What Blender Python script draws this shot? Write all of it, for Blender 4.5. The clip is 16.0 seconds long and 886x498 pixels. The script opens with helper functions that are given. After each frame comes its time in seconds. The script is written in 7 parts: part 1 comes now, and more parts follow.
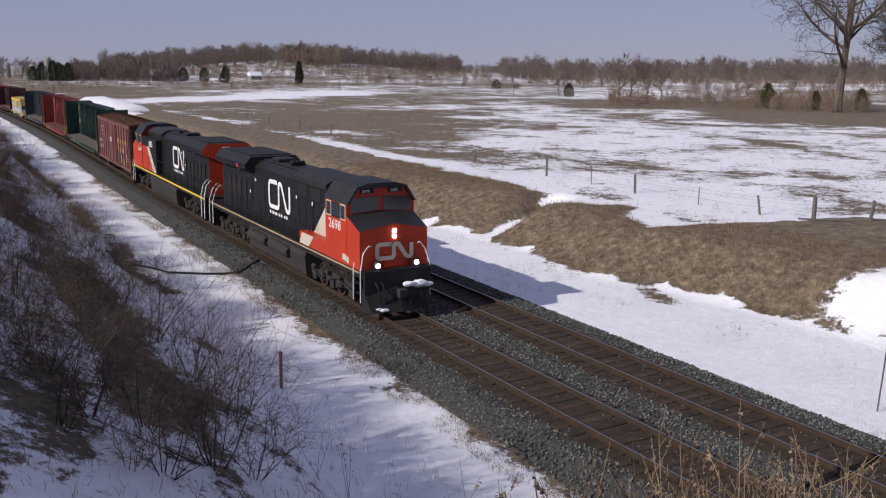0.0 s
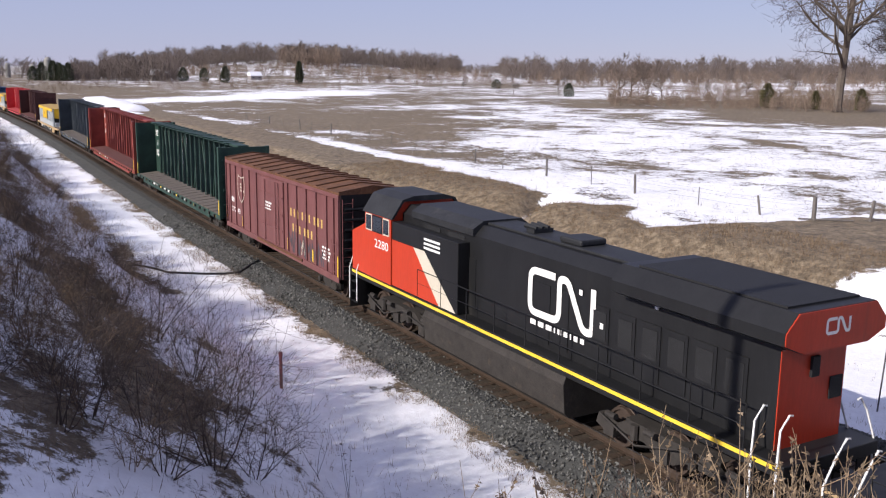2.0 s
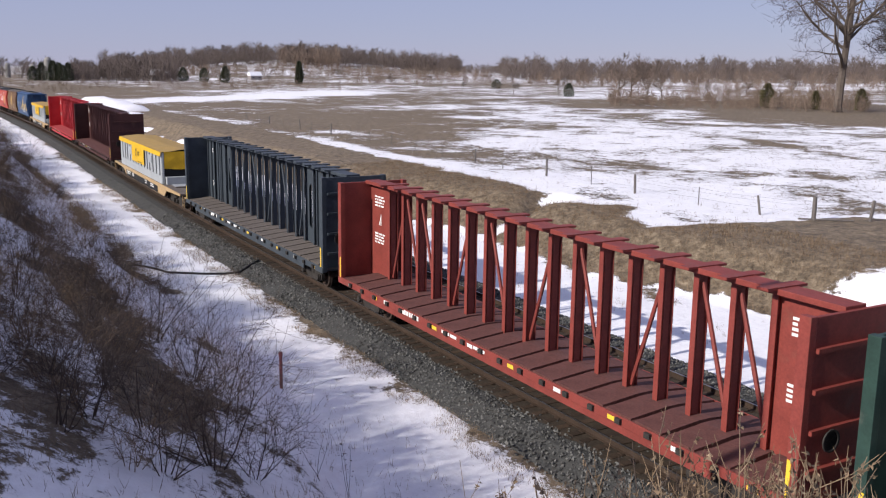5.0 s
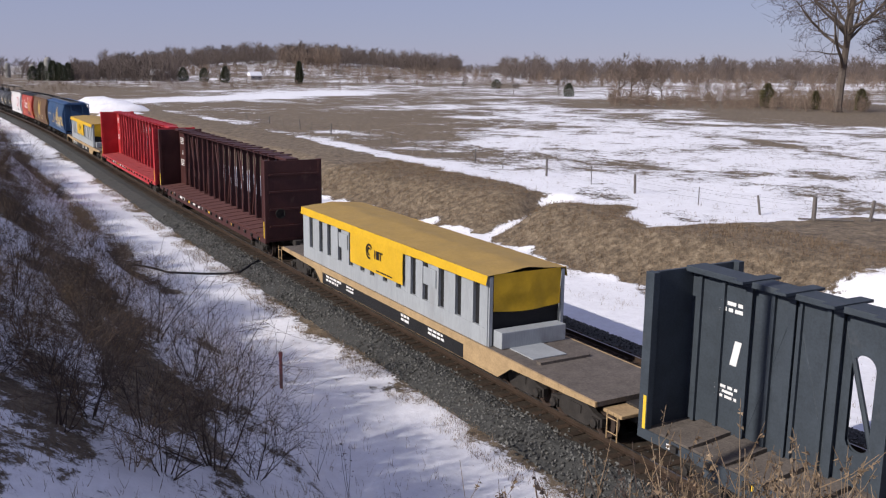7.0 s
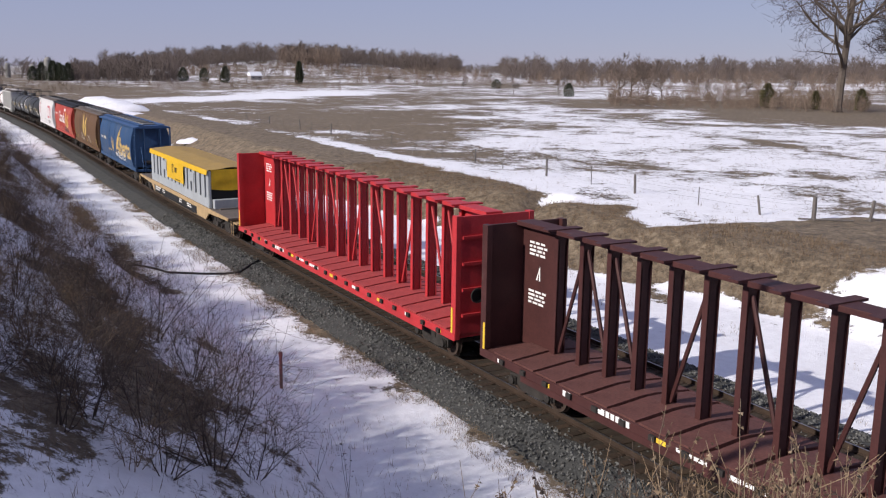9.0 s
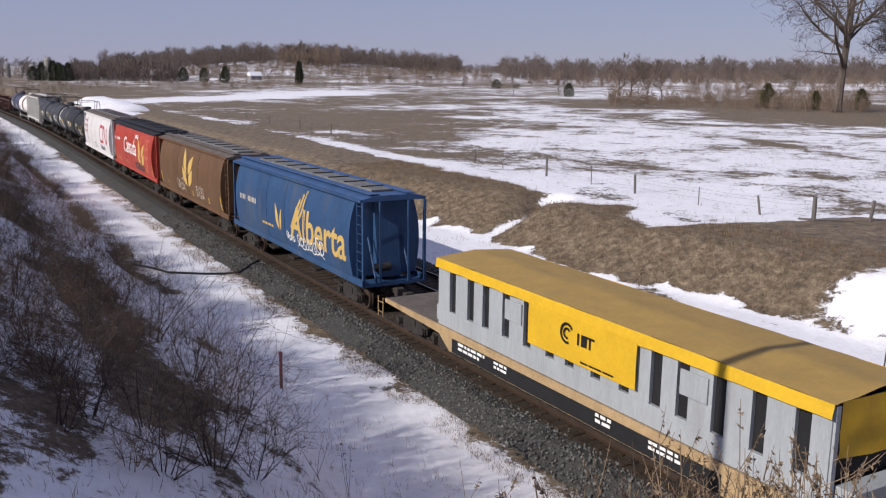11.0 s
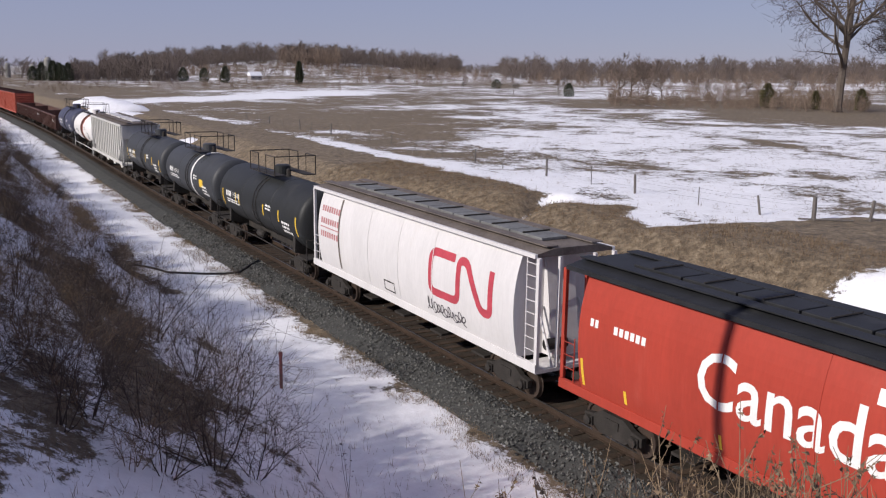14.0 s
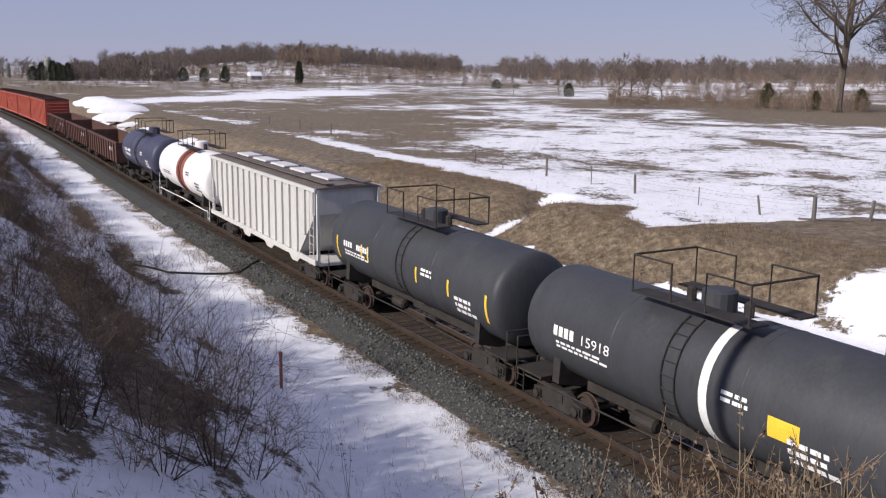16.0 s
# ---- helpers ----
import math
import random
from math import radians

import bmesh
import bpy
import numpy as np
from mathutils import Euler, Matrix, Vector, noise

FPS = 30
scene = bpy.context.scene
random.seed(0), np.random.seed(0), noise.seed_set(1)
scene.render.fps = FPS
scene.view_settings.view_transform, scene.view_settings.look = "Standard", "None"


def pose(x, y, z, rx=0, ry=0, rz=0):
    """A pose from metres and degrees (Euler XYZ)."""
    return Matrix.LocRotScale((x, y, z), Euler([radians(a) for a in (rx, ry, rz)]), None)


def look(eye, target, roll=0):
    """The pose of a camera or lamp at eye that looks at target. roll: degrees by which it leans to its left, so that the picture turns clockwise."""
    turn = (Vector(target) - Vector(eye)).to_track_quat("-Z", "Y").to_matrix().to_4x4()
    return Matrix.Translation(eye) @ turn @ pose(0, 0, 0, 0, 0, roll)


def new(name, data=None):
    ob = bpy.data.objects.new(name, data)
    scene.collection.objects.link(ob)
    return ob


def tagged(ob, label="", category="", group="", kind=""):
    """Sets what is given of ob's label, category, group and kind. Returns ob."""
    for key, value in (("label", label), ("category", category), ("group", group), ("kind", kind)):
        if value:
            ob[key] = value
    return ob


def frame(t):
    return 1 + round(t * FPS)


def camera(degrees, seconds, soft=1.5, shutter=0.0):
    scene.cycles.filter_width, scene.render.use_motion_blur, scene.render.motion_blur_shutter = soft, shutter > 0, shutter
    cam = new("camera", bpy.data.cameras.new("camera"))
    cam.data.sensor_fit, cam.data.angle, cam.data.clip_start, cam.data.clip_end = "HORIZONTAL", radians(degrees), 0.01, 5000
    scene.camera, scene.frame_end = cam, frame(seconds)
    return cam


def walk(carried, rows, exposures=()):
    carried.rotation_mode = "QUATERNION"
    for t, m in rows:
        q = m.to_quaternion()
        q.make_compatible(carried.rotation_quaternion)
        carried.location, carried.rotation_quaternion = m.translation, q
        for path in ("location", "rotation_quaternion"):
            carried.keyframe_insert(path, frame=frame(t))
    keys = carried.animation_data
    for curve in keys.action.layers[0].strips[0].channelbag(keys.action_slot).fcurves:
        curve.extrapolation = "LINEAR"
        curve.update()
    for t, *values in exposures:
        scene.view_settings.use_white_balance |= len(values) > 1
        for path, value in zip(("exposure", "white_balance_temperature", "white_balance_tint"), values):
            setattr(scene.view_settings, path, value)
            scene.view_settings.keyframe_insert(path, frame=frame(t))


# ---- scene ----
# ---- the railway's line: a gentle curve on a slight grade, s metres along it, lat metres to its far side ----
BEND, GRADE = 0.0001718, -0.00615
SPEED, GAIN = 21.0545, 0.01576
EYE = (0.0, -16.37, 9.70)


def yc(s):
    if s > -95:
        return BEND * s * s
    u = min(-95 - s, 140)
    return 1.5505 + 0.03264 * u - 0.000112 * u * u


def slope_at(s):
    return 2 * BEND * s if s > -95 else -(0.03264 - 0.000224 * min(-95 - s, 140))


def zc(s):
    if s > -95:
        return GRADE * min(s, 60)
    u = min(-95 - s, 160)
    return 0.584 + 0.0035 * min(u, 30) - 0.0055 * max(0.0, u - 55)


def on_line(s, lat, z):
    return Vector((s - lat * slope_at(s), yc(s) + lat, z + zc(s)))


cam = camera(50.83, 16.0, soft=1.2, shutter=0.0)
_yaw, _pitch = radians(30.333), radians(10.93)
_ahead = (EYE[0] - math.cos(_yaw) * math.cos(_pitch), EYE[1] + math.sin(_yaw) * math.cos(_pitch), EYE[2] - math.sin(_pitch))
# the clip's camera opens and closes its iris as dark and pale cars pass
EXPOSURES = [
    (0.0, -0.19, 6330, 13.0), (0.5, 0.01, 6330, 13.0), (1.0, 0.21, 6330, 13.0), (2.0, 0.41, 6330, 13.0), (3.0, 0.31, 6330, 13.0), (4.0, 0.28, 6330, 13.0), (6.5, 0.11, 6330, 13.0), (7.0, 0.03, 6330, 13.0), (7.5, -0.15, 6330, 13.0), (8.5, 0.01, 6330, 13.0), (9.0, 0.08, 6330, 13.0), (11.5, -0.05, 6330, 13.0), (12.0, 0.12, 6330, 13.0), (13.0, 0.25, 6330, 13.0), (13.5, 0.13, 6330, 13.0), (14.0, -0.09, 6330, 13.0), (14.5, -0.42, 6330, 13.0), (15.0, -0.27, 6330, 13.0), (15.5, 0.08, 6330, 13.0), (16.0, 0.09, 6330, 13.0)]
STAND = look(EYE, _ahead, 0.574)
walk(cam, [(0.0, STAND), (16.0, STAND)], exposures=EXPOSURES)

# ---- daylight ----
SUN_WAY = Vector((-0.045, 1.0, -0.58)).normalized()
world = bpy.data.worlds.new("sky")
scene.world = world
world.use_nodes = True
_n = world.node_tree.nodes
_sky = _n.new("ShaderNodeTexSky")
_sky.sky_type, _sky.sun_disc = "NISHITA", False
_sky.sun_elevation = math.asin(-SUN_WAY.z)
_sky.sun_rotation = math.atan2(-SUN_WAY.x, -SUN_WAY.y)
_sky.air_density, _sky.dust_density, _sky.ozone_density = 1.0, 0.0, 3.0
_n["Background"].inputs[1].default_value = 0.050
_haze = _n.new("ShaderNodeMix")
_haze.data_type = "RGBA"
_haze.inputs[0].default_value, _haze.inputs[7].default_value = 0.66, (7.4, 7.8, 12.0, 1)
world.node_tree.links.new(_sky.outputs[0], _haze.inputs[6])
world.node_tree.links.new(_haze.outputs[2], _n["Background"].inputs[0])
sun = new("sun", bpy.data.lights.new("sun", "SUN"))
sun.data.energy, sun.data.angle, sun.data.color = 5.0, radians(0.55), (1.0, 0.94, 0.86)
sun.matrix_world = look((0, -60, 60), Vector((0, -60, 60)) + SUN_WAY)
# ---- materials ----
def mat(name, color, rough=0.6, metal=0.0, vary=0.25, scale=3.0, fine=40.0, bump=0.15, dirt=None, dirt_amount=0.5, streak=False, island=0.0, emit=0.0, per_object=0.0):
    """A painted or natural surface: colour varied at two scales, with stains of dirt and fine relief."""
    m = bpy.data.materials.new(name)
    m.use_nodes = True
    nt = m.node_tree
    N, L = nt.nodes, nt.links
    b = N["Principled BSDF"]
    b.inputs["Roughness"].default_value, b.inputs["Metallic"].default_value = rough, metal
    b.inputs["Specular IOR Level"].default_value = 0.32
    tc = N.new("ShaderNodeTexCoord")
    mp = N.new("ShaderNodeMapping")
    mp.inputs["Scale"].default_value = (1, 1, 0.18) if streak else (1, 1, 1)
    L.new(tc.outputs["Object"], mp.inputs["Vector"])
    big, small = N.new("ShaderNodeTexNoise"), N.new("ShaderNodeTexNoise")
    for node, sc, det in ((big, scale, 6), (small, fine, 4)):
        node.inputs["Scale"].default_value, node.inputs["Detail"].default_value = sc, det
        node.inputs["Roughness"].default_value = 0.65
        L.new(mp.outputs[0], node.inputs["Vector"])
    add = N.new("ShaderNodeMath")
    add.operation = "MULTIPLY_ADD"
    add.inputs[1].default_value = 0.45
    L.new(small.outputs["Fac"], add.inputs[0])
    half = N.new("ShaderNodeMath")
    half.operation = "MULTIPLY"
    half.inputs[1].default_value = 0.55
    L.new(big.outputs["Fac"], half.inputs[0])
    L.new(half.outputs[0], add.inputs[2])
    ramp = N.new("ShaderNodeValToRGB")
    lo, hi = [max(0, c * (1 - vary)) for c in color], [min(1, c * (1 + vary)) for c in color]
    ramp.color_ramp.elements[0].position, ramp.color_ramp.elements[1].position = 0.36, 0.66
    ramp.color_ramp.elements[0].color, ramp.color_ramp.elements[1].color = (*lo, 1), (*hi, 1)
    L.new(add.outputs[0], ramp.inputs[0])
    out = ramp.outputs[0]
    if dirt:
        dn = N.new("ShaderNodeTexNoise")
        dn.inputs["Scale"].default_value, dn.inputs["Detail"].default_value, dn.inputs["Roughness"].default_value = scale * 0.6, 8, 0.7
        mp2 = N.new("ShaderNodeMapping")
        mp2.inputs["Location"].default_value = (7.3, 2.1, 4.4)
        L.new(mp.outputs[0], mp2.inputs["Vector"])
        L.new(mp2.outputs[0], dn.inputs["Vector"])
        dr = N.new("ShaderNodeMapRange")
        dr.inputs[1].default_value, dr.inputs[2].default_value = 0.75 - 0.35 * dirt_amount, 0.95 - 0.35 * dirt_amount
        L.new(dn.outputs["Fac"], dr.inputs[0])
        mx = N.new("ShaderNodeMix")
        mx.data_type = "RGBA"
        L.new(dr.outputs[0], mx.inputs[0])
        L.new(out, mx.inputs[6])
        mx.inputs[7].default_value = (*dirt, 1)
        out = mx.outputs[2]
    if island or per_object:
        src = N.new("ShaderNodeNewGeometry") if island else N.new("ShaderNodeObjectInfo")
        rnd = src.outputs["Random Per Island"] if island else src.outputs["Random"]
        amount = island or per_object
        mr = N.new("ShaderNodeMapRange")
        mr.inputs[3].default_value, mr.inputs[4].default_value = 1 - amount, 1 + amount
        L.new(rnd, mr.inputs[0])
        hs = N.new("ShaderNodeHueSaturation")
        L.new(mr.outputs[0], hs.inputs["Value"])
        L.new(out, hs.inputs["Color"])
        out = hs.outputs[0]
    L.new(out, b.inputs["Base Color"])
    if bump:
        bp = N.new("ShaderNodeBump")
        bp.inputs["Strength"].default_value, bp.inputs["Distance"].default_value = bump, 0.02
        L.new(small.outputs["Fac"], bp.inputs["Height"])
        L.new(bp.outputs[0], b.inputs["Normal"])
    if emit:
        b.inputs["Emission Color"].default_value, b.inputs["Emission Strength"].default_value = (1, 0.93, 0.8, 1), emit
    return m


def ground_mat():
    """Snow lying in patches over dry grass and soil; the attribute 'snow' says how much lies where."""
    m = bpy.data.materials.new("snow_and_grass")
    m.use_nodes = True
    nt = m.node_tree
    N, L = nt.nodes, nt.links
    b = N["Principled BSDF"]
    geo = N.new("ShaderNodeNewGeometry")
    at = N.new("ShaderNodeAttribute")
    at.attribute_name = "snow"

    def noise_at(scale, detail, rough, stretch=(1, 1, 1)):
        mp = N.new("ShaderNodeMapping")
        mp.inputs["Scale"].default_value = stretch
        L.new(geo.outputs["Position"], mp.inputs["Vector"])
        t = N.new("ShaderNodeTexNoise")
        t.inputs["Scale"].default_value, t.inputs["Detail"].default_value, t.inputs["Roughness"].default_value = scale, detail, rough
        L.new(mp.outputs[0], t.inputs["Vector"])
        return t.outputs["Fac"]

    def math_node(op, a, c, clamp=False):
        n = N.new("ShaderNodeMath")
        n.operation, n.use_clamp = op, clamp
        for i, v in enumerate((a, c)):
            if isinstance(v, (int, float)):
                n.inputs[i].default_value = v
            else:
                L.new(v, n.inputs[i])
        return n.outputs[0]

    large = noise_at(0.05, 6, 0.6, (1.0, 1.2, 1))
    mid = noise_at(0.75, 10, 0.8)
    fine = noise_at(3.2, 8, 0.82)
    tuft = noise_at(1.7, 9, 0.8)
    patch = noise_at(0.15, 8, 0.66, (1, 1, 1))
    amount = math_node("ADD", math_node("MULTIPLY", math_node("SUBTRACT", large, 0.5), 2.1), math_node("MULTIPLY", math_node("SUBTRACT", mid, 0.5), 2.3))
    amount = math_node("ADD", amount, math_node("MULTIPLY", math_node("SUBTRACT", patch, 0.5), 2.7))
    amount = math_node("ADD", amount, math_node("MULTIPLY", math_node("SUBTRACT", fine, 0.5), 2.4))
    amount = math_node("ADD", amount, at.outputs["Fac"])
    cover = N.new("ShaderNodeMapRange")
    cover.inputs[1].default_value, cover.inputs[2].default_value = 0.42, 0.58
    L.new(amount, cover.inputs[0])
    grass = N.new("ShaderNodeValToRGB")
    e = grass.color_ramp.elements
    e[0].position, e[0].color = 0.38, (0.026, 0.019, 0.011, 1)
    e[1].position, e[1].color = 0.64, (0.33, 0.26, 0.17, 1)
    mid_stop = e.new(0.5)
    mid_stop.color = (0.14, 0.104, 0.064, 1)
    L.new(math_node("ADD", math_node("MULTIPLY", tuft, 0.6), math_node("MULTIPLY", fine, 0.4)), grass.inputs[0])
    snow = N.new("ShaderNodeValToRGB")
    e = snow.color_ramp.elements
    e[0].position, e[0].color = 0.25, (0.62, 0.61, 0.62, 1)
    e[1].position, e[1].color = 0.62, (0.86, 0.86, 0.88, 1)
    L.new(math_node("ADD", math_node("MULTIPLY", mid, 0.5), math_node("MULTIPLY", fine, 0.5)), snow.inputs[0])
    # stems and litter that stick out of the snow
    speck = N.new("ShaderNodeMapRange")
    speck.inputs[1].default_value, speck.inputs[2].default_value = 0.63, 0.70
    L.new(noise_at(9.0, 5, 0.8), speck.inputs[0])
    stems = N.new("ShaderNodeMix")
    stems.data_type = "RGBA"
    L.new(math_node("MULTIPLY", speck.outputs[0], 0.75), stems.inputs[0])
    L.new(snow.outputs[0], stems.inputs[6])
    stems.inputs[7].default_value = (0.30, 0.25, 0.2, 1)
    mx = N.new("ShaderNodeMix")
    mx.data_type = "RGBA"
    L.new(cover.outputs[0], mx.inputs[0])
    L.new(grass.outputs[0], mx.inputs[6])
    L.new(stems.outputs[2], mx.inputs[7])
    L.new(mx.outputs[2], b.inputs["Base Color"])
    b.inputs["Roughness"].default_value = 0.85
    bp = N.new("ShaderNodeBump")
    bp.inputs["Strength"].default_value, bp.inputs["Distance"].default_value = 0.7, 0.12
    L.new(math_node("ADD", math_node("MULTIPLY", cover.outputs[0], 0.5), math_node("ADD", math_node("MULTIPLY", tuft, 0.8), math_node("MULTIPLY", fine, 0.4))), bp.inputs["Height"])
    L.new(bp.outputs[0], b.inputs["Normal"])
    return m


RUST = (0.10, 0.045, 0.022)
GRIME = (0.045, 0.04, 0.035)
M = dict(
    ground=ground_mat(),
    ballast=mat("ballast_bed", (0.05, 0.05, 0.046), 0.95, vary=0.6, scale=6, fine=22, bump=1.0, dirt=(0.06, 0.042, 0.026), dirt_amount=0.5),
    stone=mat("crushed_stone", (0.088, 0.087, 0.08), 0.9, vary=0.3, scale=2, fine=30, bump=0.3, island=0.7),
    fouled=mat("rust_fouled_ballast", (0.036, 0.026, 0.017), 0.95, vary=0.55, scale=5, fine=24, bump=0.9, dirt=(0.03, 0.022, 0.015), dirt_amount=0.5),
    tie=mat("weathered_tie", (0.046, 0.029, 0.018), 0.9, vary=0.45, scale=2.5, fine=26, bump=0.6, per_object=0.4),
    tie_far=mat("weathered_tie_far", (0.046, 0.029, 0.018), 0.9, vary=0.45, scale=2.5, fine=26, bump=0.5, island=0.4),
    rail=mat("rusty_rail", (0.075, 0.052, 0.038), 0.55, 0.5, vary=0.35, scale=1.5, fine=30, bump=0.2),
    railhead=mat("worn_rail_head", (0.30, 0.28, 0.27), 0.42, 0.9, vary=0.15, scale=2, fine=30, bump=0.05),
    black=mat("black_paint", (0.0095, 0.0095, 0.010), 0.5, vary=0.35, scale=1.2, fine=18, bump=0.05, dirt=(0.030, 0.028, 0.025), dirt_amount=0.42, streak=True),
    roofblack=mat("roof_black", (0.017, 0.0175, 0.019), 0.6, vary=0.4, scale=1.5, fine=18, bump=0.08, dirt=(0.06, 0.058, 0.055), dirt_amount=0.45),
    # also on the load's core, black there in place of shade
    grille=mat("black_grille_and_load_shade", (0.012, 0.012, 0.013), 0.7, vary=0.3, scale=2, fine=60, bump=0.5),
    orange=mat("orange_red_paint", (0.40, 0.036, 0.012), 0.45, vary=0.16, scale=1.0, fine=15, bump=0.03, dirt=(0.15, 0.032, 0.018), dirt_amount=0.48, streak=True),
    cream=mat("cream_paint", (0.5, 0.45, 0.36), 0.5, vary=0.12, scale=1.5, fine=20, bump=0.03, dirt=(0.35, 0.28, 0.2), dirt_amount=0.4),
    white=mat("white_lettering", (0.72, 0.71, 0.68), 0.5, vary=0.12, scale=2, fine=20, bump=0.02, dirt=(0.4, 0.38, 0.35), dirt_amount=0.35),
    yellow=mat("yellow_marking", (0.72, 0.48, 0.04), 0.5, vary=0.15, scale=3, fine=20, bump=0.03, dirt=(0.3, 0.18, 0.04), dirt_amount=0.4),
    under=mat("grimy_underframe", (0.030, 0.026, 0.023), 0.8, vary=0.45, scale=2.5, fine=25, bump=0.3, dirt=(0.075, 0.055, 0.04), dirt_amount=0.5),
    wheel=mat("wheel_steel", (0.07, 0.05, 0.04), 0.6, 0.4, vary=0.3, scale=4, fine=30, bump=0.15),
    steel=mat("bright_rail_paint", (0.68, 0.68, 0.66), 0.45, vary=0.12, scale=3, fine=25, bump=0.03),
    boxred=mat("boxcar_maroon", (0.14, 0.054, 0.052), 0.6, vary=0.22, scale=1.1, fine=14, bump=0.05, dirt=(0.21, 0.115, 0.10), dirt_amount=0.42, streak=True),
    boxroof=mat("rusted_roof", (0.105, 0.046, 0.022), 0.85, vary=0.5, scale=1.4, fine=12, bump=0.2, dirt=(0.055, 0.032, 0.026), dirt_amount=0.55),
    cbgreen=mat("dark_green_paint", (0.020, 0.045, 0.034), 0.55, vary=0.3, scale=1.5, fine=16, bump=0.05, dirt=(0.10, 0.10, 0.08), dirt_amount=0.42),
    cbred=mat("faded_red_paint", (0.2, 0.04, 0.03), 0.6, vary=0.25, scale=1.5, fine=16, bump=0.05, dirt=(0.16, 0.07, 0.05), dirt_amount=0.5),
    cbblue=mat("slate_blue_paint", (0.040, 0.050, 0.060), 0.6, vary=0.25, scale=1.5, fine=16, bump=0.05, dirt=(0.085, 0.085, 0.085), dirt_amount=0.45),
    cbmaroon=mat("dark_maroon_paint", (0.055, 0.018, 0.016), 0.6, vary=0.25, scale=1.5, fine=16, bump=0.05, dirt=(0.13, 0.07, 0.055), dirt_amount=0.45),
    cbbright=mat("bright_red_paint", (0.42, 0.03, 0.034), 0.5, vary=0.18, scale=1.5, fine=16, bump=0.04, dirt=(0.30, 0.06, 0.05), dirt_amount=0.42),
    deckbright=mat("worn_bright_red_deck", (0.33, 0.05, 0.048), 0.75, vary=0.25, scale=2, fine=16, bump=0.15, dirt=(0.24, 0.08, 0.07), dirt_amount=0.45),
    deckwood=mat("worn_deck", (0.115, 0.097, 0.082), 0.85, vary=0.35, scale=2, fine=16, bump=0.3, dirt=(0.07, 0.06, 0.05), dirt_amount=0.45),
    deckred=mat("worn_red_deck", (0.105, 0.042, 0.035), 0.8, vary=0.3, scale=2, fine=16, bump=0.2, dirt=(0.12, 0.07, 0.055), dirt_amount=0.5),
    tarp=mat("yellow_tarpaulin", (0.58, 0.35, 0.015), 0.55, vary=0.1, scale=1.2, fine=9, bump=0.15, dirt=(0.46, 0.28, 0.02), dirt_amount=0.4),
    tarptop=mat("dusty_yellow_tarpaulin", (0.33, 0.215, 0.06), 0.65, vary=0.14, scale=1.4, fine=9, bump=0.2, dirt=(0.26, 0.18, 0.06), dirt_amount=0.55),
    loadgrey=mat("pale_grey_steel", (0.33, 0.35, 0.36), 0.55, 0.1, vary=0.15, scale=1.5, fine=18, bump=0.05, dirt=(0.26, 0.25, 0.24), dirt_amount=0.45, streak=True),
    tan=mat("tan_flatcar_paint", (0.36, 0.25, 0.13), 0.7, vary=0.3, scale=2, fine=18, bump=0.1, dirt=(0.14, 0.09, 0.05), dirt_amount=0.5),
    hopblue=mat("hopper_blue", (0.024, 0.062, 0.14), 0.55, vary=0.25, scale=0.9, fine=12, bump=0.03, dirt=(0.075, 0.085, 0.10), dirt_amount=0.62, streak=True),
    hopbrown=mat("hopper_brown", (0.115, 0.062, 0.030), 0.6, vary=0.28, scale=0.9, fine=12, bump=0.03, dirt=(0.065, 0.036, 0.022), dirt_amount=0.5, streak=True),
    hopred=mat("hopper_red", (0.34, 0.044, 0.026), 0.5, vary=0.12, scale=0.9, fine=12, bump=0.03, dirt=(0.42, 0.09, 0.06), dirt_amount=0.4, streak=True),
    hopwhite=mat("hopper_white", (0.6, 0.58, 0.57), 0.5, vary=0.08, scale=0.9, fine=12, bump=0.03, dirt=(0.52, 0.47, 0.43), dirt_amount=0.42, streak=True),
    hopgrey=mat("hopper_grey", (0.50, 0.49, 0.46), 0.6, vary=0.12, scale=0.9, fine=12, bump=0.04, dirt=(0.33, 0.28, 0.23), dirt_amount=0.45, streak=True),
    roofgrey=mat("dusty_roof", (0.13, 0.108, 0.093), 0.75, vary=0.35, scale=1.5, fine=12, bump=0.1, dirt=(0.06, 0.045, 0.036), dirt_amount=0.5),
    gold=mat("gold_lettering", (0.52, 0.35, 0.1), 0.55, vary=0.12, scale=2, fine=20, bump=0.02, dirt=(0.4, 0.27, 0.1), dirt_amount=0.35),
    crimson=mat("faded_crimson", (0.42, 0.055, 0.075), 0.55, vary=0.2, scale=2, fine=15, bump=0.02),
    fadedrose=mat("faded_rose_lettering", (0.42, 0.2, 0.2), 0.6, vary=0.2, scale=2, fine=15, bump=0.02),
    tankblack=mat("tank_black", (0.020, 0.021, 0.021), 0.55, vary=0.25, scale=1.0, fine=14, bump=0.03, dirt=(0.06, 0.057, 0.05), dirt_amount=0.45, streak=True),
    tankgrey=mat("tank_slate", (0.040, 0.042, 0.046), 0.55, vary=0.22, scale=1.0, fine=14, bump=0.03, dirt=(0.070, 0.068, 0.066), dirt_amount=0.45, streak=True),
    tankwhite=mat("tank_white", (0.72, 0.70, 0.68), 0.45, vary=0.08, scale=1.0, fine=14, bump=0.02, dirt=(0.5, 0.45, 0.4), dirt_amount=0.35, streak=True),
    brownband=mat("brown_band", (0.23, 0.075, 0.05), 0.55, vary=0.15, scale=2, fine=14, bump=0.02),
    navy=mat("navy_paint", (0.05, 0.052, 0.085), 0.5, vary=0.2, scale=1.2, fine=14, bump=0.03),
    gondola=mat("gondola_brown", (0.085, 0.042, 0.033), 0.7, vary=0.3, scale=1.5, fine=14, bump=0.1),
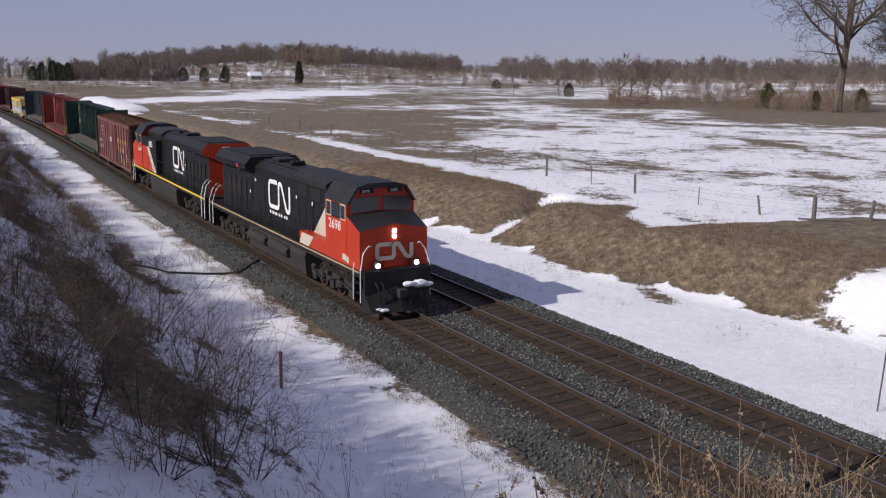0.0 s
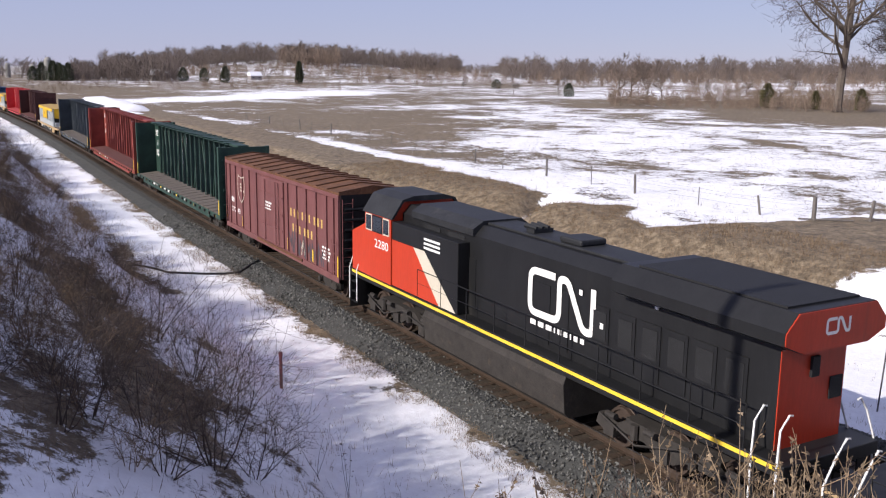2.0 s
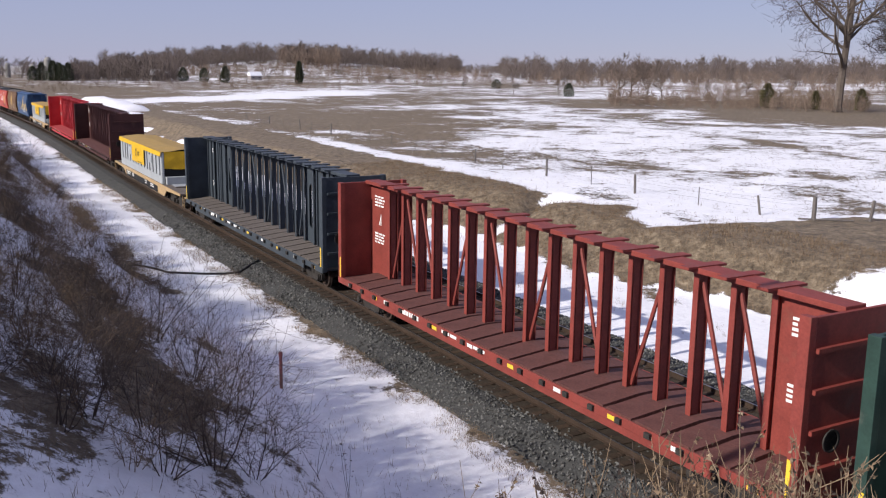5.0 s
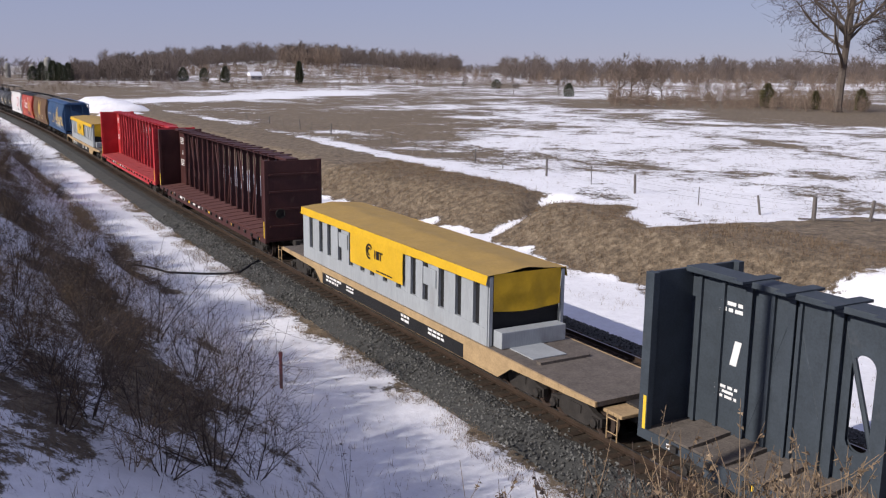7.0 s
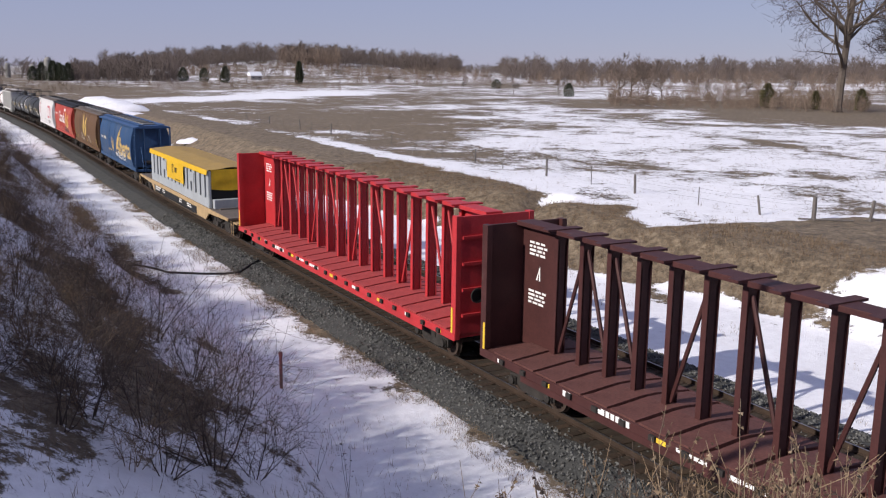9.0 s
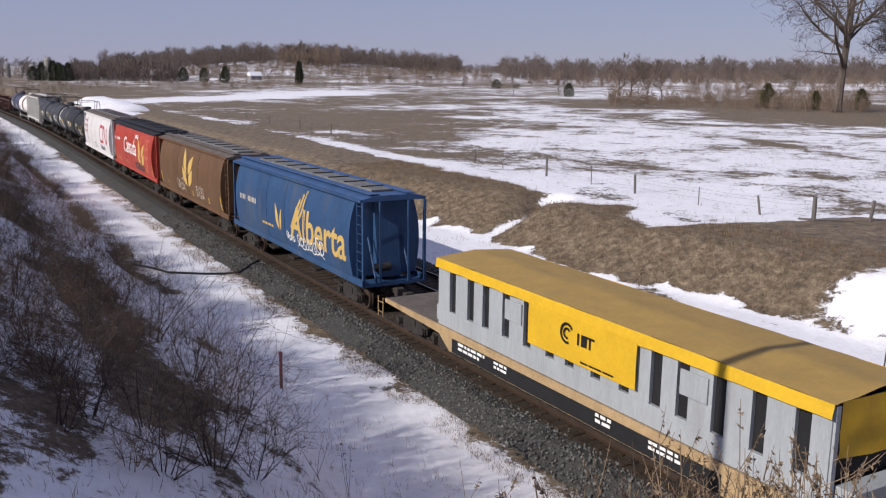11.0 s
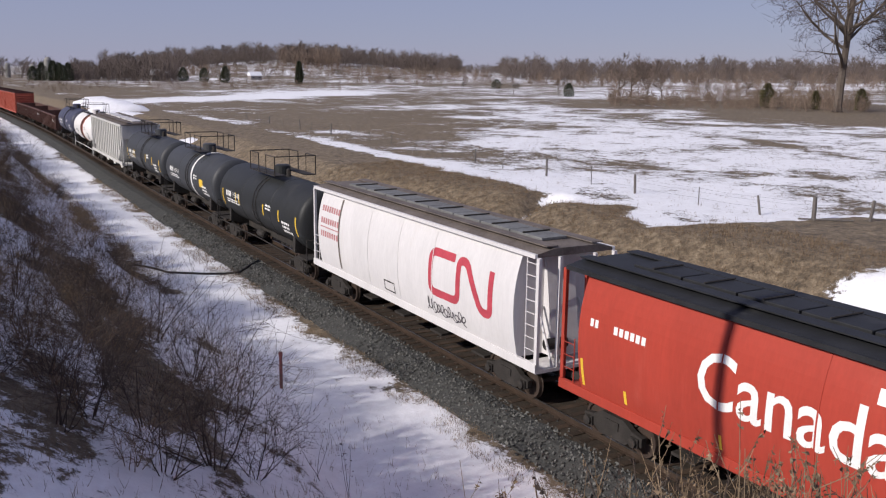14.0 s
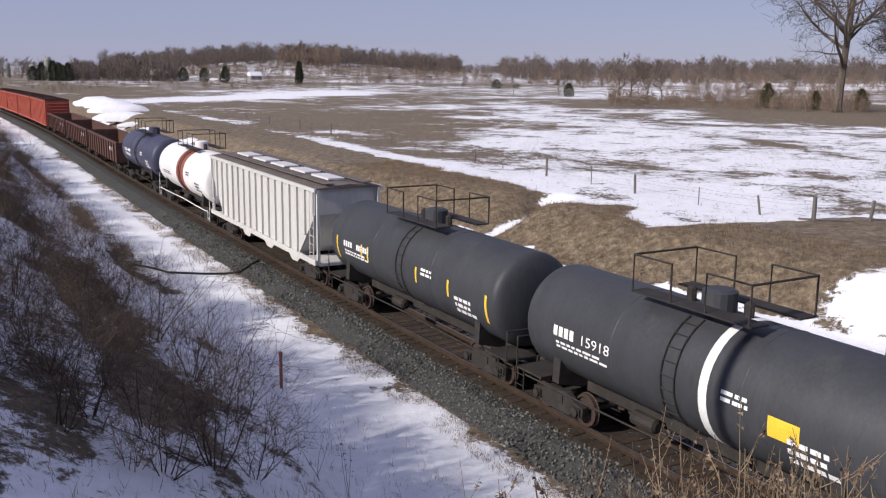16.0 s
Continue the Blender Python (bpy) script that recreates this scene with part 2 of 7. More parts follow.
    contred=mat("container_red", (0.33, 0.075, 0.045), 0.6, vary=0.2, scale=1.2, fine=14, bump=0.04, dirt=(0.2, 0.08, 0.05), dirt_amount=0.4),
    graffiti=mat("faded_spray_paint", (0.06, 0.05, 0.058), 0.6, vary=0.3, scale=3, fine=20, bump=0.02),
    lamp=mat("lit_lamp", (0.9, 0.88, 0.8), 0.3, vary=0.02, emit=14.0, bump=0),
    redlamp=mat("red_marker", (0.8, 0.03, 0.05), 0.3, vary=0.05, bump=0),
    bark=mat("grey_bark", (0.115, 0.092, 0.075), 0.9, vary=0.35, scale=3, fine=25, bump=0.5),
    twig=mat("dark_twig", (0.06, 0.043, 0.034), 0.9, vary=0.3, scale=3, fine=25, bump=0.3, island=0.3),
    straw=mat("dry_straw", (0.21, 0.155, 0.1), 0.9, vary=0.3, scale=3, fine=25, bump=0.2, island=0.4),
    brownweed=mat("brown_weed", (0.165, 0.115, 0.07), 0.9, vary=0.3, scale=3, fine=25, bump=0.2, island=0.45),
    post=mat("weathered_post", (0.13, 0.115, 0.105), 0.9, vary=0.3, scale=5, fine=40, bump=0.5),
    redpost=mat("red_marker_post", (0.16, 0.055, 0.055), 0.7, vary=0.2, scale=5, fine=30, bump=0.1),
    wire=mat("fence_wire", (0.13, 0.12, 0.12), 0.6, 0.6, vary=0.2),
    woods=mat("bare_woods", (0.12, 0.095, 0.082), 0.95, vary=0.25, scale=0.08, fine=1.2, bump=0.0, island=0.35),
    scrub=mat("dry_scrub", (0.17, 0.125, 0.095), 0.95, vary=0.25, scale=0.08, fine=1.2, bump=0.0, island=0.4),
    evergreen=mat("dark_evergreen", (0.035, 0.042, 0.022), 0.9, vary=0.3, scale=1.0, fine=12, bump=0.2, island=0.45),
    cedar=mat("olive_cedar", (0.075, 0.066, 0.028), 0.9, vary=0.3, scale=1.0, fine=12, bump=0.2, island=0.45),
    concrete=mat("silo_concrete", (0.26, 0.25, 0.23), 0.85, vary=0.15, scale=0.4, fine=6, bump=0.1),
    houseroof=mat("snowy_roof", (0.7, 0.7, 0.74), 0.8, vary=0.15, scale=0.5, fine=8, bump=0.1),
    housewall=mat("pale_siding", (0.2, 0.18, 0.17), 0.8, vary=0.15, scale=0.5, fine=8, bump=0.05),
)


def glass_mat():
    m = bpy.data.materials.new("window_glass")
    m.use_nodes = True
    b = m.node_tree.nodes["Principled BSDF"]
    b.inputs["Base Color"].default_value = (0.025, 0.03, 0.038, 1)
    b.inputs["Roughness"].default_value, b.inputs["IOR"].default_value = 0.08, 1.5
    return m


M["glass"] = glass_mat()
# ---- mesh helpers ----
def mesh_of(name, bm, material, smooth=False):
    me = bpy.data.meshes.new(name)
    bm.normal_update()
    bm.to_mesh(me)
    bm.free()
    me.materials.append(material)
    if smooth:
        for f in me.polygons:
            f.use_smooth = True
    return me


def part(name, bm, material, parent, label="", at=None, smooth=False):
    """Link a bmesh, or a mesh made before, as one mesh object under a thing or under a part."""
    me = bm if isinstance(bm, bpy.types.Mesh) else mesh_of(name, bm, material, smooth)
    ob = new(name, me)
    ob.parent = parent
    if at is not None:
        ob.matrix_basis = at
    if label:
        ob["label"] = label
    return ob


def block(x0, x1, y0, y1, z0, z1, bm=None, bevel=0.0):
    bm = bm or bmesh.new()
    vs = [bm.verts.new((x, y, z)) for x in (x0, x1) for y in (y0, y1) for z in (z0, z1)]
    fs = [bm.faces.new([vs[i] for i in q]) for q in ((0, 1, 3, 2), (4, 6, 7, 5), (0, 4, 5, 1), (2, 3, 7, 6), (0, 2, 6, 4), (1, 5, 7, 3))]
    if bevel:
        bmesh.ops.bevel(bm, geom=list({e for f in fs for e in f.edges}), offset=bevel, segments=2, affect="EDGES", profile=0.5)
    return bm


def prism(outline, a, b, axis="x", bm=None):
    """A closed outline, swept from a to b: (y, z) along x, (x, z) along y or (x, y) along z."""
    bm = bm or bmesh.new()
    place = {"x": lambda u, v, w: (w, u, v), "y": lambda u, v, w: (u, w, v), "z": lambda u, v, w: (u, v, w)}[axis]
    r0 = [bm.verts.new(place(u, v, a)) for u, v in outline]
    r1 = [bm.verts.new(place(u, v, b)) for u, v in outline]
    n = len(outline)
    fs = [bm.faces.new((r0[i], r0[(i + 1) % n], r1[(i + 1) % n], r1[i])) for i in range(n)]
    fs += [bm.faces.new(r0[::-1]), bm.faces.new(r1)]
    bmesh.ops.recalc_face_normals(bm, faces=fs)
    return bm


def tube(points, r, bm=None, sides=6, taper=None):
    """A round bar through the points."""
    bm = bm or bmesh.new()
    pts = [Vector(p) for p in points]
    rings = []
    for i, p in enumerate(pts):
        d = (pts[min(i + 1, len(pts) - 1)] - pts[max(i - 1, 0)]).normalized()
        u = d.cross(Vector((0, 0, 1)) if abs(d.z) < 0.9 else Vector((1, 0, 0))).normalized()
        v = d.cross(u)
        rr = r if taper is None else r + (taper - r) * i / (len(pts) - 1)
        rings.append([bm.verts.new(p + rr * (math.cos(a) * u + math.sin(a) * v)) for a in (2 * math.pi * k / sides for k in range(sides))])
    for a, b in zip(rings, rings[1:]):
        for k in range(sides):
            bm.faces.new((a[k], a[(k + 1) % sides], b[(k + 1) % sides], b[k]))
    bm.faces.new(rings[0][::-1])
    bm.faces.new(rings[-1])
    return bm


def lathe(profile, sides=24, bm=None, axis="x"):
    """Rings of (along, radius) about an axis."""
    bm = bm or bmesh.new()
    rings = []
    for w, r in profile:
        ring = []
        for k in range(sides):
            a = 2 * math.pi * k / sides
            c, s = r * math.cos(a), r * math.sin(a)
            ring.append(bm.verts.new({"x": (w, c, s), "y": (c, w, s), "z": (c, s, w)}[axis]))
        rings.append(ring)
    fs = []
    for a, b in zip(rings, rings[1:]):
        for k in range(sides):
            fs.append(bm.faces.new((a[k], a[(k + 1) % sides], b[(k + 1) % sides], b[k])))
    fs += [bm.faces.new(rings[0][::-1]), bm.faces.new(rings[-1])]
    bmesh.ops.recalc_face_normals(bm, faces=fs)
    return bm


def thing(name, label, category, group="", m=None, kind=""):
    ob = new(name)
    ob.empty_display_size = 0.5
    if m is not None:
        ob.matrix_basis = m
    return tagged(ob, label, category, group, kind)


def lettering(text, size, material, parent, at, name="lettering", depth=0.003, shear=0.0, spacing=1.0, heavy=0.0, label=""):
    cu = bpy.data.curves.new(name, "FONT")
    cu.body, cu.size, cu.extrude, cu.shear, cu.space_character, cu.offset = text, size, depth, shear, spacing, heavy
    cu.resolution_u = 3
    tmp = bpy.data.objects.new("t", cu)
    scene.collection.objects.link(tmp)
    me = bpy.data.meshes.new_from_object(tmp.evaluated_get(bpy.context.evaluated_depsgraph_get()))
    bpy.data.objects.remove(tmp)
    bpy.data.curves.remove(cu)
    me.materials.clear()
    me.materials.append(material)
    return part(name, me, material, parent, label, at)


# a plate that faces the near side (towards -y): its own x runs along the car, its own y up
def near_face(x, y, z):
    return pose(x, y, z, 90, 0, 0)


def front_face(x, y, z):
    return pose(x, y, z, 90, 0, 90)


# ---- ground ----
def smooth(a, b, v):
    t = min(1.0, max(0.0, (v - a) / (b - a)))
    return t * t * (3 - 2 * t)


def rough_at(x, y, scale, seed=0.0):
    return noise.noise((x * scale + seed, y * scale - seed, seed * 1.7))


def bank_toe(x):
    """Where the far bank rises from the ditch."""
    return 13.3 + 0.5 * rough_at(x, 1.0, 0.09, 9.0) + 0.5 * rough_at(x, 1.0, 0.33, 3.0) + 1.9 * smooth(-36, -28, x) - 2.6 * smooth(-50, -75, x)


def gully_at(s, lat, width):
    """A narrow washed-out gap in the far bank."""
    return math.exp(-((s + 46.9 + 0.25 * (lat - 13)) / width) ** 2) * (1 - smooth(19, 21.5, lat))


def ground_height(x, y):
    """Height of the ground: the railway's cut, its banks, the fields and the far hills."""
    s, lat = x, y - yc(x)
    z = -0.62
    # near bank rising to the road, and the mound that the camera stands on
    foot = -6.6 + 0.9 * rough_at(x, 3.0, 0.06, 5.0) - 1.6 * smooth(-30, -10, s)
    bank = max(0.0, foot - lat)
    z_near = -0.52 + 0.47 * min(bank, 16) * smooth(0, 2.2, bank) + 0.3 * rough_at(x, y, 0.16, 2.0) * smooth(0.5, 3, bank)
    if lat < -2.4:
        z = z_near
        r = math.hypot(x - EYE[0], y - EYE[1])
        turn = math.degrees(math.atan2(y - EYE[1], -(x - EYE[0])))
        z = max(z, 8.15 - (1.15 - 0.55 * smooth(24, 50, turn)) * r)
    # far side: ditch, bank, field
    toe = bank_toe(x)
    if lat > 6.0:
        rise = smooth(toe - 0.4, toe + 4.8, lat)
        gully = gully_at(s, lat, 1.3)
        z = -0.72 + 2.05 * rise * (1 - 0.7 * gully)
        z += 0.16 * rough_at(x, y, 0.45, 4.0) * smooth(toe - 1, toe + 1, lat) * (1 - smooth(17, 22, lat))
        z += 0.10 * rough_at(x, y, 0.12, 7.0) * smooth(8, 14, lat)
    far = math.hypot(x, y)
    z += 0.8 * rough_at(x, y, 0.012, 11.0) * smooth(60, 200, lat)
    z += smooth(420, 900, far) * (0.8 + 1.6 * rough_at(x, y, 0.0022, 6.0)) + smooth(900, 2600, far) * 2.0
    # wooded rise in the distance
    z += 15 * math.exp(-(((x + 838) / 150) ** 2 + ((y - 314) / 135) ** 2)) + 3 * math.exp(-(((x + 820) / 240) ** 2 + ((y - 820) / 230) ** 2))
    return z + zc(s)


def within(a, b, soft, v):
    return smooth(a - soft, a + soft, v) * (1 - smooth(b - soft, b + soft, v))


def near_snow(s, lat):
    """Snow on the near bank: strips of dead grass run along it."""
    w = lat + 0.9 * rough_at(s, lat, 0.11, 31.0) + 0.5 * rough_at(s, lat, 0.45, 33.0)
    v = 1.2 - 0.75 * smooth(-3.9, -2.7, lat + 0.5 * rough_at(s, lat, 0.5, 3.0))
    v -= 0.8 * within(-13.1, -10.3, 0.7, w) * smooth(-17.5, -23, s)
    v -= 0.85 * within(-7.7, -6.4, 0.45, w) * smooth(-37, -44, s)
    v -= 0.55 * smooth(-10, -14, lat) * smooth(-48, -75, s)
    v -= 0.6 * smooth(-8.5, -10.5, lat) * smooth(-75, -110, s)
    v -= 0.32 * smooth(-12.8, -14.6, lat) * (1 - smooth(-14, -10, s))
    v -= smooth(-6.0, -9.0, lat) * (0.08 + 0.75 * rough_at(s * 0.4, lat * 1.6, 0.7, 18.0))
    return v


def snow_at(x, y):
    s, lat = x, y - yc(x)
    if lat < 2:
        return near_snow(s, lat)
    toe = bank_toe(x)
    w = lat + 0.9 * rough_at(x, y, 0.55, 21.0) + 0.45 * rough_at(x, y, 1.5, 23.0)
    r, turn = math.hypot(x - EYE[0], y - EYE[1]), math.degrees(math.atan2(y - EYE[1], EYE[0] - x))
    # ditch: deep snow with a tongue of stubble below the bank
    v = 1.3 - 0.5 * smooth(-70, -110, s) * smooth(9.0, 11.5, lat)
    v -= 1.15 * math.exp(-(((s + 31.2) / 2.6) ** 2 + ((w - 13.2) / 0.8) ** 2))
    v -= 0.7 * math.exp(-(((s + 25.0) / 4.0) ** 2 + ((w - 14.6) / 0.6) ** 2))
    v -= 0.7 * math.exp(-(((s + 38.5) / 3.5) ** 2 + ((w - 12.6) / 0.6) ** 2))
    # dry grass on the bank, up to the field's edge
    top = 18.3 + 3.0 * math.exp(-((s + 43.0) / 2.4) ** 2) + 4.2 * max(0.0, min(3.3, s + 36.8)) + 2.4 * smooth(-47, -51, s)
    on_bank = smooth(toe - 0.1, toe + 0.9, w)
    v += on_bank * (0.72 - v)
    v -= 1.35 * on_bank * (1 - smooth(top - 0.9, top + 0.9, w))
    v += 2.3 * gully_at(s, lat, 0.85)
    v += 2.4 * math.exp(-(((s + 22.8) / 2.6) ** 2 + ((lat - 17.9) / 2.6) ** 2))
    if lat < 14:
        return v
    # snowy path inside the fence; the field beyond is white to one side and mostly bare to the other
    v += 0.6 * within(top - 0.3, top + 2.4, 0.5, w) * smooth(-100, -84, s)
    field = smooth(top + 1.5, top + 4.0, w)
    rich = smooth(28.5, 35.5, turn + 3.0 * rough_at(x, y, 0.03, 41.0))
    v -= field * (0.44 - 0.50 * rich) * (1 - 0.35 * smooth(150, 190, r))
    v -= 0.22 * smooth(105, 150, r) * rich + 0.2 * smooth(175, 230, r) * (1 - smooth(420, 600, r))
    v -= 0.35 * smooth(-80, -130, s) * (1 - smooth(45, 70, lat))
    v -= 0.65 * math.exp(-(((s + 57.5) / 6.5) ** 2 + ((lat - 37) / 5.0) ** 2))
    v -= 0.75 * math.exp(-(((lat - 66 + 0.4 * (s + 68)) / 1.6) ** 2 + ((s + 68) / 10) ** 2))
    v -= 0.85 * within(156, 258, 6, r + 9 * rough_at(x, y, 0.04, 47.0)) * smooth(44, 47, turn)
    v -= 0.5 * within(200, 262, 6, r) * within(37, 45, 1.0, turn)
    # long drift in the distance, broken cover beyond
    u, d = -0.66 * (s + 224) + 0.75 * (lat - 28), 0.75 * (s + 224) + 0.66 * (lat - 28)
    v += 1.5 * math.exp(-(d / 15) ** 2) * within(-6, 122, 8, u)
    v += 0.55 * smooth(240, 300, r) * rough_at(x * 0.6, y * 0.6, 0.021, 15.0)
    return v


def steps_out(edges):
    """Grid lines from (value, step) pairs: the step holds from that value on."""
    vals, v = [], edges[0][0]
    for (a, st), (b, _) in zip(edges, edges[1:]):
        k = max(1, round((b - a) / st))
        vals += [a + (b - a) * i / k for i in range(k)]
    return vals + [edges[-1][0]]


def make_ground():
    xs = steps_out([(-4200, 400), (-2200, 120), (-1200, 40), (-700, 14), (-350, 5), (-150, 1.4), (-90, 0.6), (0, 1.2), (20, 10), (80, 60), (400, 400), (2400, 1)])
    ls = steps_out([(-2400, 400), (-400, 60), (-60, 8), (-26, 1.5), (-16, 0.5), (-2.4, 1.4), (6.0, 0.4), (34, 1.5), (80, 5), (180, 14), (500, 40), (1400, 150), (3800, 1)])
    verts, faces, snow = [], [], []
    for x in xs:
        for l in ls:
            y = yc(max(x, -900) if x < 60 else 0) + l
            verts.append((x, y, ground_height(x, y)))
            snow.append(snow_at(x, y))
    n = len(ls)
    for i in range(len(xs) - 1):
        for j in range(n - 1):
            faces.append((i * n + j, (i + 1) * n + j, (i + 1) * n + j + 1, i * n + j + 1))
    me = bpy.data.meshes.new("ground")
    me.from_pydata(verts, [], faces)
    me.materials.append(M["ground"])
    at = me.attributes.new("snow", "FLOAT", "POINT")
    at.data.foreach_set("value", snow)
    for f in me.polygons:
        f.use_smooth = True
    return tagged(new("ground", me), "snow-patched winter field with dry brown grass", "ground", kind="structure")


make_ground()

# ---- railway: bed, ties, rails ----
TRACKS = (0.0, 3.92)


def make_bed():
    prof = [(-3.15, -0.85), (-2.75, -0.5), (-1.95, -0.215), (1.96, -0.215), (5.9, -0.215), (6.75, -0.52), (7.2, -0.9)]
    ss = steps_out([(-900, 20), (-200, 4), (-90, 0.6), (0, 1.0), (30, 20), (400, 1)])
    fine = []
    for (a, za), (b, zb) in zip(prof, prof[1:]):
        k = max(1, round((b - a) / 0.45))
        fine += [(a + (b - a) * i / k, za + (zb - za) * i / k) for i in range(k)]
    fine.append(prof[-1])
    verts = []
    for s in ss:
        for l, z in fine:
            edge = 0.22 * rough_at(s, l, 0.7, 2.0) if l < -2.2 or l > 6.2 else 0.0
            verts.append(on_line(s, l + edge, z + 0.03 * rough_at(s, l, 1.9, 3.0)))
    n = len(fine)
    faces = [(i * n + j, (i + 1) * n + j, (i + 1) * n + j + 1, i * n + j + 1) for i in range(len(ss) - 1) for j in range(n - 1)]
    me = bpy.data.meshes.new("ballast_bed")
    me.from_pydata(verts, [], faces)
    me.materials.append(M["ballast"])
    return tagged(new("ballast_bed", me), "dark grey crushed-stone ballast bed under two tracks", "ballast", kind="structure")


make_bed()


def make_stones(count):
    rng = np.random.default_rng(4)
    octa = np.array([(1, 0, 0), (-1, 0, 0), (0, 1, 0), (0, -1, 0), (0, 0, 1), (0, 0, -1)], float)
    tri = np.array([(0, 2, 4), (2, 1, 4), (1, 3, 4), (3, 0, 4), (2, 0, 5), (1, 2, 5), (3, 1, 5), (0, 3, 5)])
    V, F = [], []
    made = 0
    while made < count:
        s = -62 + 66 * rng.random() ** 0.8
        l = -3.1 + 10.1 * rng.random()
        if any(abs(l - t) < 1.3 for t in TRACKS) and rng.random() < 0.93:
            continue
        z = -0.2 if -1.95 < l < 5.9 else (-0.2 - 0.36 * (-1.95 - l) if l < -1.95 else -0.2 - 0.36 * (l - 5.9))
        p = on_line(s, l, z)
        r = rng.uniform(0.028, 0.06)
        pts = octa * (r * rng.uniform(0.6, 1.25, (6, 1))) * rng.uniform(0.7, 1.3, 3)
        a = rng.uniform(0, 6.28)
        ca, sa = math.cos(a), math.sin(a)
        pts = np.stack([pts[:, 0] * ca - pts[:, 1] * sa, pts[:, 0] * sa + pts[:, 1] * ca, pts[:, 2] + 0.35 * pts[:, 0]], 1)
        V.append(pts + np.array(p))
        F.append(tri + 6 * made)
        made += 1
    me = bpy.data.meshes.new("ballast_stones")
    me.from_pydata(np.concatenate(V).tolist(), [], np.concatenate(F).tolist())
    me.materials.append(M["stone"])
    return tagged(new("ballast_stones", me), "loose grey crushed stones on the track bed", "ballast", kind="stuff")




def make_fouling(centre):
    """Rust-stained fine stone packed between the rails."""
    ss = steps_out([(-500, 12), (-90, 0.4), (6, 1.0), (40, 1)])
    ls = [-1.5 + 0.2 * k for k in range(16)]
    verts = [on_line(s, centre + l, -0.193 - (0.03 if abs(l) > 1.3 else 0) + 0.02 * rough_at(s, l + centre, 3.1, 3.0)) for s in ss for l in ls]
    n = len(ls)
    me = bpy.data.meshes.new("fouled_ballast")
    me.from_pydata(verts, [], [(i * n + j, (i + 1) * n + j, (i + 1) * n + j + 1, i * n + j + 1) for i in range(len(ss) - 1) for j in range(n - 1)])
    me.materials.append(M["fouled"])
    tagged(new("fouled_ballast", me), "rust-brown fouled ballast between the rails", "ballast", kind="structure")


for _c in TRACKS:
    make_fouling(_c)
make_stones(26000)


def rail_outline():
    return [(-0.07, -0.172), (0.07, -0.172), (0.07, -0.16), (0.012, -0.145), (0.012, -0.045), (0.036, -0.035), (0.036, -0.004), (-0.036, -0.004), (-0.036, -0.035), (-0.012, -0.045), (-0.012, -0.145), (-0.07, -0.16)]


def make_rails(track, centre):
    ss = steps_out([(-800, 20), (-100, 5), (60, 40), (300, 1)])
    for side in (-0.7525, 0.7525):
        out = rail_outline()
        verts = [on_line(s, centre + side + u, v) for s in ss for u, v in out]
        n = len(out)
        faces = [(i * n + j, i * n + (j + 1) % n, (i + 1) * n + (j + 1) % n, (i + 1) * n + j) for i in range(len(ss) - 1) for j in range(n)]
        me = bpy.data.meshes.new("rail")
        me.from_pydata(verts, [], faces)
        me.materials.append(M["rail"])
        rail = new("rail", me)
        rail.parent = track
        head = [on_line(s, centre + side + u, v) for s in ss for u, v in ((-0.03, -0.003), (0.03, -0.003), (0.024, 0.0), (-0.024, 0.0))]
        me = bpy.data.meshes.new("rail_head")
        me.from_pydata(head, [], [(i * 4 + j, i * 4 + (j + 1) % 4, (i + 1) * 4 + (j + 1) % 4, (i + 1) * 4 + j) for i in range(len(ss) - 1) for j in range(4)])
        me.materials.append(M["railhead"])
        part("rail_head", me, None, rail, "worn shiny rail head")


def make_ties(track, centre):
    bm = block(-0.115, 0.115, -1.28, 1.28, -0.33, -0.172, bevel=0.012)
    me = mesh_of("tie", bm, M["tie"])
    plate = mesh_of("tie_plate", block(-0.09, 0.09, -0.17, 0.17, -0.172, -0.158), M["rail"])
    rng = random.Random(3 + int(centre))
    s = -74.0
    while s < 9:
        tie = new("tie", me)
        tie.parent = track
        m = on_line(s, centre + rng.uniform(-0.04, 0.04), rng.uniform(-0.012, 0.006))
        tie.matrix_basis = pose(*m, 0, 0, math.degrees(slope_at(s)) + rng.uniform(-1.5, 1.5))
        if s > -40:
            for side in (-0.7525, 0.7525):
                part("tie_plate", plate, None, tie, at=pose(0, side, 0.0005))
        s += 0.55 + rng.uniform(-0.03, 0.03)
    V, F = [], []
    s = -74.6
    while s > -420:
        i = len(V)
        for dx in (-0.115, 0.115):
            for l in (-1.28, 1.28):
                for z in (-0.3, -0.172):
                    V.append(on_line(s + dx, centre + l, z))
        F += [tuple(i + k for k in q) for q in ((0, 1, 3, 2), (4, 6, 7, 5), (0, 4, 5, 1), (2, 3, 7, 6), (1, 5, 7, 3))]
        s -= 0.55
    me = bpy.data.meshes.new("far_ties")
    me.from_pydata(V, [], F)
    me.materials.append(M["tie_far"])
    far = part("far_ties", me, None, track)
    tagged(far, kind="stuff")


for _c in TRACKS:
    _t = thing("railway_track", "rusty steel rails on dark weathered wooden ties", "railway track", "parallel tracks", kind="structure")
    make_rails(_t, _c)
    make_ties(_t, _c)
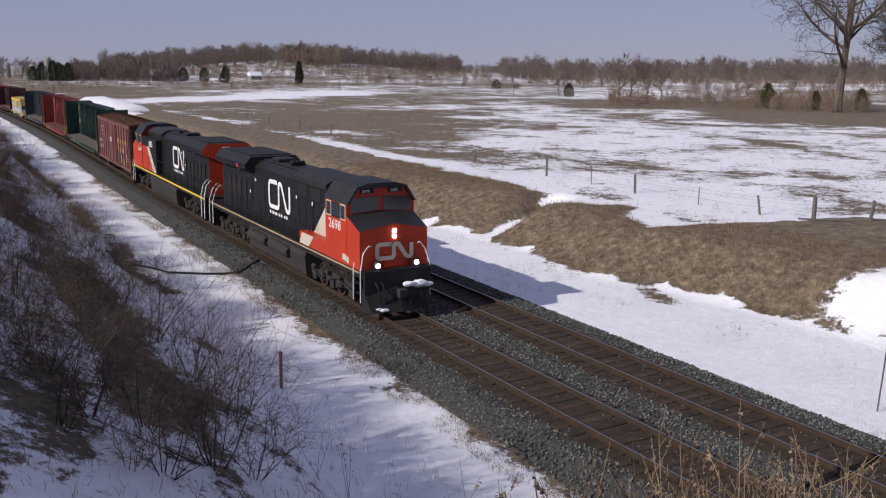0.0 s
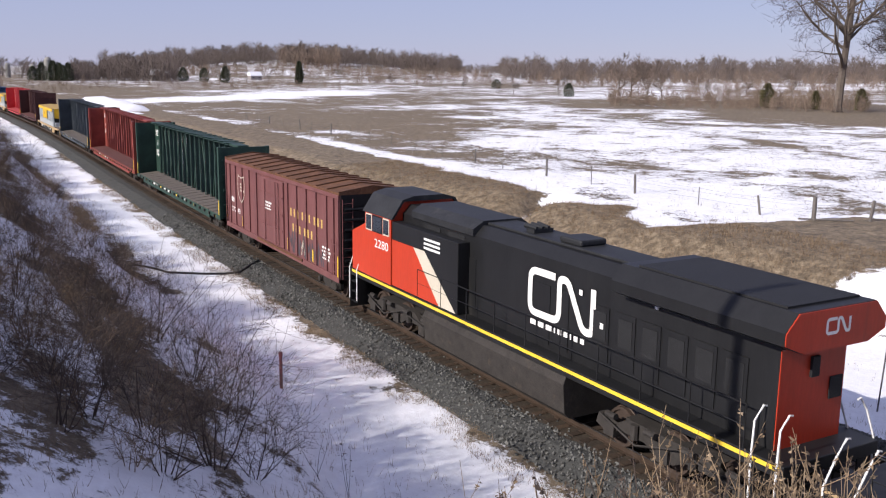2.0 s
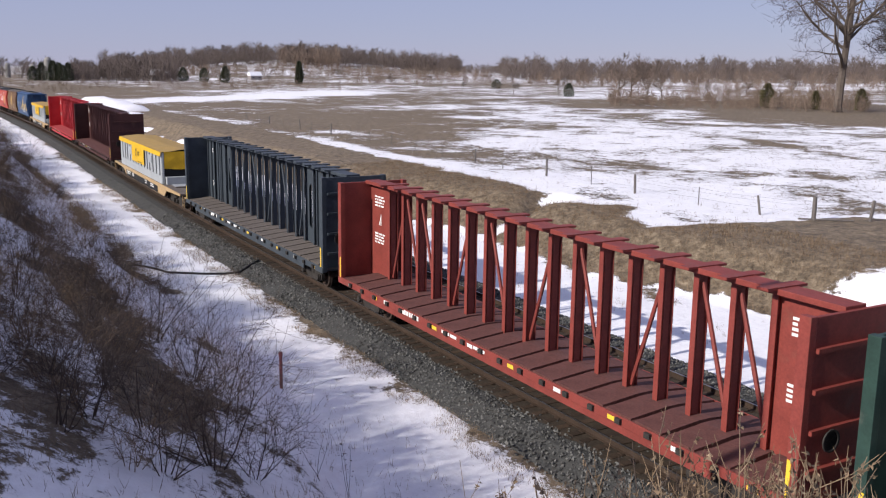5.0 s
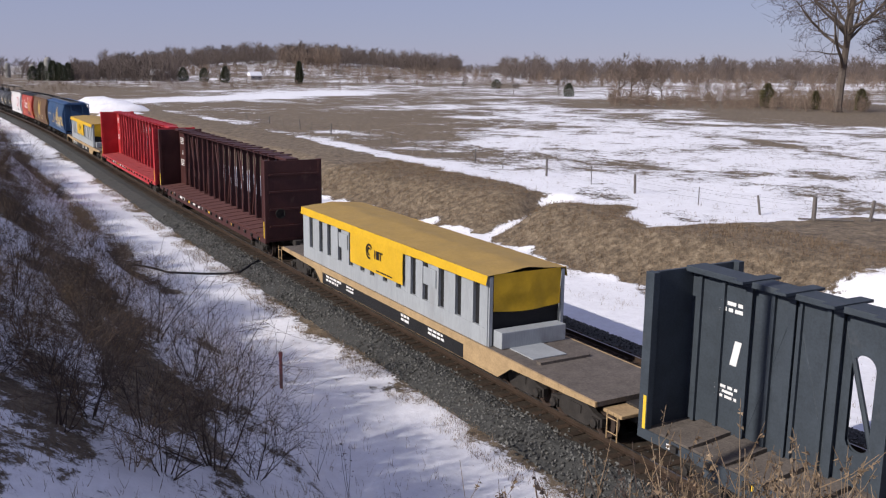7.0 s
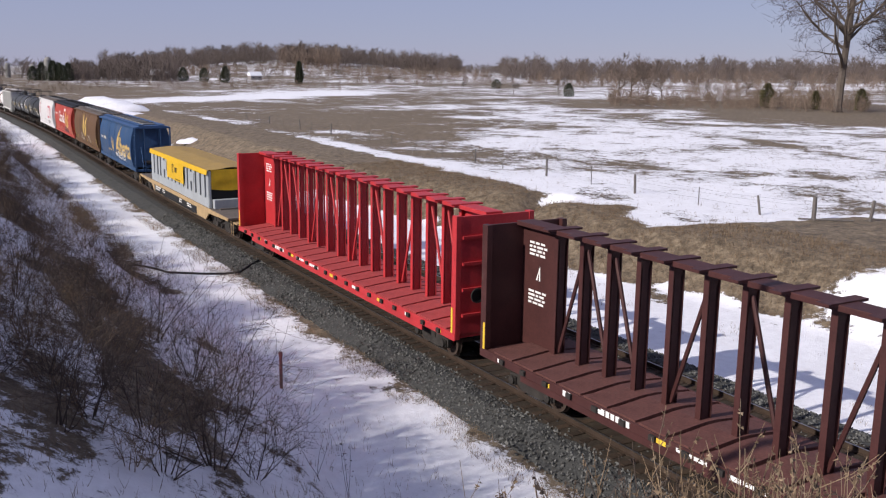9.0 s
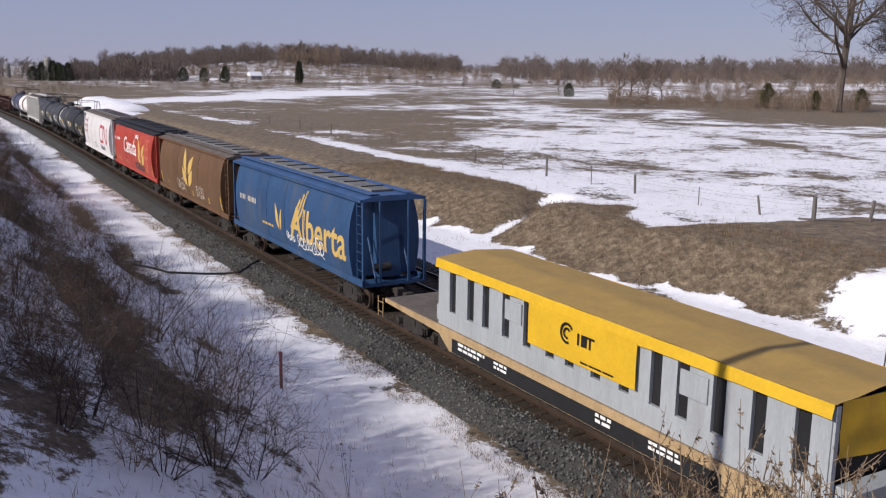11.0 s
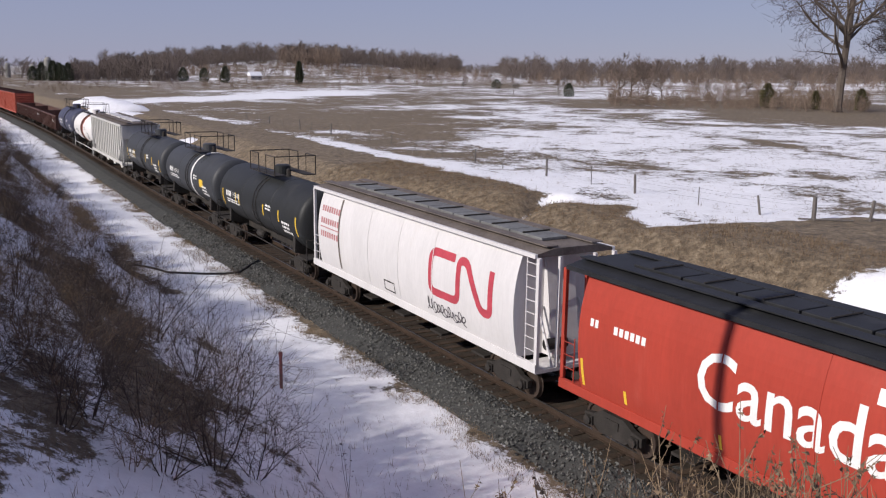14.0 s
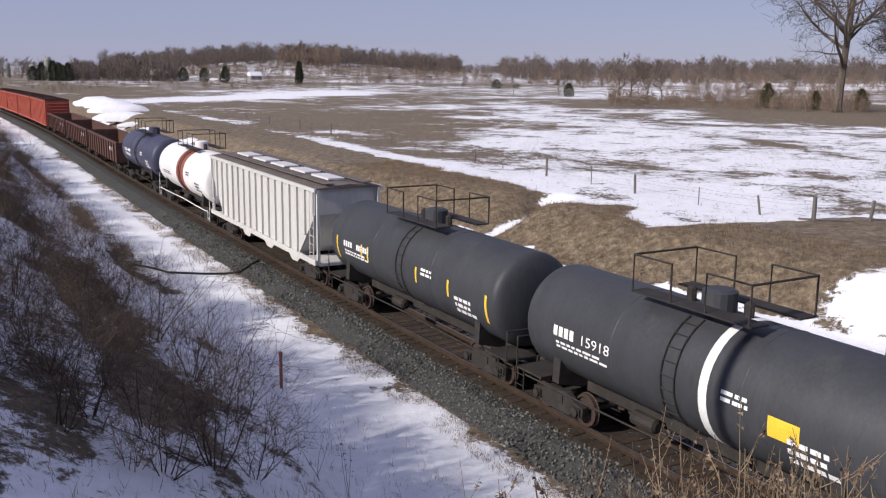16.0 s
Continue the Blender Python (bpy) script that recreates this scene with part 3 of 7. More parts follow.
# ---- train: common pieces ----
def wrapped(name, polys, material, parent, fn, label="", lift=0.006, cut=0.1, side=-1, shift=(0, 0)):
    """Paint on a car's side: flat outlines in (along, up), laid on the side whose half width at height z is fn(z)."""
    bm = bmesh.new()
    for poly in polys:
        try:
            bm.faces.new([bm.verts.new((u + shift[0], 0, v + shift[1])) for u, v in poly])
        except ValueError:
            pass
    return settle_paint(name, bm, material, parent, fn, label, lift, cut, side)


def settle_paint(name, bm, material, parent, fn, label, lift, cut, side):
    zs = [v.co.z for v in bm.verts]
    if cut and zs:
        z = min(zs) + cut
        while z < max(zs):
            bmesh.ops.bisect_plane(bm, geom=list(bm.verts) + list(bm.edges) + list(bm.faces), plane_co=(0, 0, z), plane_no=(0, 0, 1))
            z += cut
    for v in bm.verts:
        v.co.y = side * (fn(v.co.z) + lift)
    for f in bm.faces:
        f.normal_update()
        if f.normal.y * side < 0:
            f.normal_flip()
    return part(name, bm, material, parent, label)


def wrapped_text(text, size, x, z, material, parent, fn, label="", cut=0.12, spacing=1.0, heavy=0.0, shear=0.0, lift=0.006, width=None):
    cu = bpy.data.curves.new("lettering", "FONT")
    cu.body, cu.size, cu.space_character, cu.offset, cu.shear, cu.resolution_u = text, size, spacing, heavy, shear, 3
    tmp = bpy.data.objects.new("t", cu)
    scene.collection.objects.link(tmp)
    me = bpy.data.meshes.new_from_object(tmp.evaluated_get(bpy.context.evaluated_depsgraph_get()))
    bpy.data.objects.remove(tmp)
    bpy.data.curves.remove(cu)
    bm = bmesh.new()
    bm.from_mesh(me)
    bpy.data.meshes.remove(me)
    wide = max(v.co.x for v in bm.verts)
    k = width / wide if width else 1.0
    for v in bm.verts:
        v.co = (x + v.co.x * k, 0, z + v.co.y)
    return settle_paint("lettering", bm, material, parent, fn, label, lift, cut, -1)


def stroke(points, w):
    """Quads along a line of points, mitred, w wide."""
    pts = [Vector((a, b)) for a, b in points]
    edges = []
    for i, p in enumerate(pts):
        d0 = (p - pts[i - 1]).normalized() if i else (pts[1] - p).normalized()
        d1 = (pts[i + 1] - p).normalized() if i < len(pts) - 1 else d0
        d = (d0 + d1).normalized()
        nrm = Vector((-d.y, d.x))
        k = w / 2 / max(0.5, nrm.dot(Vector((-d0.y, d0.x))))
        edges.append((p + nrm * k, p - nrm * k))
    return [[tuple(a[0]), tuple(a[1]), tuple(b[1]), tuple(b[0])] for a, b in zip(edges, edges[1:])]


def fillet(points, radius, steps=5):
    """Rounds the corners of a line of points."""
    pts = [Vector(p) for p in points]
    out = [pts[0]]
    for a, b, c in zip(pts, pts[1:], pts[2:]):
        k = min(radius, (a - b).length * 0.48, (c - b).length * 0.48)
        p, q = b + (a - b).normalized() * k, b + (c - b).normalized() * k
        for i in range(steps + 1):
            t = i / steps
            out.append(p * (1 - t) ** 2 + b * 2 * t * (1 - t) + q * t * t)
    return [tuple(p) for p in out + [pts[-1]]]


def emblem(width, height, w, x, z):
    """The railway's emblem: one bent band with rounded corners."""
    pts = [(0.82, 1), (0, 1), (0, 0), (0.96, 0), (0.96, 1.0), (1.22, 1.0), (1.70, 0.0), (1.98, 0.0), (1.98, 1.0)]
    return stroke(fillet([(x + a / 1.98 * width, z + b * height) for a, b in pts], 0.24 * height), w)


def scrawl(x0, x1, z, height, seed, w=0.05):
    """A spray-painted line that loops along a car's side."""
    rng = random.Random(seed)
    n = max(2, round((x1 - x0) / (0.55 * height)))
    tall = [rng.uniform(0.55, 1.0) for _ in range(n + 1)]
    wide = [rng.uniform(0.2, 0.5) for _ in range(n + 1)]
    pts = []
    for i in range(n * 14 + 1):
        u = i / 14
        k = min(n, int(u))
        a = 2 * math.pi * (u - k)
        pts.append((x0 + (x1 - x0) * u / n + wide[k] * height * math.sin(a), z + height * 0.5 * tall[k] * (1 - math.cos(a)) + 0.06 * math.sin(u * 2.1)))
    return stroke(pts, w)


def bars(x, z, widths, height, gap=0.06, seed=1):
    """Unreadable writing: a row of plain bars."""
    out = []
    for w in widths:
        out.append([(x, z), (x + w, z), (x + w, z + height), (x, z + height)])
        x += w + gap
    return out


def bar_rows(x, z, rows, length, height, seed=1):
    rng = random.Random(seed)
    out = []
    for r in range(rows):
        at, end = x, x + length * rng.uniform(0.7, 1.0)
        while at < end - 0.08:
            w = rng.uniform(0.12, 0.34)
            out += bars(at, z - r * height * 1.7, [min(w, end - at)], height)
            at += w + 0.06
    return out


def flat(v):
    return lambda z: v


SHARED = {}


def shared(key, make):
    if key not in SHARED:
        SHARED[key] = make()
    return SHARED[key]


def wheel_mesh(r):
    def make():
        bm = bmesh.new()
        for sg in (-1, 1):
            lathe([(sg * 0.69, 0.16), (sg * 0.685, r + 0.025), (sg * 0.71, r + 0.025), (sg * 0.72, r), (sg * 0.825, r - 0.006), (sg * 0.825, r - 0.08), (sg * 0.77, r - 0.1), (sg * 0.77, 0.14), (sg * 0.83, 0.13)], 20, bm, "y")
        tube([(0, -1.0, 0), (0, 1.0, 0)], 0.085, bm, 8)
        return mesh_of("wheelset", bm, M["wheel"])
    return shared(("wheel", r), make)


def freight_truck(parent, x):
    def make():
        bm = bmesh.new()
        side = [(-1.12, 0.38), (-1.12, 0.62), (-0.75, 0.68), (-0.42, 0.86), (0.42, 0.86), (0.75, 0.68), (1.12, 0.62), (1.12, 0.38), (0.74, 0.38), (0.5, 0.24), (-0.5, 0.24), (-0.74, 0.38)]
        for sg in (-1, 1):
            a, b = sorted((sg * 0.93, sg * 1.09))
            prism(side, a, b, "y", bm)
            for dx in (-0.89, 0.89):
                block(dx - 0.15, dx + 0.15, min(sg * 0.9, sg * 1.15), max(sg * 0.9, sg * 1.15), 0.34, 0.58, bm)
            for dx in (-0.22, -0.07, 0.08, 0.22):
                tube([(dx, sg * 1.0, 0.3), (dx, sg * 1.0, 0.6)], 0.055, bm, 6)
        block(-0.25, 0.25, -1.12, 1.12, 0.5, 0.72, bm)
        block(-0.9, 0.9, -0.06, 0.06, 0.35, 0.47, bm)
        return mesh_of("truck", bm, M["under"])
    t = part("truck", shared("ftruck", make), None, parent, "grimy cast-steel truck", pose(x, 0, 0))
    for dx in (-0.89, 0.89):
        part("wheelset", wheel_mesh(0.46), None, t, at=pose(dx, 0, 0.46))
    for sg in (-1, 1):
        for dx in (-0.89, 0.89):
            part("bearing_cap", shared("cap", lambda: mesh_of("bearing_cap", lathe([(-0.06, 0.13), (0.05, 0.13), (0.07, 0.08)], 10, None, "y"), M["under"])), None, t, at=pose(dx, sg * 1.17, 0.46, 0, 0, 0 if sg > 0 else 180))
    return t


def loco_truck(parent, x):
    def make():
        bm = bmesh.new()
        side = [(-2.55, 0.55), (-2.45, 0.85), (-1.7, 0.8), (-1.3, 1.02), (1.3, 1.02), (1.7, 0.8), (2.45, 0.85), (2.55, 0.55), (2.2, 0.42), (1.55, 0.62), (0.7, 0.62), (0.3, 0.42), (-0.3, 0.42), (-0.7, 0.62), (-1.55, 0.62), (-2.2, 0.42)]
        for sg in (-1, 1):
            a, b = sorted((sg * 0.98, sg * 1.18))
            prism(side, a, b, "y", bm)
            for dx in (-1.95, 0.0, 1.95):
                block(dx - 0.2, dx + 0.2, min(sg * 1.0, sg * 1.27), max(sg * 1.0, sg * 1.27), 0.38, 0.74, bm)
            for dx in (-1.0, 1.0):
                tube([(dx, sg * 1.24, 0.62), (dx, sg * 1.24, 1.0)], 0.11, bm, 8)
            tube([(-2.3, sg * 1.3, 0.9), (-0.9, sg * 1.3, 0.5), (0.6, sg * 1.3, 0.95), (2.3, sg * 1.3, 0.7)], 0.03, bm, 5)
            for dx in (-2.0, -0.55, 0.75, 2.1):
                tube([(dx, sg * 1.3, 0.98), (dx + 0.35, sg * 1.3, 0.98)], 0.09, bm, 8)
        block(-1.6, 1.6, -1.0, 1.0, 0.6, 0.95, bm)
        return mesh_of("truck", bm, M["under"])
    t = part("truck", shared("ltruck", make), None, parent, "grimy six-wheel locomotive truck", pose(x, 0, 0))
    for dx in (-1.95, 0, 1.95):
        part("wheelset", wheel_mesh(0.53), None, t, at=pose(dx, 0, 0.53))


def coupler(parent, x, way):
    def make():
        bm = block(-0.7, 0.25, -0.09, 0.09, 0.78, 0.98, bevel=0.02)
        block(0.1, 0.4, -0.16, 0.2, 0.7, 1.06, bm, 0.04)
        tube([(-0.1, 0.35, 0.85), (0.2, 0.36, 0.6), (0.45, 0.3, 0.5)], 0.03, bm, 6)
        return mesh_of("coupler", bm, M["under"])
    return part("coupler", shared("coupler", make), None, parent, at=pose(x, 0, 0, 0, 0, 0 if way > 0 else 180))


def ladder(parent, x, y, z0, z1, width, material, rungs=None, along=True, name="ladder"):
    n = rungs or max(2, round((z1 - z0) / 0.38))
    bm = bmesh.new()
    for k in (0, 1):
        p = (x + width * k, y) if along else (x, y + width * k)
        tube([(*p, z0), (*p, z1)], 0.018, bm, 5)
    for i in range(n):
        z = z0 + (i + 0.5) * (z1 - z0) / n
        q = (x + width, y) if along else (x, y + width)
        tube([(x, y, z), (*q, z)], 0.014, bm, 4)
    return part(name, bm, material, parent)


TRAIN = []


def rail_car(s0, label, category, name="freight_car", group="train"):
    ob = thing(name, label, category, group)
    TRAIN.append((ob, s0))
    return ob


# ---- locomotives ----
def locomotive(s0, turned, label, number):
    """Six-axle diesel with a wide cab. Built with its cab at +x; turned: cab at the back."""
    e = rail_car(s0, label, "locomotive", "diesel_locomotive", "locomotives")
    f = -1 if turned else 1
    core = e

    def X(*v):
        return sorted(f * k for k in v)

    def blk(name, x0, x1, y0, y1, z0, z1, material, lab="", bevel=0.0, parent=core):
        a, b = X(x0, x1)
        return part(name, block(a, b, y0, y1, z0, z1, None, bevel), M[material], parent, lab)

    # platform, sills, tank
    blk("platform", -10.7, 10.6, -1.5, 1.5, 1.50, 1.80, "black", "black platform with walkways", 0.02)
    for sg in (-1, 1):
        blk("sill_stripe", -10.6, 10.3, min(sg * 1.503, sg * 1.518), max(sg * 1.503, sg * 1.518), 1.68 if not turned else 1.655, 1.75, "yellow" if turned else "tan", "yellow sill stripe")
    a, b = X(-3.4, 4.5)
    part("fuel_tank", prism([(-1.42, 0.42), (-1.25, 0.25), (1.25, 0.25), (1.42, 0.42), (1.5, 1.25), (1.4, 1.5), (-1.4, 1.5), (-1.5, 1.25)], a, b), M["under"], core, "grimy black fuel tank")
    if not turned:
        for xa in (-3.0, 0.1):
            bm = lathe([(xa, 0.18), (xa + 0.12, 0.27), (xa + 2.4, 0.27), (xa + 2.52, 0.18)], 14)
            bmesh.ops.translate(bm, vec=(0, -1.5, 1.12), verts=bm.verts)
            part("air_reservoir", bm, M["under"], core, "cylindrical air reservoir")
    loco_truck(core, f * 7.0)
    loco_truck(core, f * -7.0)
    coupler(core, 10.75, 1)
    coupler(core, -10.75, -1)
    # hood
    h = 1.02
    a, b = X(-10.0 if turned else -9.3, 6.95)
    part("engine_hood", prism([(-h, 1.8), (-h, 4.42), (-h + 0.3, 4.72), (h - 0.3, 4.72), (h, 4.42), (h, 1.8)], a, b), M["black"], core, "black engine hood")
    # rear radiator with its overhang
    r0, r1 = (-10.5, -5.2) if turned else (-8.9, -3.6)
    a, b = X(r0, r1)
    part("radiator_housing", prism([(-1.0, 4.05), (-1.55, 4.28), (-1.55, 4.55), (-1.2, 4.93), (1.2, 4.93), (1.55, 4.55), (1.55, 4.28), (1.0, 4.05)], a, b), M["black"], core, "black radiator housing with flared edges")
    blk("radiator_grille", r0 + 0.35, r1 - 0.5, -1.12, 1.12, 4.932, 4.975, "grille", "dark radiator screen")
    # end wall
    end = -10.0 if turned else -9.3
    a, b = X(end - 0.03, end - 0.006)
    part("end_wall", prism([(-h, 1.8), (-h, 4.0), (h, 4.0), (h, 1.8)], a, b), M["orange"], core, "orange-red end wall")
    a, b = X(r0 - 0.03, r0 - 0.006)
    part("end_fascia", prism([(-1.0, 4.06), (-1.55, 4.29), (-1.55, 4.54), (-1.2, 4.92), (1.2, 4.92), (1.55, 4.54), (1.55, 4.29), (1.0, 4.06)], a, b), M["orange"], core, "orange-red radiator end")
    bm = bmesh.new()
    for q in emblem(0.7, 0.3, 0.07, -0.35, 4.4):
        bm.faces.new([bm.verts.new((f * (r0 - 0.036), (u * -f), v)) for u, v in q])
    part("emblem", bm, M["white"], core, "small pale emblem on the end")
    blk("end_light", end - 0.1, end - 0.03, -0.12, 0.12, 3.3, 3.75, "grille")
    blk("number_board", end - 0.06, end - 0.03, 0.55, 0.95, 2.7, 3.2, "grille")
    # roof details
    blk("roof_walkway", r1 + 0.1, 6.0, -0.55, 0.55, 4.722, 4.80, "roofblack", "dusty dark roof panels", 0.02)
    a, b = X(2.0, 6.1)
    part("brake_grid_box", prism([(-1.1, 4.4), (-1.1, 4.62), (-0.7, 4.86), (0.7, 4.86), (1.1, 4.62), (1.1, 4.4)], a, b), M["roofblack"], core, "dark dynamic-brake housing")
    for xa in (2.6, 4.2):
        for sg in (-1, 1):
            blk("brake_grille", xa, xa + 1.1, min(sg * 1.023, sg * 1.04), max(sg * 1.023, sg * 1.04), 3.75, 4.3, "grille", "dark intake grille")
    blk("exhaust_stack", -2.6, -1.6, -0.45, 0.45, 4.80, 4.98, "roofblack", "raised exhaust stack", 0.05)
    bm = bmesh.new()
    for k in range(3):
        tube([(f * (-0.3), -0.3 + 0.22 * k, 4.95), (f * 0.25, -0.3 + 0.22 * k, 4.97)], 0.05, bm, 8, 0.09)
    block(min(f * -0.3, f * 0.1), max(f * -0.3, f * 0.1), -0.4, 0.3, 4.8, 4.92, bm)
    part("horn", bm, M["roofblack"], core, "cluster of air horns")
    # hood doors and latches on the near and far sides
    for sg in (-1, 1):
        for xa in (-8.4, -7.5, -6.6, -5.7, -4.8) if not turned else (-9.2, -8.3, -7.4, -6.5, -5.6, -4.6):
            blk("hood_door", xa, xa + 0.72, min(sg * 1.021, sg * 1.045), max(sg * 1.021, sg * 1.045), 2.15, 3.6, "black", "", 0.0)
            blk("louver", xa + 0.1, xa + 0.62, min(sg * 1.046, sg * 1.056), max(sg * 1.046, sg * 1.056), 2.7, 3.45, "grille")
        for xa in (-2.9, -2.05, 1.9, 2.75, 3.6):
            blk("hood_door", xa, xa + 0.78, min(sg * 1.021, sg * 1.038), max(sg * 1.021, sg * 1.038), 1.95, 3.65, "black")
    for xa, z in ((-6.4, 4.0), (-3.5, 3.7), (2.35, 3.55), (-4.4, 3.0), (4.3, 3.5)):
        blk("placard", xa, xa + 0.13, -1.062, -1.05, z, z + 0.15, "white", "small white placard")
    if not turned:
        blk("red_marker", -4.95, -4.75, -1.575, -1.552, 4.3, 4.5, "redlamp", "red marker light")
    # handrails along the walkways
    for sg in (-1, 1):
        bm = bmesh.new()
        xs = [-9.6 + 1.62 * k for k in range(10)]
        for x in xs:
            tube([(f * x, sg * 1.46, 1.8), (f * x, sg * 1.46, 2.78)], 0.02, bm, 5)
        tube([(f * xs[0], sg * 1.46, 2.78), (f * xs[-1], sg * 1.46, 2.78)], 0.02, bm, 5)
        tube([(f * xs[0], sg * 1.46, 2.3), (f * xs[-1], sg * 1.46, 2.3)], 0.012, bm, 4)
        part("handrail", bm, M["black"], core, "black walkway handrail")
    # cab
    c0, c1 = (6.95, 9.1)
    fw = flat(1.5)
    a, b = X(c0, c1)
    part("cab", prism([(-1.5, 1.8), (-1.5, 4.2), (-1.05, 4.86), (-0.6, 4.98), (0.6, 4.98), (1.05, 4.86), (1.5, 4.2), (1.5, 1.8)], a, b), M["orange"], core, "orange-red wide cab")
    a, b = X(c0 - 0.12, c1 + 0.16)
    part("cab_roof", prism([(-1.54, 4.22), (-1.09, 4.90), (-0.6, 5.03), (0.6, 5.03), (1.09, 4.90), (1.54, 4.22), (1.44, 4.24), (1.02, 4.84), (-1.02, 4.84), (-1.44, 4.24)], a, b), M["roofblack"], core, "black cab roof")
    # nose: slopes forward from the windscreen
    bm = bmesh.new()
    top0, top1 = 3.9, 3.55
    n0, n1, nw = f * (c1 - 0.02), f * 10.32, 1.48
    vs = [bm.verts.new(v) for v in ((n0, -1.49, 1.8), (n0, 1.49, 1.8), (n0, 1.49, top0 - 0.12), (n0, 0, top0), (n0, -1.49, top0 - 0.12), (n1, -nw, 1.8), (n1, nw, 1.8), (n1, nw, top1 - 0.25), (n1, 0, top1), (n1, -nw, top1 - 0.25))]
    for q in ((0, 5, 9, 4), (1, 2, 7, 6), (5, 6, 7, 8, 9), (0, 1, 6, 5)):
        bm.faces.new([vs[i] for i in q])
    bmesh.ops.recalc_face_normals(bm, faces=bm.faces)
    nose = part("nose", bm, M["orange"], core, "orange-red pointed nose")
    bm = bmesh.new()
    lift = 0.004
    for q in (((n0, -1.49, top0 - 0.12), (n1, -nw, top1 - 0.25), (n1, 0, top1), (n0, 0, top0)), ((n0, 1.49, top0 - 0.12), (n0, 0, top0), (n1, 0, top1), (n1, nw, top1 - 0.25))):
        bm.faces.new([bm.verts.new((x, y, z + lift)) for x, y, z in q])
    part("nose_top", bm, M["roofblack"], core, "black anti-glare nose top")
    # windscreens, number boards, lights
    wx0, wx1 = X(c1 + 0.005, c1 + 0.03)
    for sg in (-1, 1):
        ya, yb = sorted((sg * 0.1, sg * 1.3))
        part("windscreen", prism([(ya, 3.92), (yb, 3.86), (yb * (1.0 if sg * yb > 0.2 else 1), 4.42), (ya, 4.5)] if sg > 0 else [(ya, 3.86), (yb, 3.92), (yb, 4.5), (ya, 4.42)], wx0, wx1), M["glass"], core, "dark windscreen")
        y0, y1 = sorted((sg * 0.32, sg * 0.92))
        blk("number_board", c1 + 0.01, c1 + 0.05, y0, y1, 4.62, 4.83, "grille", "black number board")
        num = lettering(number, 0.17, M["white"], core, pose(f * (c1 + 0.052), (y0 if f > 0 else y1) + f * 0.07, 4.65, 90, 0, 90 * f), name="number", label="white running number")
    for z in (3.05, 3.27):
        bm = lathe([(0, 0.085), (0.05, 0.085), (0.06, 0.05)], 12)
        part("headlight", bm, M["lamp" if not turned else "glass"], core, "lit headlight" if not turned else "unlit headlight", pose(f * 10.32, 0.0, z, 0, 0, 0 if f > 0 else 180))
    for sg in (-1, 1):
        bm = lathe([(0, 0.09), (0.05, 0.09), (0.07, 0.05)], 12)
        part("ditch_light", bm, M["lamp" if not turned else "glass"], core, "lit ditch light" if not turned else "unlit ditch light", pose(f * 10.62, sg * 0.85, 1.98, 0, 0, 0 if f > 0 else 180))
        blk("ditch_light_box", 10.4, 10.6, sg * 0.85 - 0.13, sg * 0.85 + 0.13, 1.82, 2.12, "black")
    if not turned:
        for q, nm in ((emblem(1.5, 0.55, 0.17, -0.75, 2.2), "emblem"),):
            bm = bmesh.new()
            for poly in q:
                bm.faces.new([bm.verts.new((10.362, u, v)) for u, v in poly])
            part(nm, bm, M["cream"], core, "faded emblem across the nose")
        blk("nose_door", 10.322, 10.35, -0.42, 0.28, 1.85, 2.9, "orange", "nose door")
    # side windows
    for sg in (-1, 1):
        for xa, w in ((7.12, 0.42), (7.68, 0.75), (8.56, 0.42)):
            y0, y1 = sorted((sg * 1.502, sg * 1.512))
            blk("window_frame", xa - 0.05, xa + w + 0.05, y0, y1, 3.55, 4.18, "cream" if xa != 7.68 else "black")
            y0, y1 = sorted((sg * 1.513, sg * 1.522))
            blk("side_window", xa, xa + w, y0, y1, 3.6, 4.13, "glass", "dark cab window")
    # front: pilot plow, steps, rails
    bm = bmesh.new()
    x0, x1 = f * 10.55, f * 10.95
    vs = [bm.verts.new(v) for v in ((x0, -1.5, 1.15), (x0, 1.5, 1.15), (x0, -1.5, 0.16), (x0, 1.5, 0.16), (x1, -1.25, 0.18), (x1, 1.25, 0.18), (f * 11.2, 0, 0.2), (f * 10.75, 0, 1.1))]
    for q in ((0, 2, 4), (0, 4, 6, 7), (7, 6, 5, 1), (1, 5, 3), (2, 3, 5, 6, 4), (0, 7, 1), (0, 1, 3, 2)):
        bm.faces.new([vs[i] for i in q])
    bmesh.ops.recalc_face_normals(bm, faces=bm.faces)
    part("snow_plow", bm, M["grille"], core, "black pilot plow")
    if not turned:
        for yy in (-1.0, -0.75, 0.7, 0.95):
            part("air_hose", tube([(10.72, yy, 1.35), (10.95, yy, 1.2), (11.0, yy + 0.05, 0.8), (10.95, yy + 0.12, 0.6)], 0.028, None, 6), M["grille"], core, "hanging air hose")
        rs = random.Random(2)
        for sx, sy, sz, k in ((11.05, 0.75, 1.22, 0.34), (11.1, 0.3, 1.26, 0.26), (11.0, 1.1, 1.15, 0.24), (11.05, -0.75, 0.3, 0.16), (10.95, -0.95, 0.34, 0.12)):
            bm = bmesh.new()
            bmesh.ops.create_icosphere(bm, subdivisions=2, radius=k)
            for v in bm.verts:
                v.co = Vector((v.co.x * 0.55, v.co.y * 1.2, v.co.z * 0.42)) * (1 + 0.35 * noise.noise(v.co * 7 + Vector((k, sy, 0))))
            part("packed_snow", bm, M["houseroof"], core, "snow packed on the pilot", pose(sx, sy, sz))
    blk("pilot_plate", 10.6, 10.72, -1.45, 1.45, 0.9, 1.8, "grille", "black pilot plate")
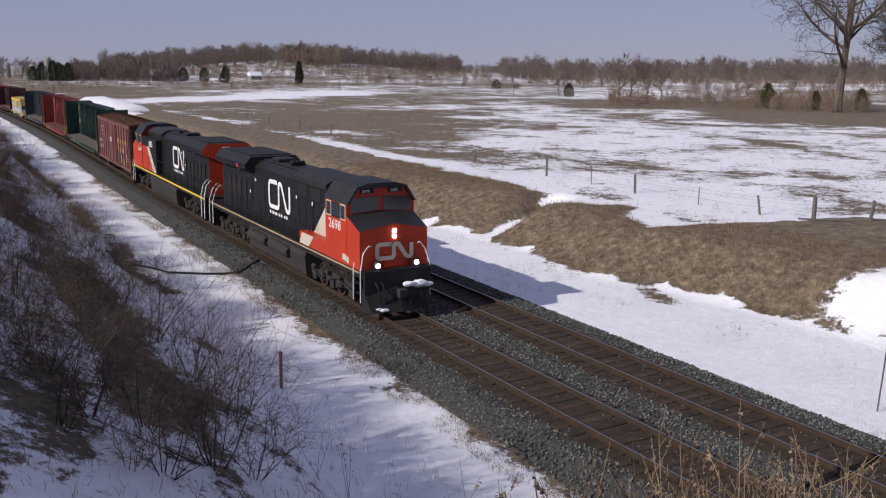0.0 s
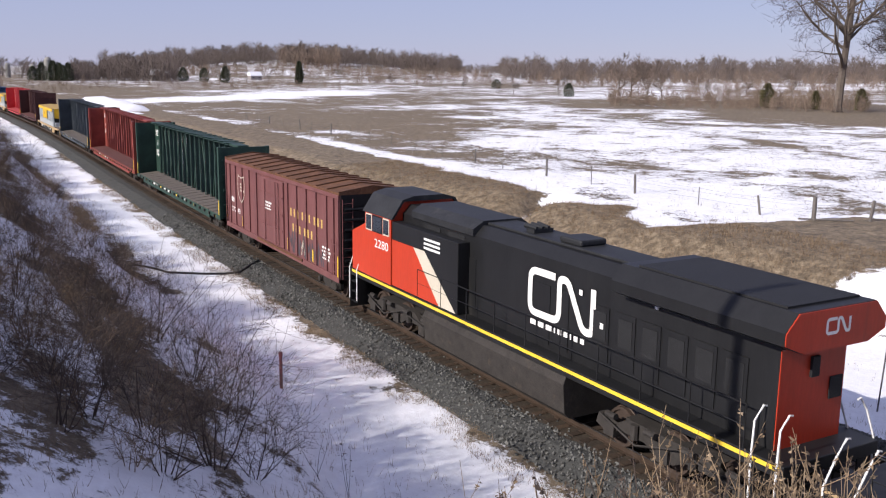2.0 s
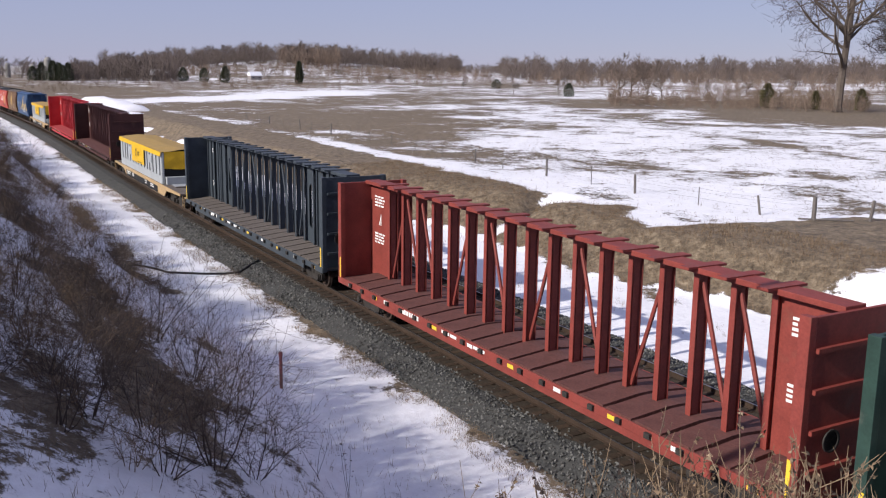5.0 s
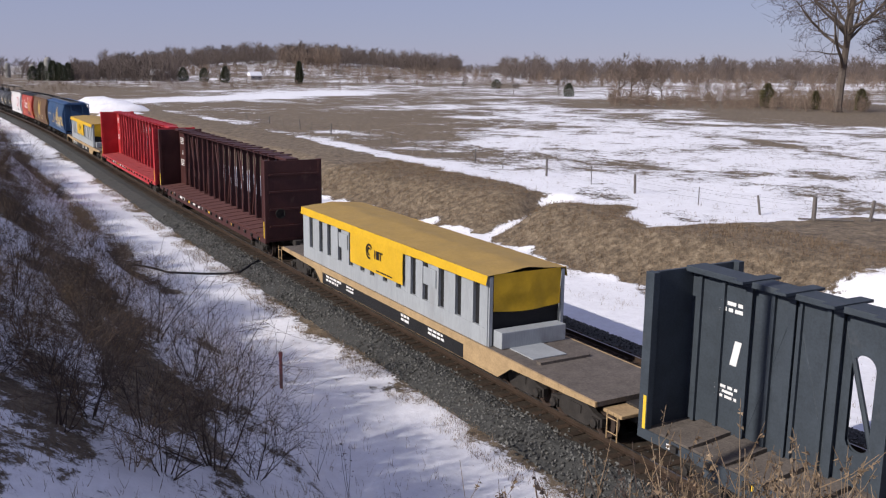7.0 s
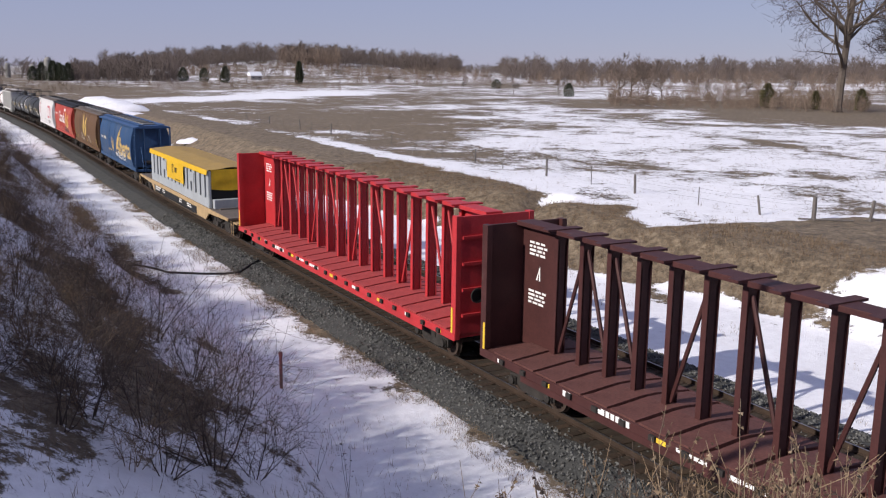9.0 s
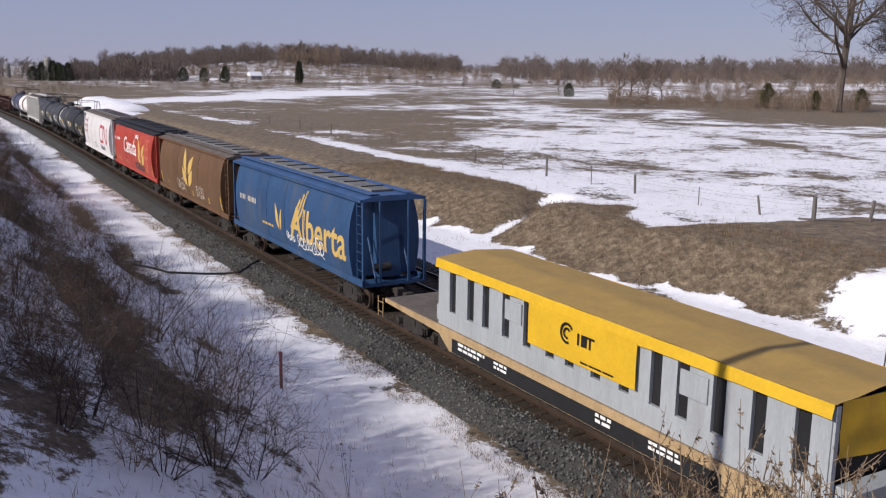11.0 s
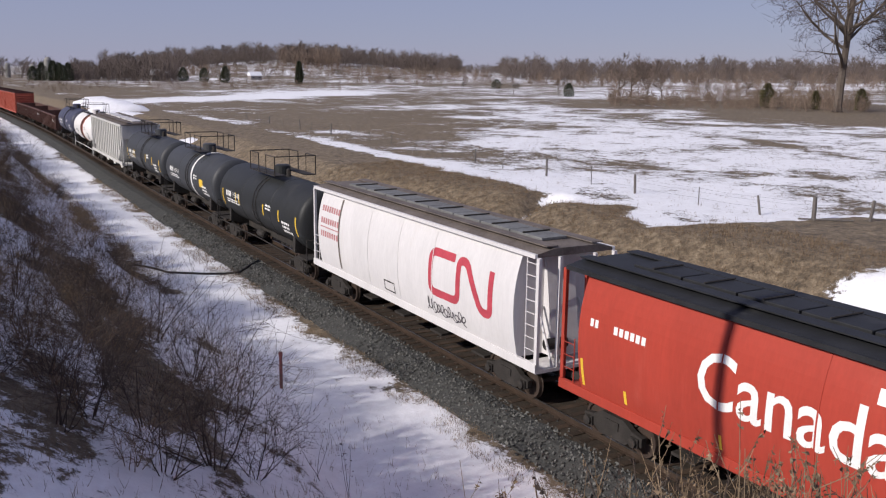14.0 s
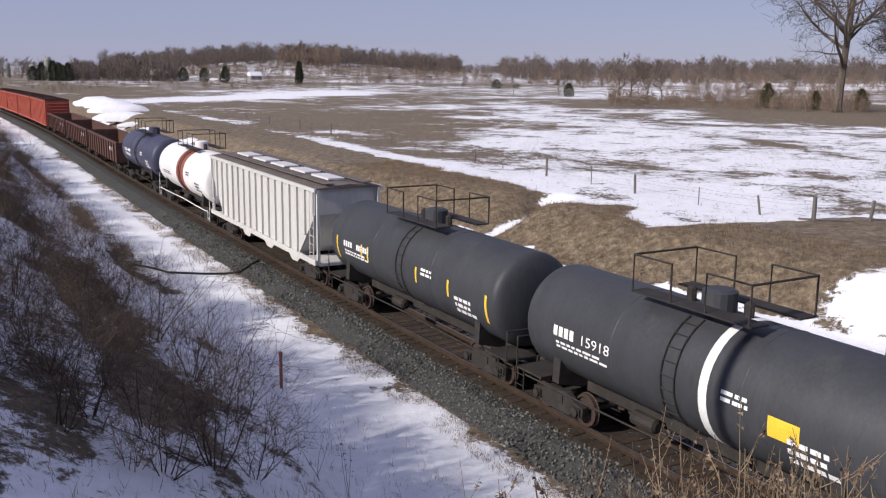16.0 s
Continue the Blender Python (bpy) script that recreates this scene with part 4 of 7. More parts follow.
    for sg in (-1, 1):
        for endx in (10.45, -10.5):
            d = 1 if endx > 0 else -1
            bm = bmesh.new()
            for k, z in enumerate((0.45, 0.85, 1.25)):
                x0, x1 = sorted((f * (endx - 0.55 * d), f * (endx - 0.05 * d)))
                y0, y1 = sorted((sg * 1.15, sg * 1.5))
                block(x0, x1, y0, y1, z, z + 0.04, bm)
            for xx in (endx - 0.58 * d, endx - 0.02 * d):
                x0, x1 = sorted((f * xx, f * (xx + 0.03 * d)))
                block(x0, x1, min(sg * 1.1, sg * 1.5), max(sg * 1.1, sg * 1.5), 0.4, 1.55, bm)
            part("step", bm, M["black"], core, "black corner steps")
            for xx in (endx + 0.05 * d, endx - 0.62 * d):
                bm = tube([(f * xx, sg * 1.53, 0.55), (f * xx, sg * 1.53, 1.8), (f * (xx - 0.12 * d), sg * 1.36, 2.45), (f * (xx - 0.12 * d), sg * 1.12, 2.75), (f * (xx - 0.12 * d), sg * 1.02, 2.72)], 0.024, None, 6)
                part("grab_rail", bm, M["steel"], core, "white grab rail")
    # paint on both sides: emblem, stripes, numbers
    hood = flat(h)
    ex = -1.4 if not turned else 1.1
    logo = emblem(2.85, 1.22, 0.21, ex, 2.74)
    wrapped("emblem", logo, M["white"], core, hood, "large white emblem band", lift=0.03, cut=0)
    wrapped("web_lettering", bars(ex + 0.05, 2.37, [0.27, 0.27, 0.27, 0.06, 0.17, 0.17, 0.06, 0.17, 0.17], 0.15, 0.11), M["white"], core, hood, "row of white characters shown as bars", lift=0.03, cut=0)
    if not turned:
        wrapped("hood_stripe", [[(4.0, 1.82), (6.0, 3.75), (6.94, 3.75), (6.94, 3.15), (5.6, 1.82)]], M["cream"], core, hood, "cream slanted stripe", lift=0.045, cut=0)
        wrapped("hood_red", [[(5.6, 1.82), (6.94, 3.15), (6.94, 1.82)]], M["orange"], core, hood, "orange-red panel", lift=0.045, cut=0)
        blk("battery_box", 3.9, 6.94, -1.5, -1.04, 1.8, 2.35, "orange", "orange-red equipment box below the cab", 0.02)
        wrapped("box_stripe", [[(3.91, 1.82), (4.2, 2.33), (5.6, 2.33), (5.0, 1.82)]], M["cream"], core, flat(1.5), "", cut=0)
        wrapped_text(number, 0.55, 7.3, 3.08, M["white"], core, fw, "white running number", cut=0, width=1.25)
        wrapped("placard", [[(9.1, 1.9), (9.35, 1.9), (9.35, 2.15), (9.1, 2.15)]], M["cream"], core, flat(1.5), "", cut=0)
        wrapped("patch", [[(8.7, 1.95), (9.08, 1.95), (9.08, 2.2), (8.7, 2.2)]], M["cream"], core, fw, "pale patch", cut=0)
    else:
        blk("cab_rear_panel", 2.3, 6.94, -1.46, -1.03, 1.8, 4.15, "black", "black equipment cabinet behind the cab", 0.02)
        wrapped("cabinet_red", [[(-6.93, 3.5), (-6.93, 1.82), (-3.5, 1.82), (-5.3, 3.5)]], M["orange"], core, flat(1.46), "orange-red cabinet side", cut=0)
        wrapped("cab_stripe", [[(-5.3, 3.5), (-3.5, 1.82), (-2.4, 1.82), (-4.5, 3.5)]], M["cream"], core, flat(1.46), "cream slanted stripe", cut=0)
        for z in (3.58, 3.73, 3.88):
            wrapped("white_line", [[(-4.55, z), (-3.45, z), (-3.45, z + 0.08), (-4.55, z + 0.08)]], M["white"], core, flat(1.46), "white line", cut=0)
        wrapped_text(number, 0.45, -8.3, 3.0, M["white"], core, fw, "white running number", cut=0, width=1.15)
    return e


# ---- boxcar ----
def boxcar(s0, label, body_mat, roof_mat, L=15.5, plain=False, group="train"):
    e = rail_car(s0, label, "boxcar", "boxcar", group)
    w, z0, z1 = 1.47, 1.02, 4.52 if not plain else 4.32
    h = L / 2
    part("body", block(-h, h, -w, w, z0, z1, None, 0.02), M[body_mat], e)
    part("roof", prism([(-w - 0.05, z1 - 0.03), (-w - 0.05, z1 + 0.06), (0, z1 + 0.26), (w + 0.05, z1 + 0.06), (w + 0.05, z1 - 0.03)], -h - 0.05, h + 0.05), M[roof_mat], e, "rust-stained ribbed roof")
    n = 13
    rib = mesh_of("roof_rib", prism([(-w - 0.06, z1 + 0.06), (-w - 0.06, z1 + 0.11), (0, z1 + 0.315), (w + 0.06, z1 + 0.11), (w + 0.06, z1 + 0.06), (0, z1 + 0.262)], -0.05, 0.05), M[roof_mat])
    for i in range(n + 1):
        part("roof_rib", rib, None, e, at=pose(-h + i * L / n, 0, 0))
    for sg in (-1, 1):
        part("side_sill", block(-h, h, min(sg * w, sg * (w + 0.07)), max(sg * w, sg * (w + 0.07)), z0 - 0.14, z0 + 0.12, None, 0.01), M[body_mat], e)
        part("top_chord", block(-h, h, min(sg * w, sg * (w + 0.07)), max(sg * w, sg * (w + 0.07)), z1 - 0.2, z1 - 0.03, None, 0.01), M[body_mat], e)
        post = mesh_of("side_post", block(-0.035, 0.035, min(sg * w, sg * (w + 0.065)), max(sg * w, sg * (w + 0.065)), z0 + 0.12, z1 - 0.2), M[body_mat])
        xs = [-h + 0.04, -h + 0.75, -h + 1.7, -h + 2.85, -h + 4.0, -h + 5.15, h - 5.9, h - 4.75, h - 3.6, h - 2.45, h - 1.3, h - 0.55, h - 0.04] if not plain else [-h + k * L / 12 for k in range(13)]
        for x in xs:
            part("side_post", post, None, e, at=pose(x, 0, 0))
        # sliding doors on their tracks
        if not plain:
            dx0, dx1 = -h + 5.35, -h + 9.3
            y0, y1 = sorted((sg * (w + 0.005), sg * (w + 0.075)))
            dr = part("door", block(dx0 + 0.35, dx1 - 0.25, y0, y1, z0 + 0.15, z1 - 0.28, None, 0.01), M[body_mat], e, "maroon sliding door")
            for z in (z0 + 0.9, z0 + 1.65, z0 + 2.45):
                part("door_rib", block(dx0 + 0.4, dx1 - 0.3, min(sg * (w + 0.076), sg * (w + 0.11)), max(sg * (w + 0.076), sg * (w + 0.11)), z, z + 0.06), M[body_mat], dr)
            for x in (dx0 + 1.3, dx1 - 0.75, dx1 - 1.15):
                part("lock_bar", tube([(x, sg * (w + 0.13), z0 + 0.2), (x, sg * (w + 0.13), z1 - 0.35)], 0.025, None, 6), M[body_mat], dr)
            part("door_track", block(dx0, dx1 + 2.2, min(sg * w, sg * (w + 0.12)), max(sg * w, sg * (w + 0.12)), z0 + 0.0, z0 + 0.1), M[roof_mat], e)
    # ribbed ends
    for d in (-1, 1):
        end_paint = M["black" if not plain else body_mat]
        part("end_wall", block(min(d * (h + 0.004), d * (h + 0.03)), max(d * (h + 0.004), d * (h + 0.03)), -w + 0.03, w - 0.03, z0, z1 - 0.03), end_paint, e, "dark end wall")
        for z in [z0 + 0.35 + 0.42 * k for k in range(7)]:
            bm = tube([(d * (h + 0.03), -w + 0.2, z), (d * (h + 0.03), w - 0.2, z)], 0.07, None, 8)
            part("end_rib", bm, end_paint, e)
        coupler(e, d * (h + 0.05), d)
        ladder(e, d * h - d * 0.62, -w - 0.09, z0 + 0.1, z0 + 1.6, d * 0.5, M[body_mat])
        ladder(e, d * (h + 0.06), -w + 0.1, z0, z1 - 0.2, 0.45, M[body_mat], along=False)
    part("underframe", block(-h + 0.3, h - 0.3, -0.5, 0.5, 0.72, z0, None), M["under"], e, "dark underframe")
    for d in (-1, 1):
        freight_truck(e, d * (h - 2.0))
    if not plain:
        fn = flat(w)
        for x in (-h + 0.02, h - 0.14):
            wrapped("reflector", [[(x, z0 + 0.1), (x + 0.12, z0 + 0.1), (x + 0.12, z0 + 0.95), (x, z0 + 0.95)]], M["yellow"], e, flat(w + 0.07), "yellow reflector strip", cut=0)
        for x in (-h + 2.62, -h + 5.05, -h + 9.4, h - 3.0):
            wrapped("reflector", [[(x, z0 + 0.2), (x + 0.12, z0 + 0.2), (x + 0.12, z0 + 0.72), (x, z0 + 0.72)]], M["yellow"], e, flat(w + 0.01), "yellow reflector strip", cut=0)
        wrapped("reporting_mark", bars(-h + 0.85, z0 + 1.32, [0.17, 0.17], 0.24, 0.1), M["white"], e, fn, "", cut=0)
        wrapped_text("272", 0.36, -h + 0.85, z0 + 0.8, M["white"], e, fn, "white car number", cut=0, width=0.72)
        wrapped_text("48", 0.36, -h + 1.8, z0 + 0.8, M["white"], e, fn, "white car number", cut=0, width=0.5)
        shield = [(0.0, 0.95), (0.1, 1.32), (0.22, 1.25), (0.55, 1.2), (0.88, 1.25), (1.0, 1.32), (1.1, 0.95), (1.06, 0.35), (0.85, 0.1), (0.55, -0.08), (0.25, 0.1), (0.04, 0.35), (0.0, 0.95)]
        wrapped("shield_emblem", stroke([(-h + 2.2 + u, z0 + 1.55 + v) for u, v in shield], 0.045), M["cream"], e, flat(w + 0.064), "pale shield outline", cut=0)
        wrapped("shield_writing", bar_rows(-h + 2.4, z0 + 2.35, 3, 0.7, 0.1, 4), M["cream"], e, fn, "", cut=0)
        for k, (row, z) in enumerate((([0.15] * 9, 2.85), ([0.15] * 7, 2.17))):
            x = h - 5.65 + 0.25 * k
            polys = []
            for i, ww in enumerate(row):
                polys += bars(x, z, [ww], 0.36)
                x += 0.42 if i not in (2, 5) else 0.58
            wrapped("road_name", polys, M["gold"], e, fn, "gold lettering shown as bars", cut=0)
        wrapped("data_panel", bar_rows(-h + 6.5, z0 + 2.0, 3, 1.0, 0.09, 2), M["white"], e, flat(w + 0.077), "", cut=0)
        wrapped("data_panel", bar_rows(h - 1.9, z0 + 1.0, 4, 1.1, 0.09, 3), M["white"], e, fn, "", cut=0)
        spray = []
        rng = random.Random(5)
        for k in range(6):
            x = h - 6.0 + k * 0.72
            spray += stroke([(x, z0 + 0.15), (x + 0.1, z0 + rng.uniform(0.8, 1.2)), (x + 0.4, z0 + rng.uniform(0.3, 0.6)), (x + 0.55, z0 + rng.uniform(0.8, 1.25)), (x + 0.62, z0 + 0.2)], 0.16)
        wrapped("spray_paint", spray, M["graffiti"], e, fn, "faded grey spray-painted scrawl", cut=0)
        for k in range(2):
            wrapped("spray_highlight", stroke([(h - 4.4 + 0.1, z0 + 0.25 + 0.3 * k), (h - 4.1, z0 + 0.9), (h - 3.9, z0 + 0.3)], 0.07), M["cream"], e, fn, "", cut=0, lift=0.012)
    return e
# ---- centerbeam lumber cars ----
def centerbeam(s0, label, paint, deck, panelled=False, diag_seed=0):
    e = rail_car(s0, label, "centerbeam car", "centerbeam_car", "centerbeam cars")
    h, w = 11.35, 1.45
    P, D = M[paint], M[deck]
    # deck in sloped boards between cross bearers
    part("deck", block(-h, h, -w + 0.05, w - 0.05, 1.06, 1.14), D, e, "worn car deck")
    n = 20
    pitch = 2 * (h - 0.6) / n
    for sg in (-1, 1):
        prof = [(0, 1.14), (sg * 1.40, 1.14), (sg * 1.40, 1.19), (sg * 0.2, 1.30), (0, 1.30)]
        me = mesh_of("deck_riser", prism(prof, -pitch * 0.43, pitch * 0.43), D)
        for i in range(n):
            part("deck_riser", me, None, e, at=pose(-h + 0.6 + (i + 0.5) * pitch, 0, 0.002 * (i % 3)))
        y0, y1 = sorted((sg * w, sg * (w + 0.05)))
        part("side_sill", block(-h, h, y0, y1, 0.92, 1.17, None, 0.01), P, e)
        part("lower_flange", block(-h + 2.2, h - 2.2, y0, y1, 0.74, 0.92), P, e)
        clip = mesh_of("winch", block(-0.1, 0.1, min(sg * (w + 0.05), sg * (w + 0.13)), max(sg * (w + 0.05), sg * (w + 0.13)), 0.98, 1.12), M["under"])
        for i in range(n):
            part("winch", clip, None, e, at=pose(-h + 0.75 + (i + 0.5) * pitch, 0, 0))
    for i in range(10):
        x = -h + 1.0 + i * 2.28
        wrapped("reflector", [[(x, 0.97), (x + 0.32, 0.97), (x + 0.32, 1.09), (x, 1.09)]], M["yellow" if i % 2 else "white"], e, flat(w + 0.05), "small reflector", cut=0)
    # bulkheads
    for d in (-1, 1):
        x0, x1 = sorted((d * h, d * (h - 0.1)))
        b = part("bulkhead", block(x0, x1, -w, w, 1.0, 4.98, None, 0.01), P, e, "tall end bulkhead")
        for sg in (-1, 1):
            y0, y1 = sorted((sg * (w - 0.16), sg * (w + 0.03)))
            xa, xb = sorted((d * (h + 0.02), d * (h - 0.26)))
            part("bulkhead_post", block(xa, xb, y0, y1, 0.95, 5.0, None, 0.012), P, b)
        for z in (1.7, 2.55, 3.4, 4.25):
            xa, xb = sorted((d * h, d * (h + 0.09)))
            part("bulkhead_rib", block(xa, xb, -w + 0.2, w - 0.2, z, z + 0.1), P, b)
        xa, xb = sorted((d * (h - 0.24), d * (h - 0.14)))
        part("reflector", block(xa, xb, -w - 0.042, -w - 0.032, 1.15, 2.0), M["yellow"], b, "yellow reflector strip")
        coupler(e, d * (h + 0.15), d)
        # brake wheel, ladder on the end
        part("brake_wheel", lathe([(0, 0.25), (0.03, 0.25), (0.03, 0.2), (0.0, 0.2)], 14), M["under"], e, at=pose(d * (h + 0.16), -0.75, 2.4))
        freight_truck(e, d * (h - 2.2))
    # centre beam: chord, posts, diagonals
    top = 5.05
    part("top_chord", block(-h + 0.1, h - 0.1, -0.32, 0.32, top - 0.14, top, None, 0.015), P, e, "wide top chord")
    post = shared(("cbpost", paint), lambda: mesh_of("centre_post", prism([(-0.11, 1.2), (0.11, 1.2), (0.10, top - 0.5), (0.2, top - 0.14), (-0.2, top - 0.14), (-0.10, top - 0.5)], -0.045, 0.045), P))
    flange = shared(("cbflange", paint), lambda: mesh_of("post_flange", block(-0.085, 0.085, -0.19, -0.165, 1.2, top - 0.14), P))
    xs = [-h + 1.95 + k * (2 * h - 3.9) / 16 for k in range(17)]
    gusset = shared(("cbgus", paint), lambda: mesh_of("chord_bracket", block(-0.16, 0.16, -0.62, 0.62, top - 0.03, top + 0.03), P))
    for i, x in enumerate(xs):
        p = part("centre_post", post, None, e, "", pose(x, 0, 0))
        for yy in (0, 0.355):
            part("post_flange", flange, None, p, at=pose(0, yy, 0))
        part("chord_bracket", gusset, None, e, at=pose(x, 0, 0))
    rng = random.Random(diag_seed)
    for i in range(len(xs) - 1):
        if i % 2 == 0 or i in (1, 15):
            up = i % 4 == 0
            za, zb = (1.35, top - 0.4) if up else (top - 0.4, 1.35)
            part("diagonal_brace", tube([(xs[i] + 0.05, 0, za), (xs[i + 1] - 0.05, 0, zb)], 0.06, None, 6), P, e)
    # solid panels at the ends of the beam
    ends = 1.95 if not panelled else 4.3
    for d in (-1, 1):
        x0, x1 = sorted((d * (h - 0.1), d * (h - ends)))
        part("beam_panel", block(x0, x1, -0.05, 0.05, 1.2, top - 0.14), P, e, "solid beam panel")
        if panelled:
            for k in range(6):
                x = d * (h - 0.4 - k * 0.72)
                part("panel_rib", block(x - 0.05, x + 0.05, -0.13, 0.13, 1.2, top - 0.14), P, e)
            # frame of the oval opening next to the panel
            xo = d * (h - ends - 0.55)
            ring = [(0.28 * math.cos(a), 0.28 * math.sin(a) + (0.75 if math.sin(a) >= 0 else -0.75)) for a in (2 * math.pi * k / 28 for k in range(28))]
            bm = bmesh.new()
            outer = []
            for k, (u, v) in enumerate(ring):
                m_ = max(abs(u) / 0.5, abs(v) / 1.78)
                outer.append((u / m_ if m_ > 0 else 0, v / m_ if m_ > 0 else 0))
            for yy in (-0.05, 0.05):
                ri = [bm.verts.new((xo + u, yy, 3.05 + v)) for u, v in ring]
                ro = [bm.verts.new((xo + u, yy, 3.05 + v)) for u, v in outer]
                for k in range(28):
                    bm.faces.new((ri[k], ri[(k + 1) % 28], ro[(k + 1) % 28], ro[k]))
            bmesh.ops.recalc_face_normals(bm, faces=bm.faces)
            part("oval_panel", bm, P, e, "panel with an oval opening")
            wrapped("stencil", bar_rows(min(d * (h - 1.0), d * (h - 2.0)), 4.3, 2, 0.95, 0.09, 7) + bar_rows(min(d * (h - 1.0), d * (h - 2.0)), 2.3, 3, 0.9, 0.07, 8) + [[(min(d * (h - 1.4), d * (h - 1.7)), 2.9), (min(d * (h - 1.4), d * (h - 1.7)) + 0.2, 2.9), (min(d * (h - 1.4), d * (h - 1.7)) + 0.32, 3.5), (min(d * (h - 1.4), d * (h - 1.7)) + 0.12, 3.5)]], M["white"], e, flat(0.05), "faded white stencil lines shown as bars", cut=0)
        else:
            xw = d * (h - 1.0) - 0.55
            wrapped("stencil", bar_rows(xw, 4.4, 4, 1.0, 0.07, 3) + bar_rows(xw, 2.9, 4, 1.0, 0.07, 5) + stroke([(xw + 0.4, 3.3), (xw + 0.55, 3.7), (xw + 0.55, 3.3)], 0.07), M["white"], e, flat(0.05), "faded white stencil lines shown as bars", cut=0)
    wrapped("car_number", bars(-h + 4.2, 0.97, [0.14, 0.14], 0.16) + bars(-h + 5.8, 0.97, [0.14] * 6, 0.16, 0.05) + bars(-h + 8.5, 1.0, [0.5, 0.4], 0.1) + bars(-h + 10.5, 1.0, [0.3, 0.3], 0.1), M["white"], e, flat(w + 0.052), "small white stencilled marks", cut=0)
    part("centre_sill", block(-h + 0.5, h - 0.5, -0.4, 0.4, 0.7, 1.06), M["under"], e, "dark centre sill")
    return e


# ---- depressed flat car with a covered load ----
def loaded_flat(s0, shift):
    e = rail_car(s0, "tan flat car carrying a grey steel load under yellow tarpaulin", "flat car", "flat_car", "flat cars")
    h, w = 12.2, 1.42
    part("deck", block(-h + 0.6, h - 0.7, -w, w, 1.08, 1.22, None, 0.01), M["deckwood"], e, "worn brown car deck")
    for sg in (-1, 1):
        y0, y1 = sorted((sg * (w + 0.003), sg * (w + 0.07)))
        part("side_sill", prism([(-h + 0.6, 1.22), (h - 0.7, 1.22), (h - 0.7, 1.08), (h - 4.6, 0.95), (h - 5.3, 0.5), (-h + 5.3, 0.5), (-h + 4.6, 0.95), (-h + 0.6, 1.08)], y0, y1, "y"), M["tan"], e, "tan fish-belly side sill")
        y0, y1 = sorted((sg * (w + 0.071), sg * (w + 0.085)))
        part("black_panel", block(-6.7, 4.9, y0, y1, 0.52, 0.98), M["grille"], e, "black data panels along the sill")
    wrapped("data_panel", bar_rows(-6.3, 0.86, 2, 1.6, 0.09, 2) + bar_rows(-4.2, 0.86, 2, 0.9, 0.08, 3) + bar_rows(0.6, 0.86, 2, 0.9, 0.09, 4) + bar_rows(2.6, 0.86, 2, 1.2, 0.08, 6), M["white"], e, flat(w + 0.086), "white stencilled marks shown as bars", cut=0)
    part("centre_sill", block(-h + 0.2, h - 0.2, -0.45, 0.45, 0.62, 1.08), M["under"], e, "dark centre sill")
    for d in (-1, 1):
        part("end_platform", block(min(d * (h - 0.75), d * (h + 0.0)), max(d * (h - 0.75), d * (h + 0.0)), -1.2, 1.2, 0.92, 1.02, None, 0.02), M["tan"], e, "tan end platform")
        ladder(e, d * (h - 0.1) - 0.2, -w, 0.4, 1.15, 0.4, M["tan"], 2, name="step")
        coupler(e, d * (h + 0.1), d)
        for dx in (2.0, 4.6):
            freight_truck(e, d * (h - dx))
    # the load: a frame of grey steel panels with dark slots
    a, b, z0, z1 = -9.2, 6.0, 1.23, 3.46
    # solid core coloured black to stand in for shade behind the slots
    load = part("load_frame", block(a + 0.08, b - 0.08, -1.30, 1.30, z0, z1 - 0.05), M["grille"], e, "solid black core, shade inside the load put in as colour", pose(shift, 0, 0))
    for sg in (-1, 1):
        y0, y1 = sorted((sg * 1.305, sg * 1.42))
        part("base_beam", block(a, b, y0, y1, z0, z0 + 0.55, None, 0.01), M["loadgrey"], load, "pale grey base beam")
        part("top_beam", block(a, b, y0, y1, z1 - 0.35, z1 - 0.06, None, 0.01), M["loadgrey"], load)
        x, k = a, 0
        while x < b - 0.3:
            wide = 0.72 if k % 4 != 2 else 0.5
            part("side_panel", block(x, min(x + wide, b), y0, y1, z0 + 0.551, z1 - 0.351, None, 0.008), M["loadgrey"], load, "pale grey steel panel")
            x += wide + 0.38
            k += 1
        for xx in (-5.2, 2.0):
            ya, yb = sorted((sg * 1.421, sg * 1.47))
            part("access_panel", block(xx, xx + 0.85, ya, yb, z0 + 1.15, z0 + 1.75, None, 0.01), M["loadgrey"], load, "bolted grey access panel")
    for xx in (a, b):
        for yy in (-1.38, 1.3):
            part("corner_post", block(xx - 0.06, xx + 0.06, yy, yy + 0.12, z0, z1 - 0.06), M["loadgrey"], load)
    # tarpaulin: a sagging sheet with turned-down edges
    bm = bmesh.new()
    nx, ny = 48, 12
    grid = []
    for i in range(nx + 1):
        row = []
        for j in range(ny + 1):
            x, y = a - 0.06 + (b - a + 0.12) * i / nx, -1.47 + 2.94 * j / ny
            ridge = 0.2 * (1 - abs(y) / 1.47)
            row.append(bm.verts.new((x, y, z1 + ridge * 0.6 + 0.03 * noise.noise((x * 0.9, y * 1.2, 1)) + 0.018 * noise.noise((x * 2.6, y * 2.0, 4)))))
        grid.append(row)
    for i in range(nx):
        for j in range(ny):
            bm.faces.new((grid[i][j], grid[i + 1][j], grid[i + 1][j + 1], grid[i][j + 1]))
    part("tarpaulin_top", bm, M["tarptop"], load, "dusty yellow tarpaulin top", smooth=True)
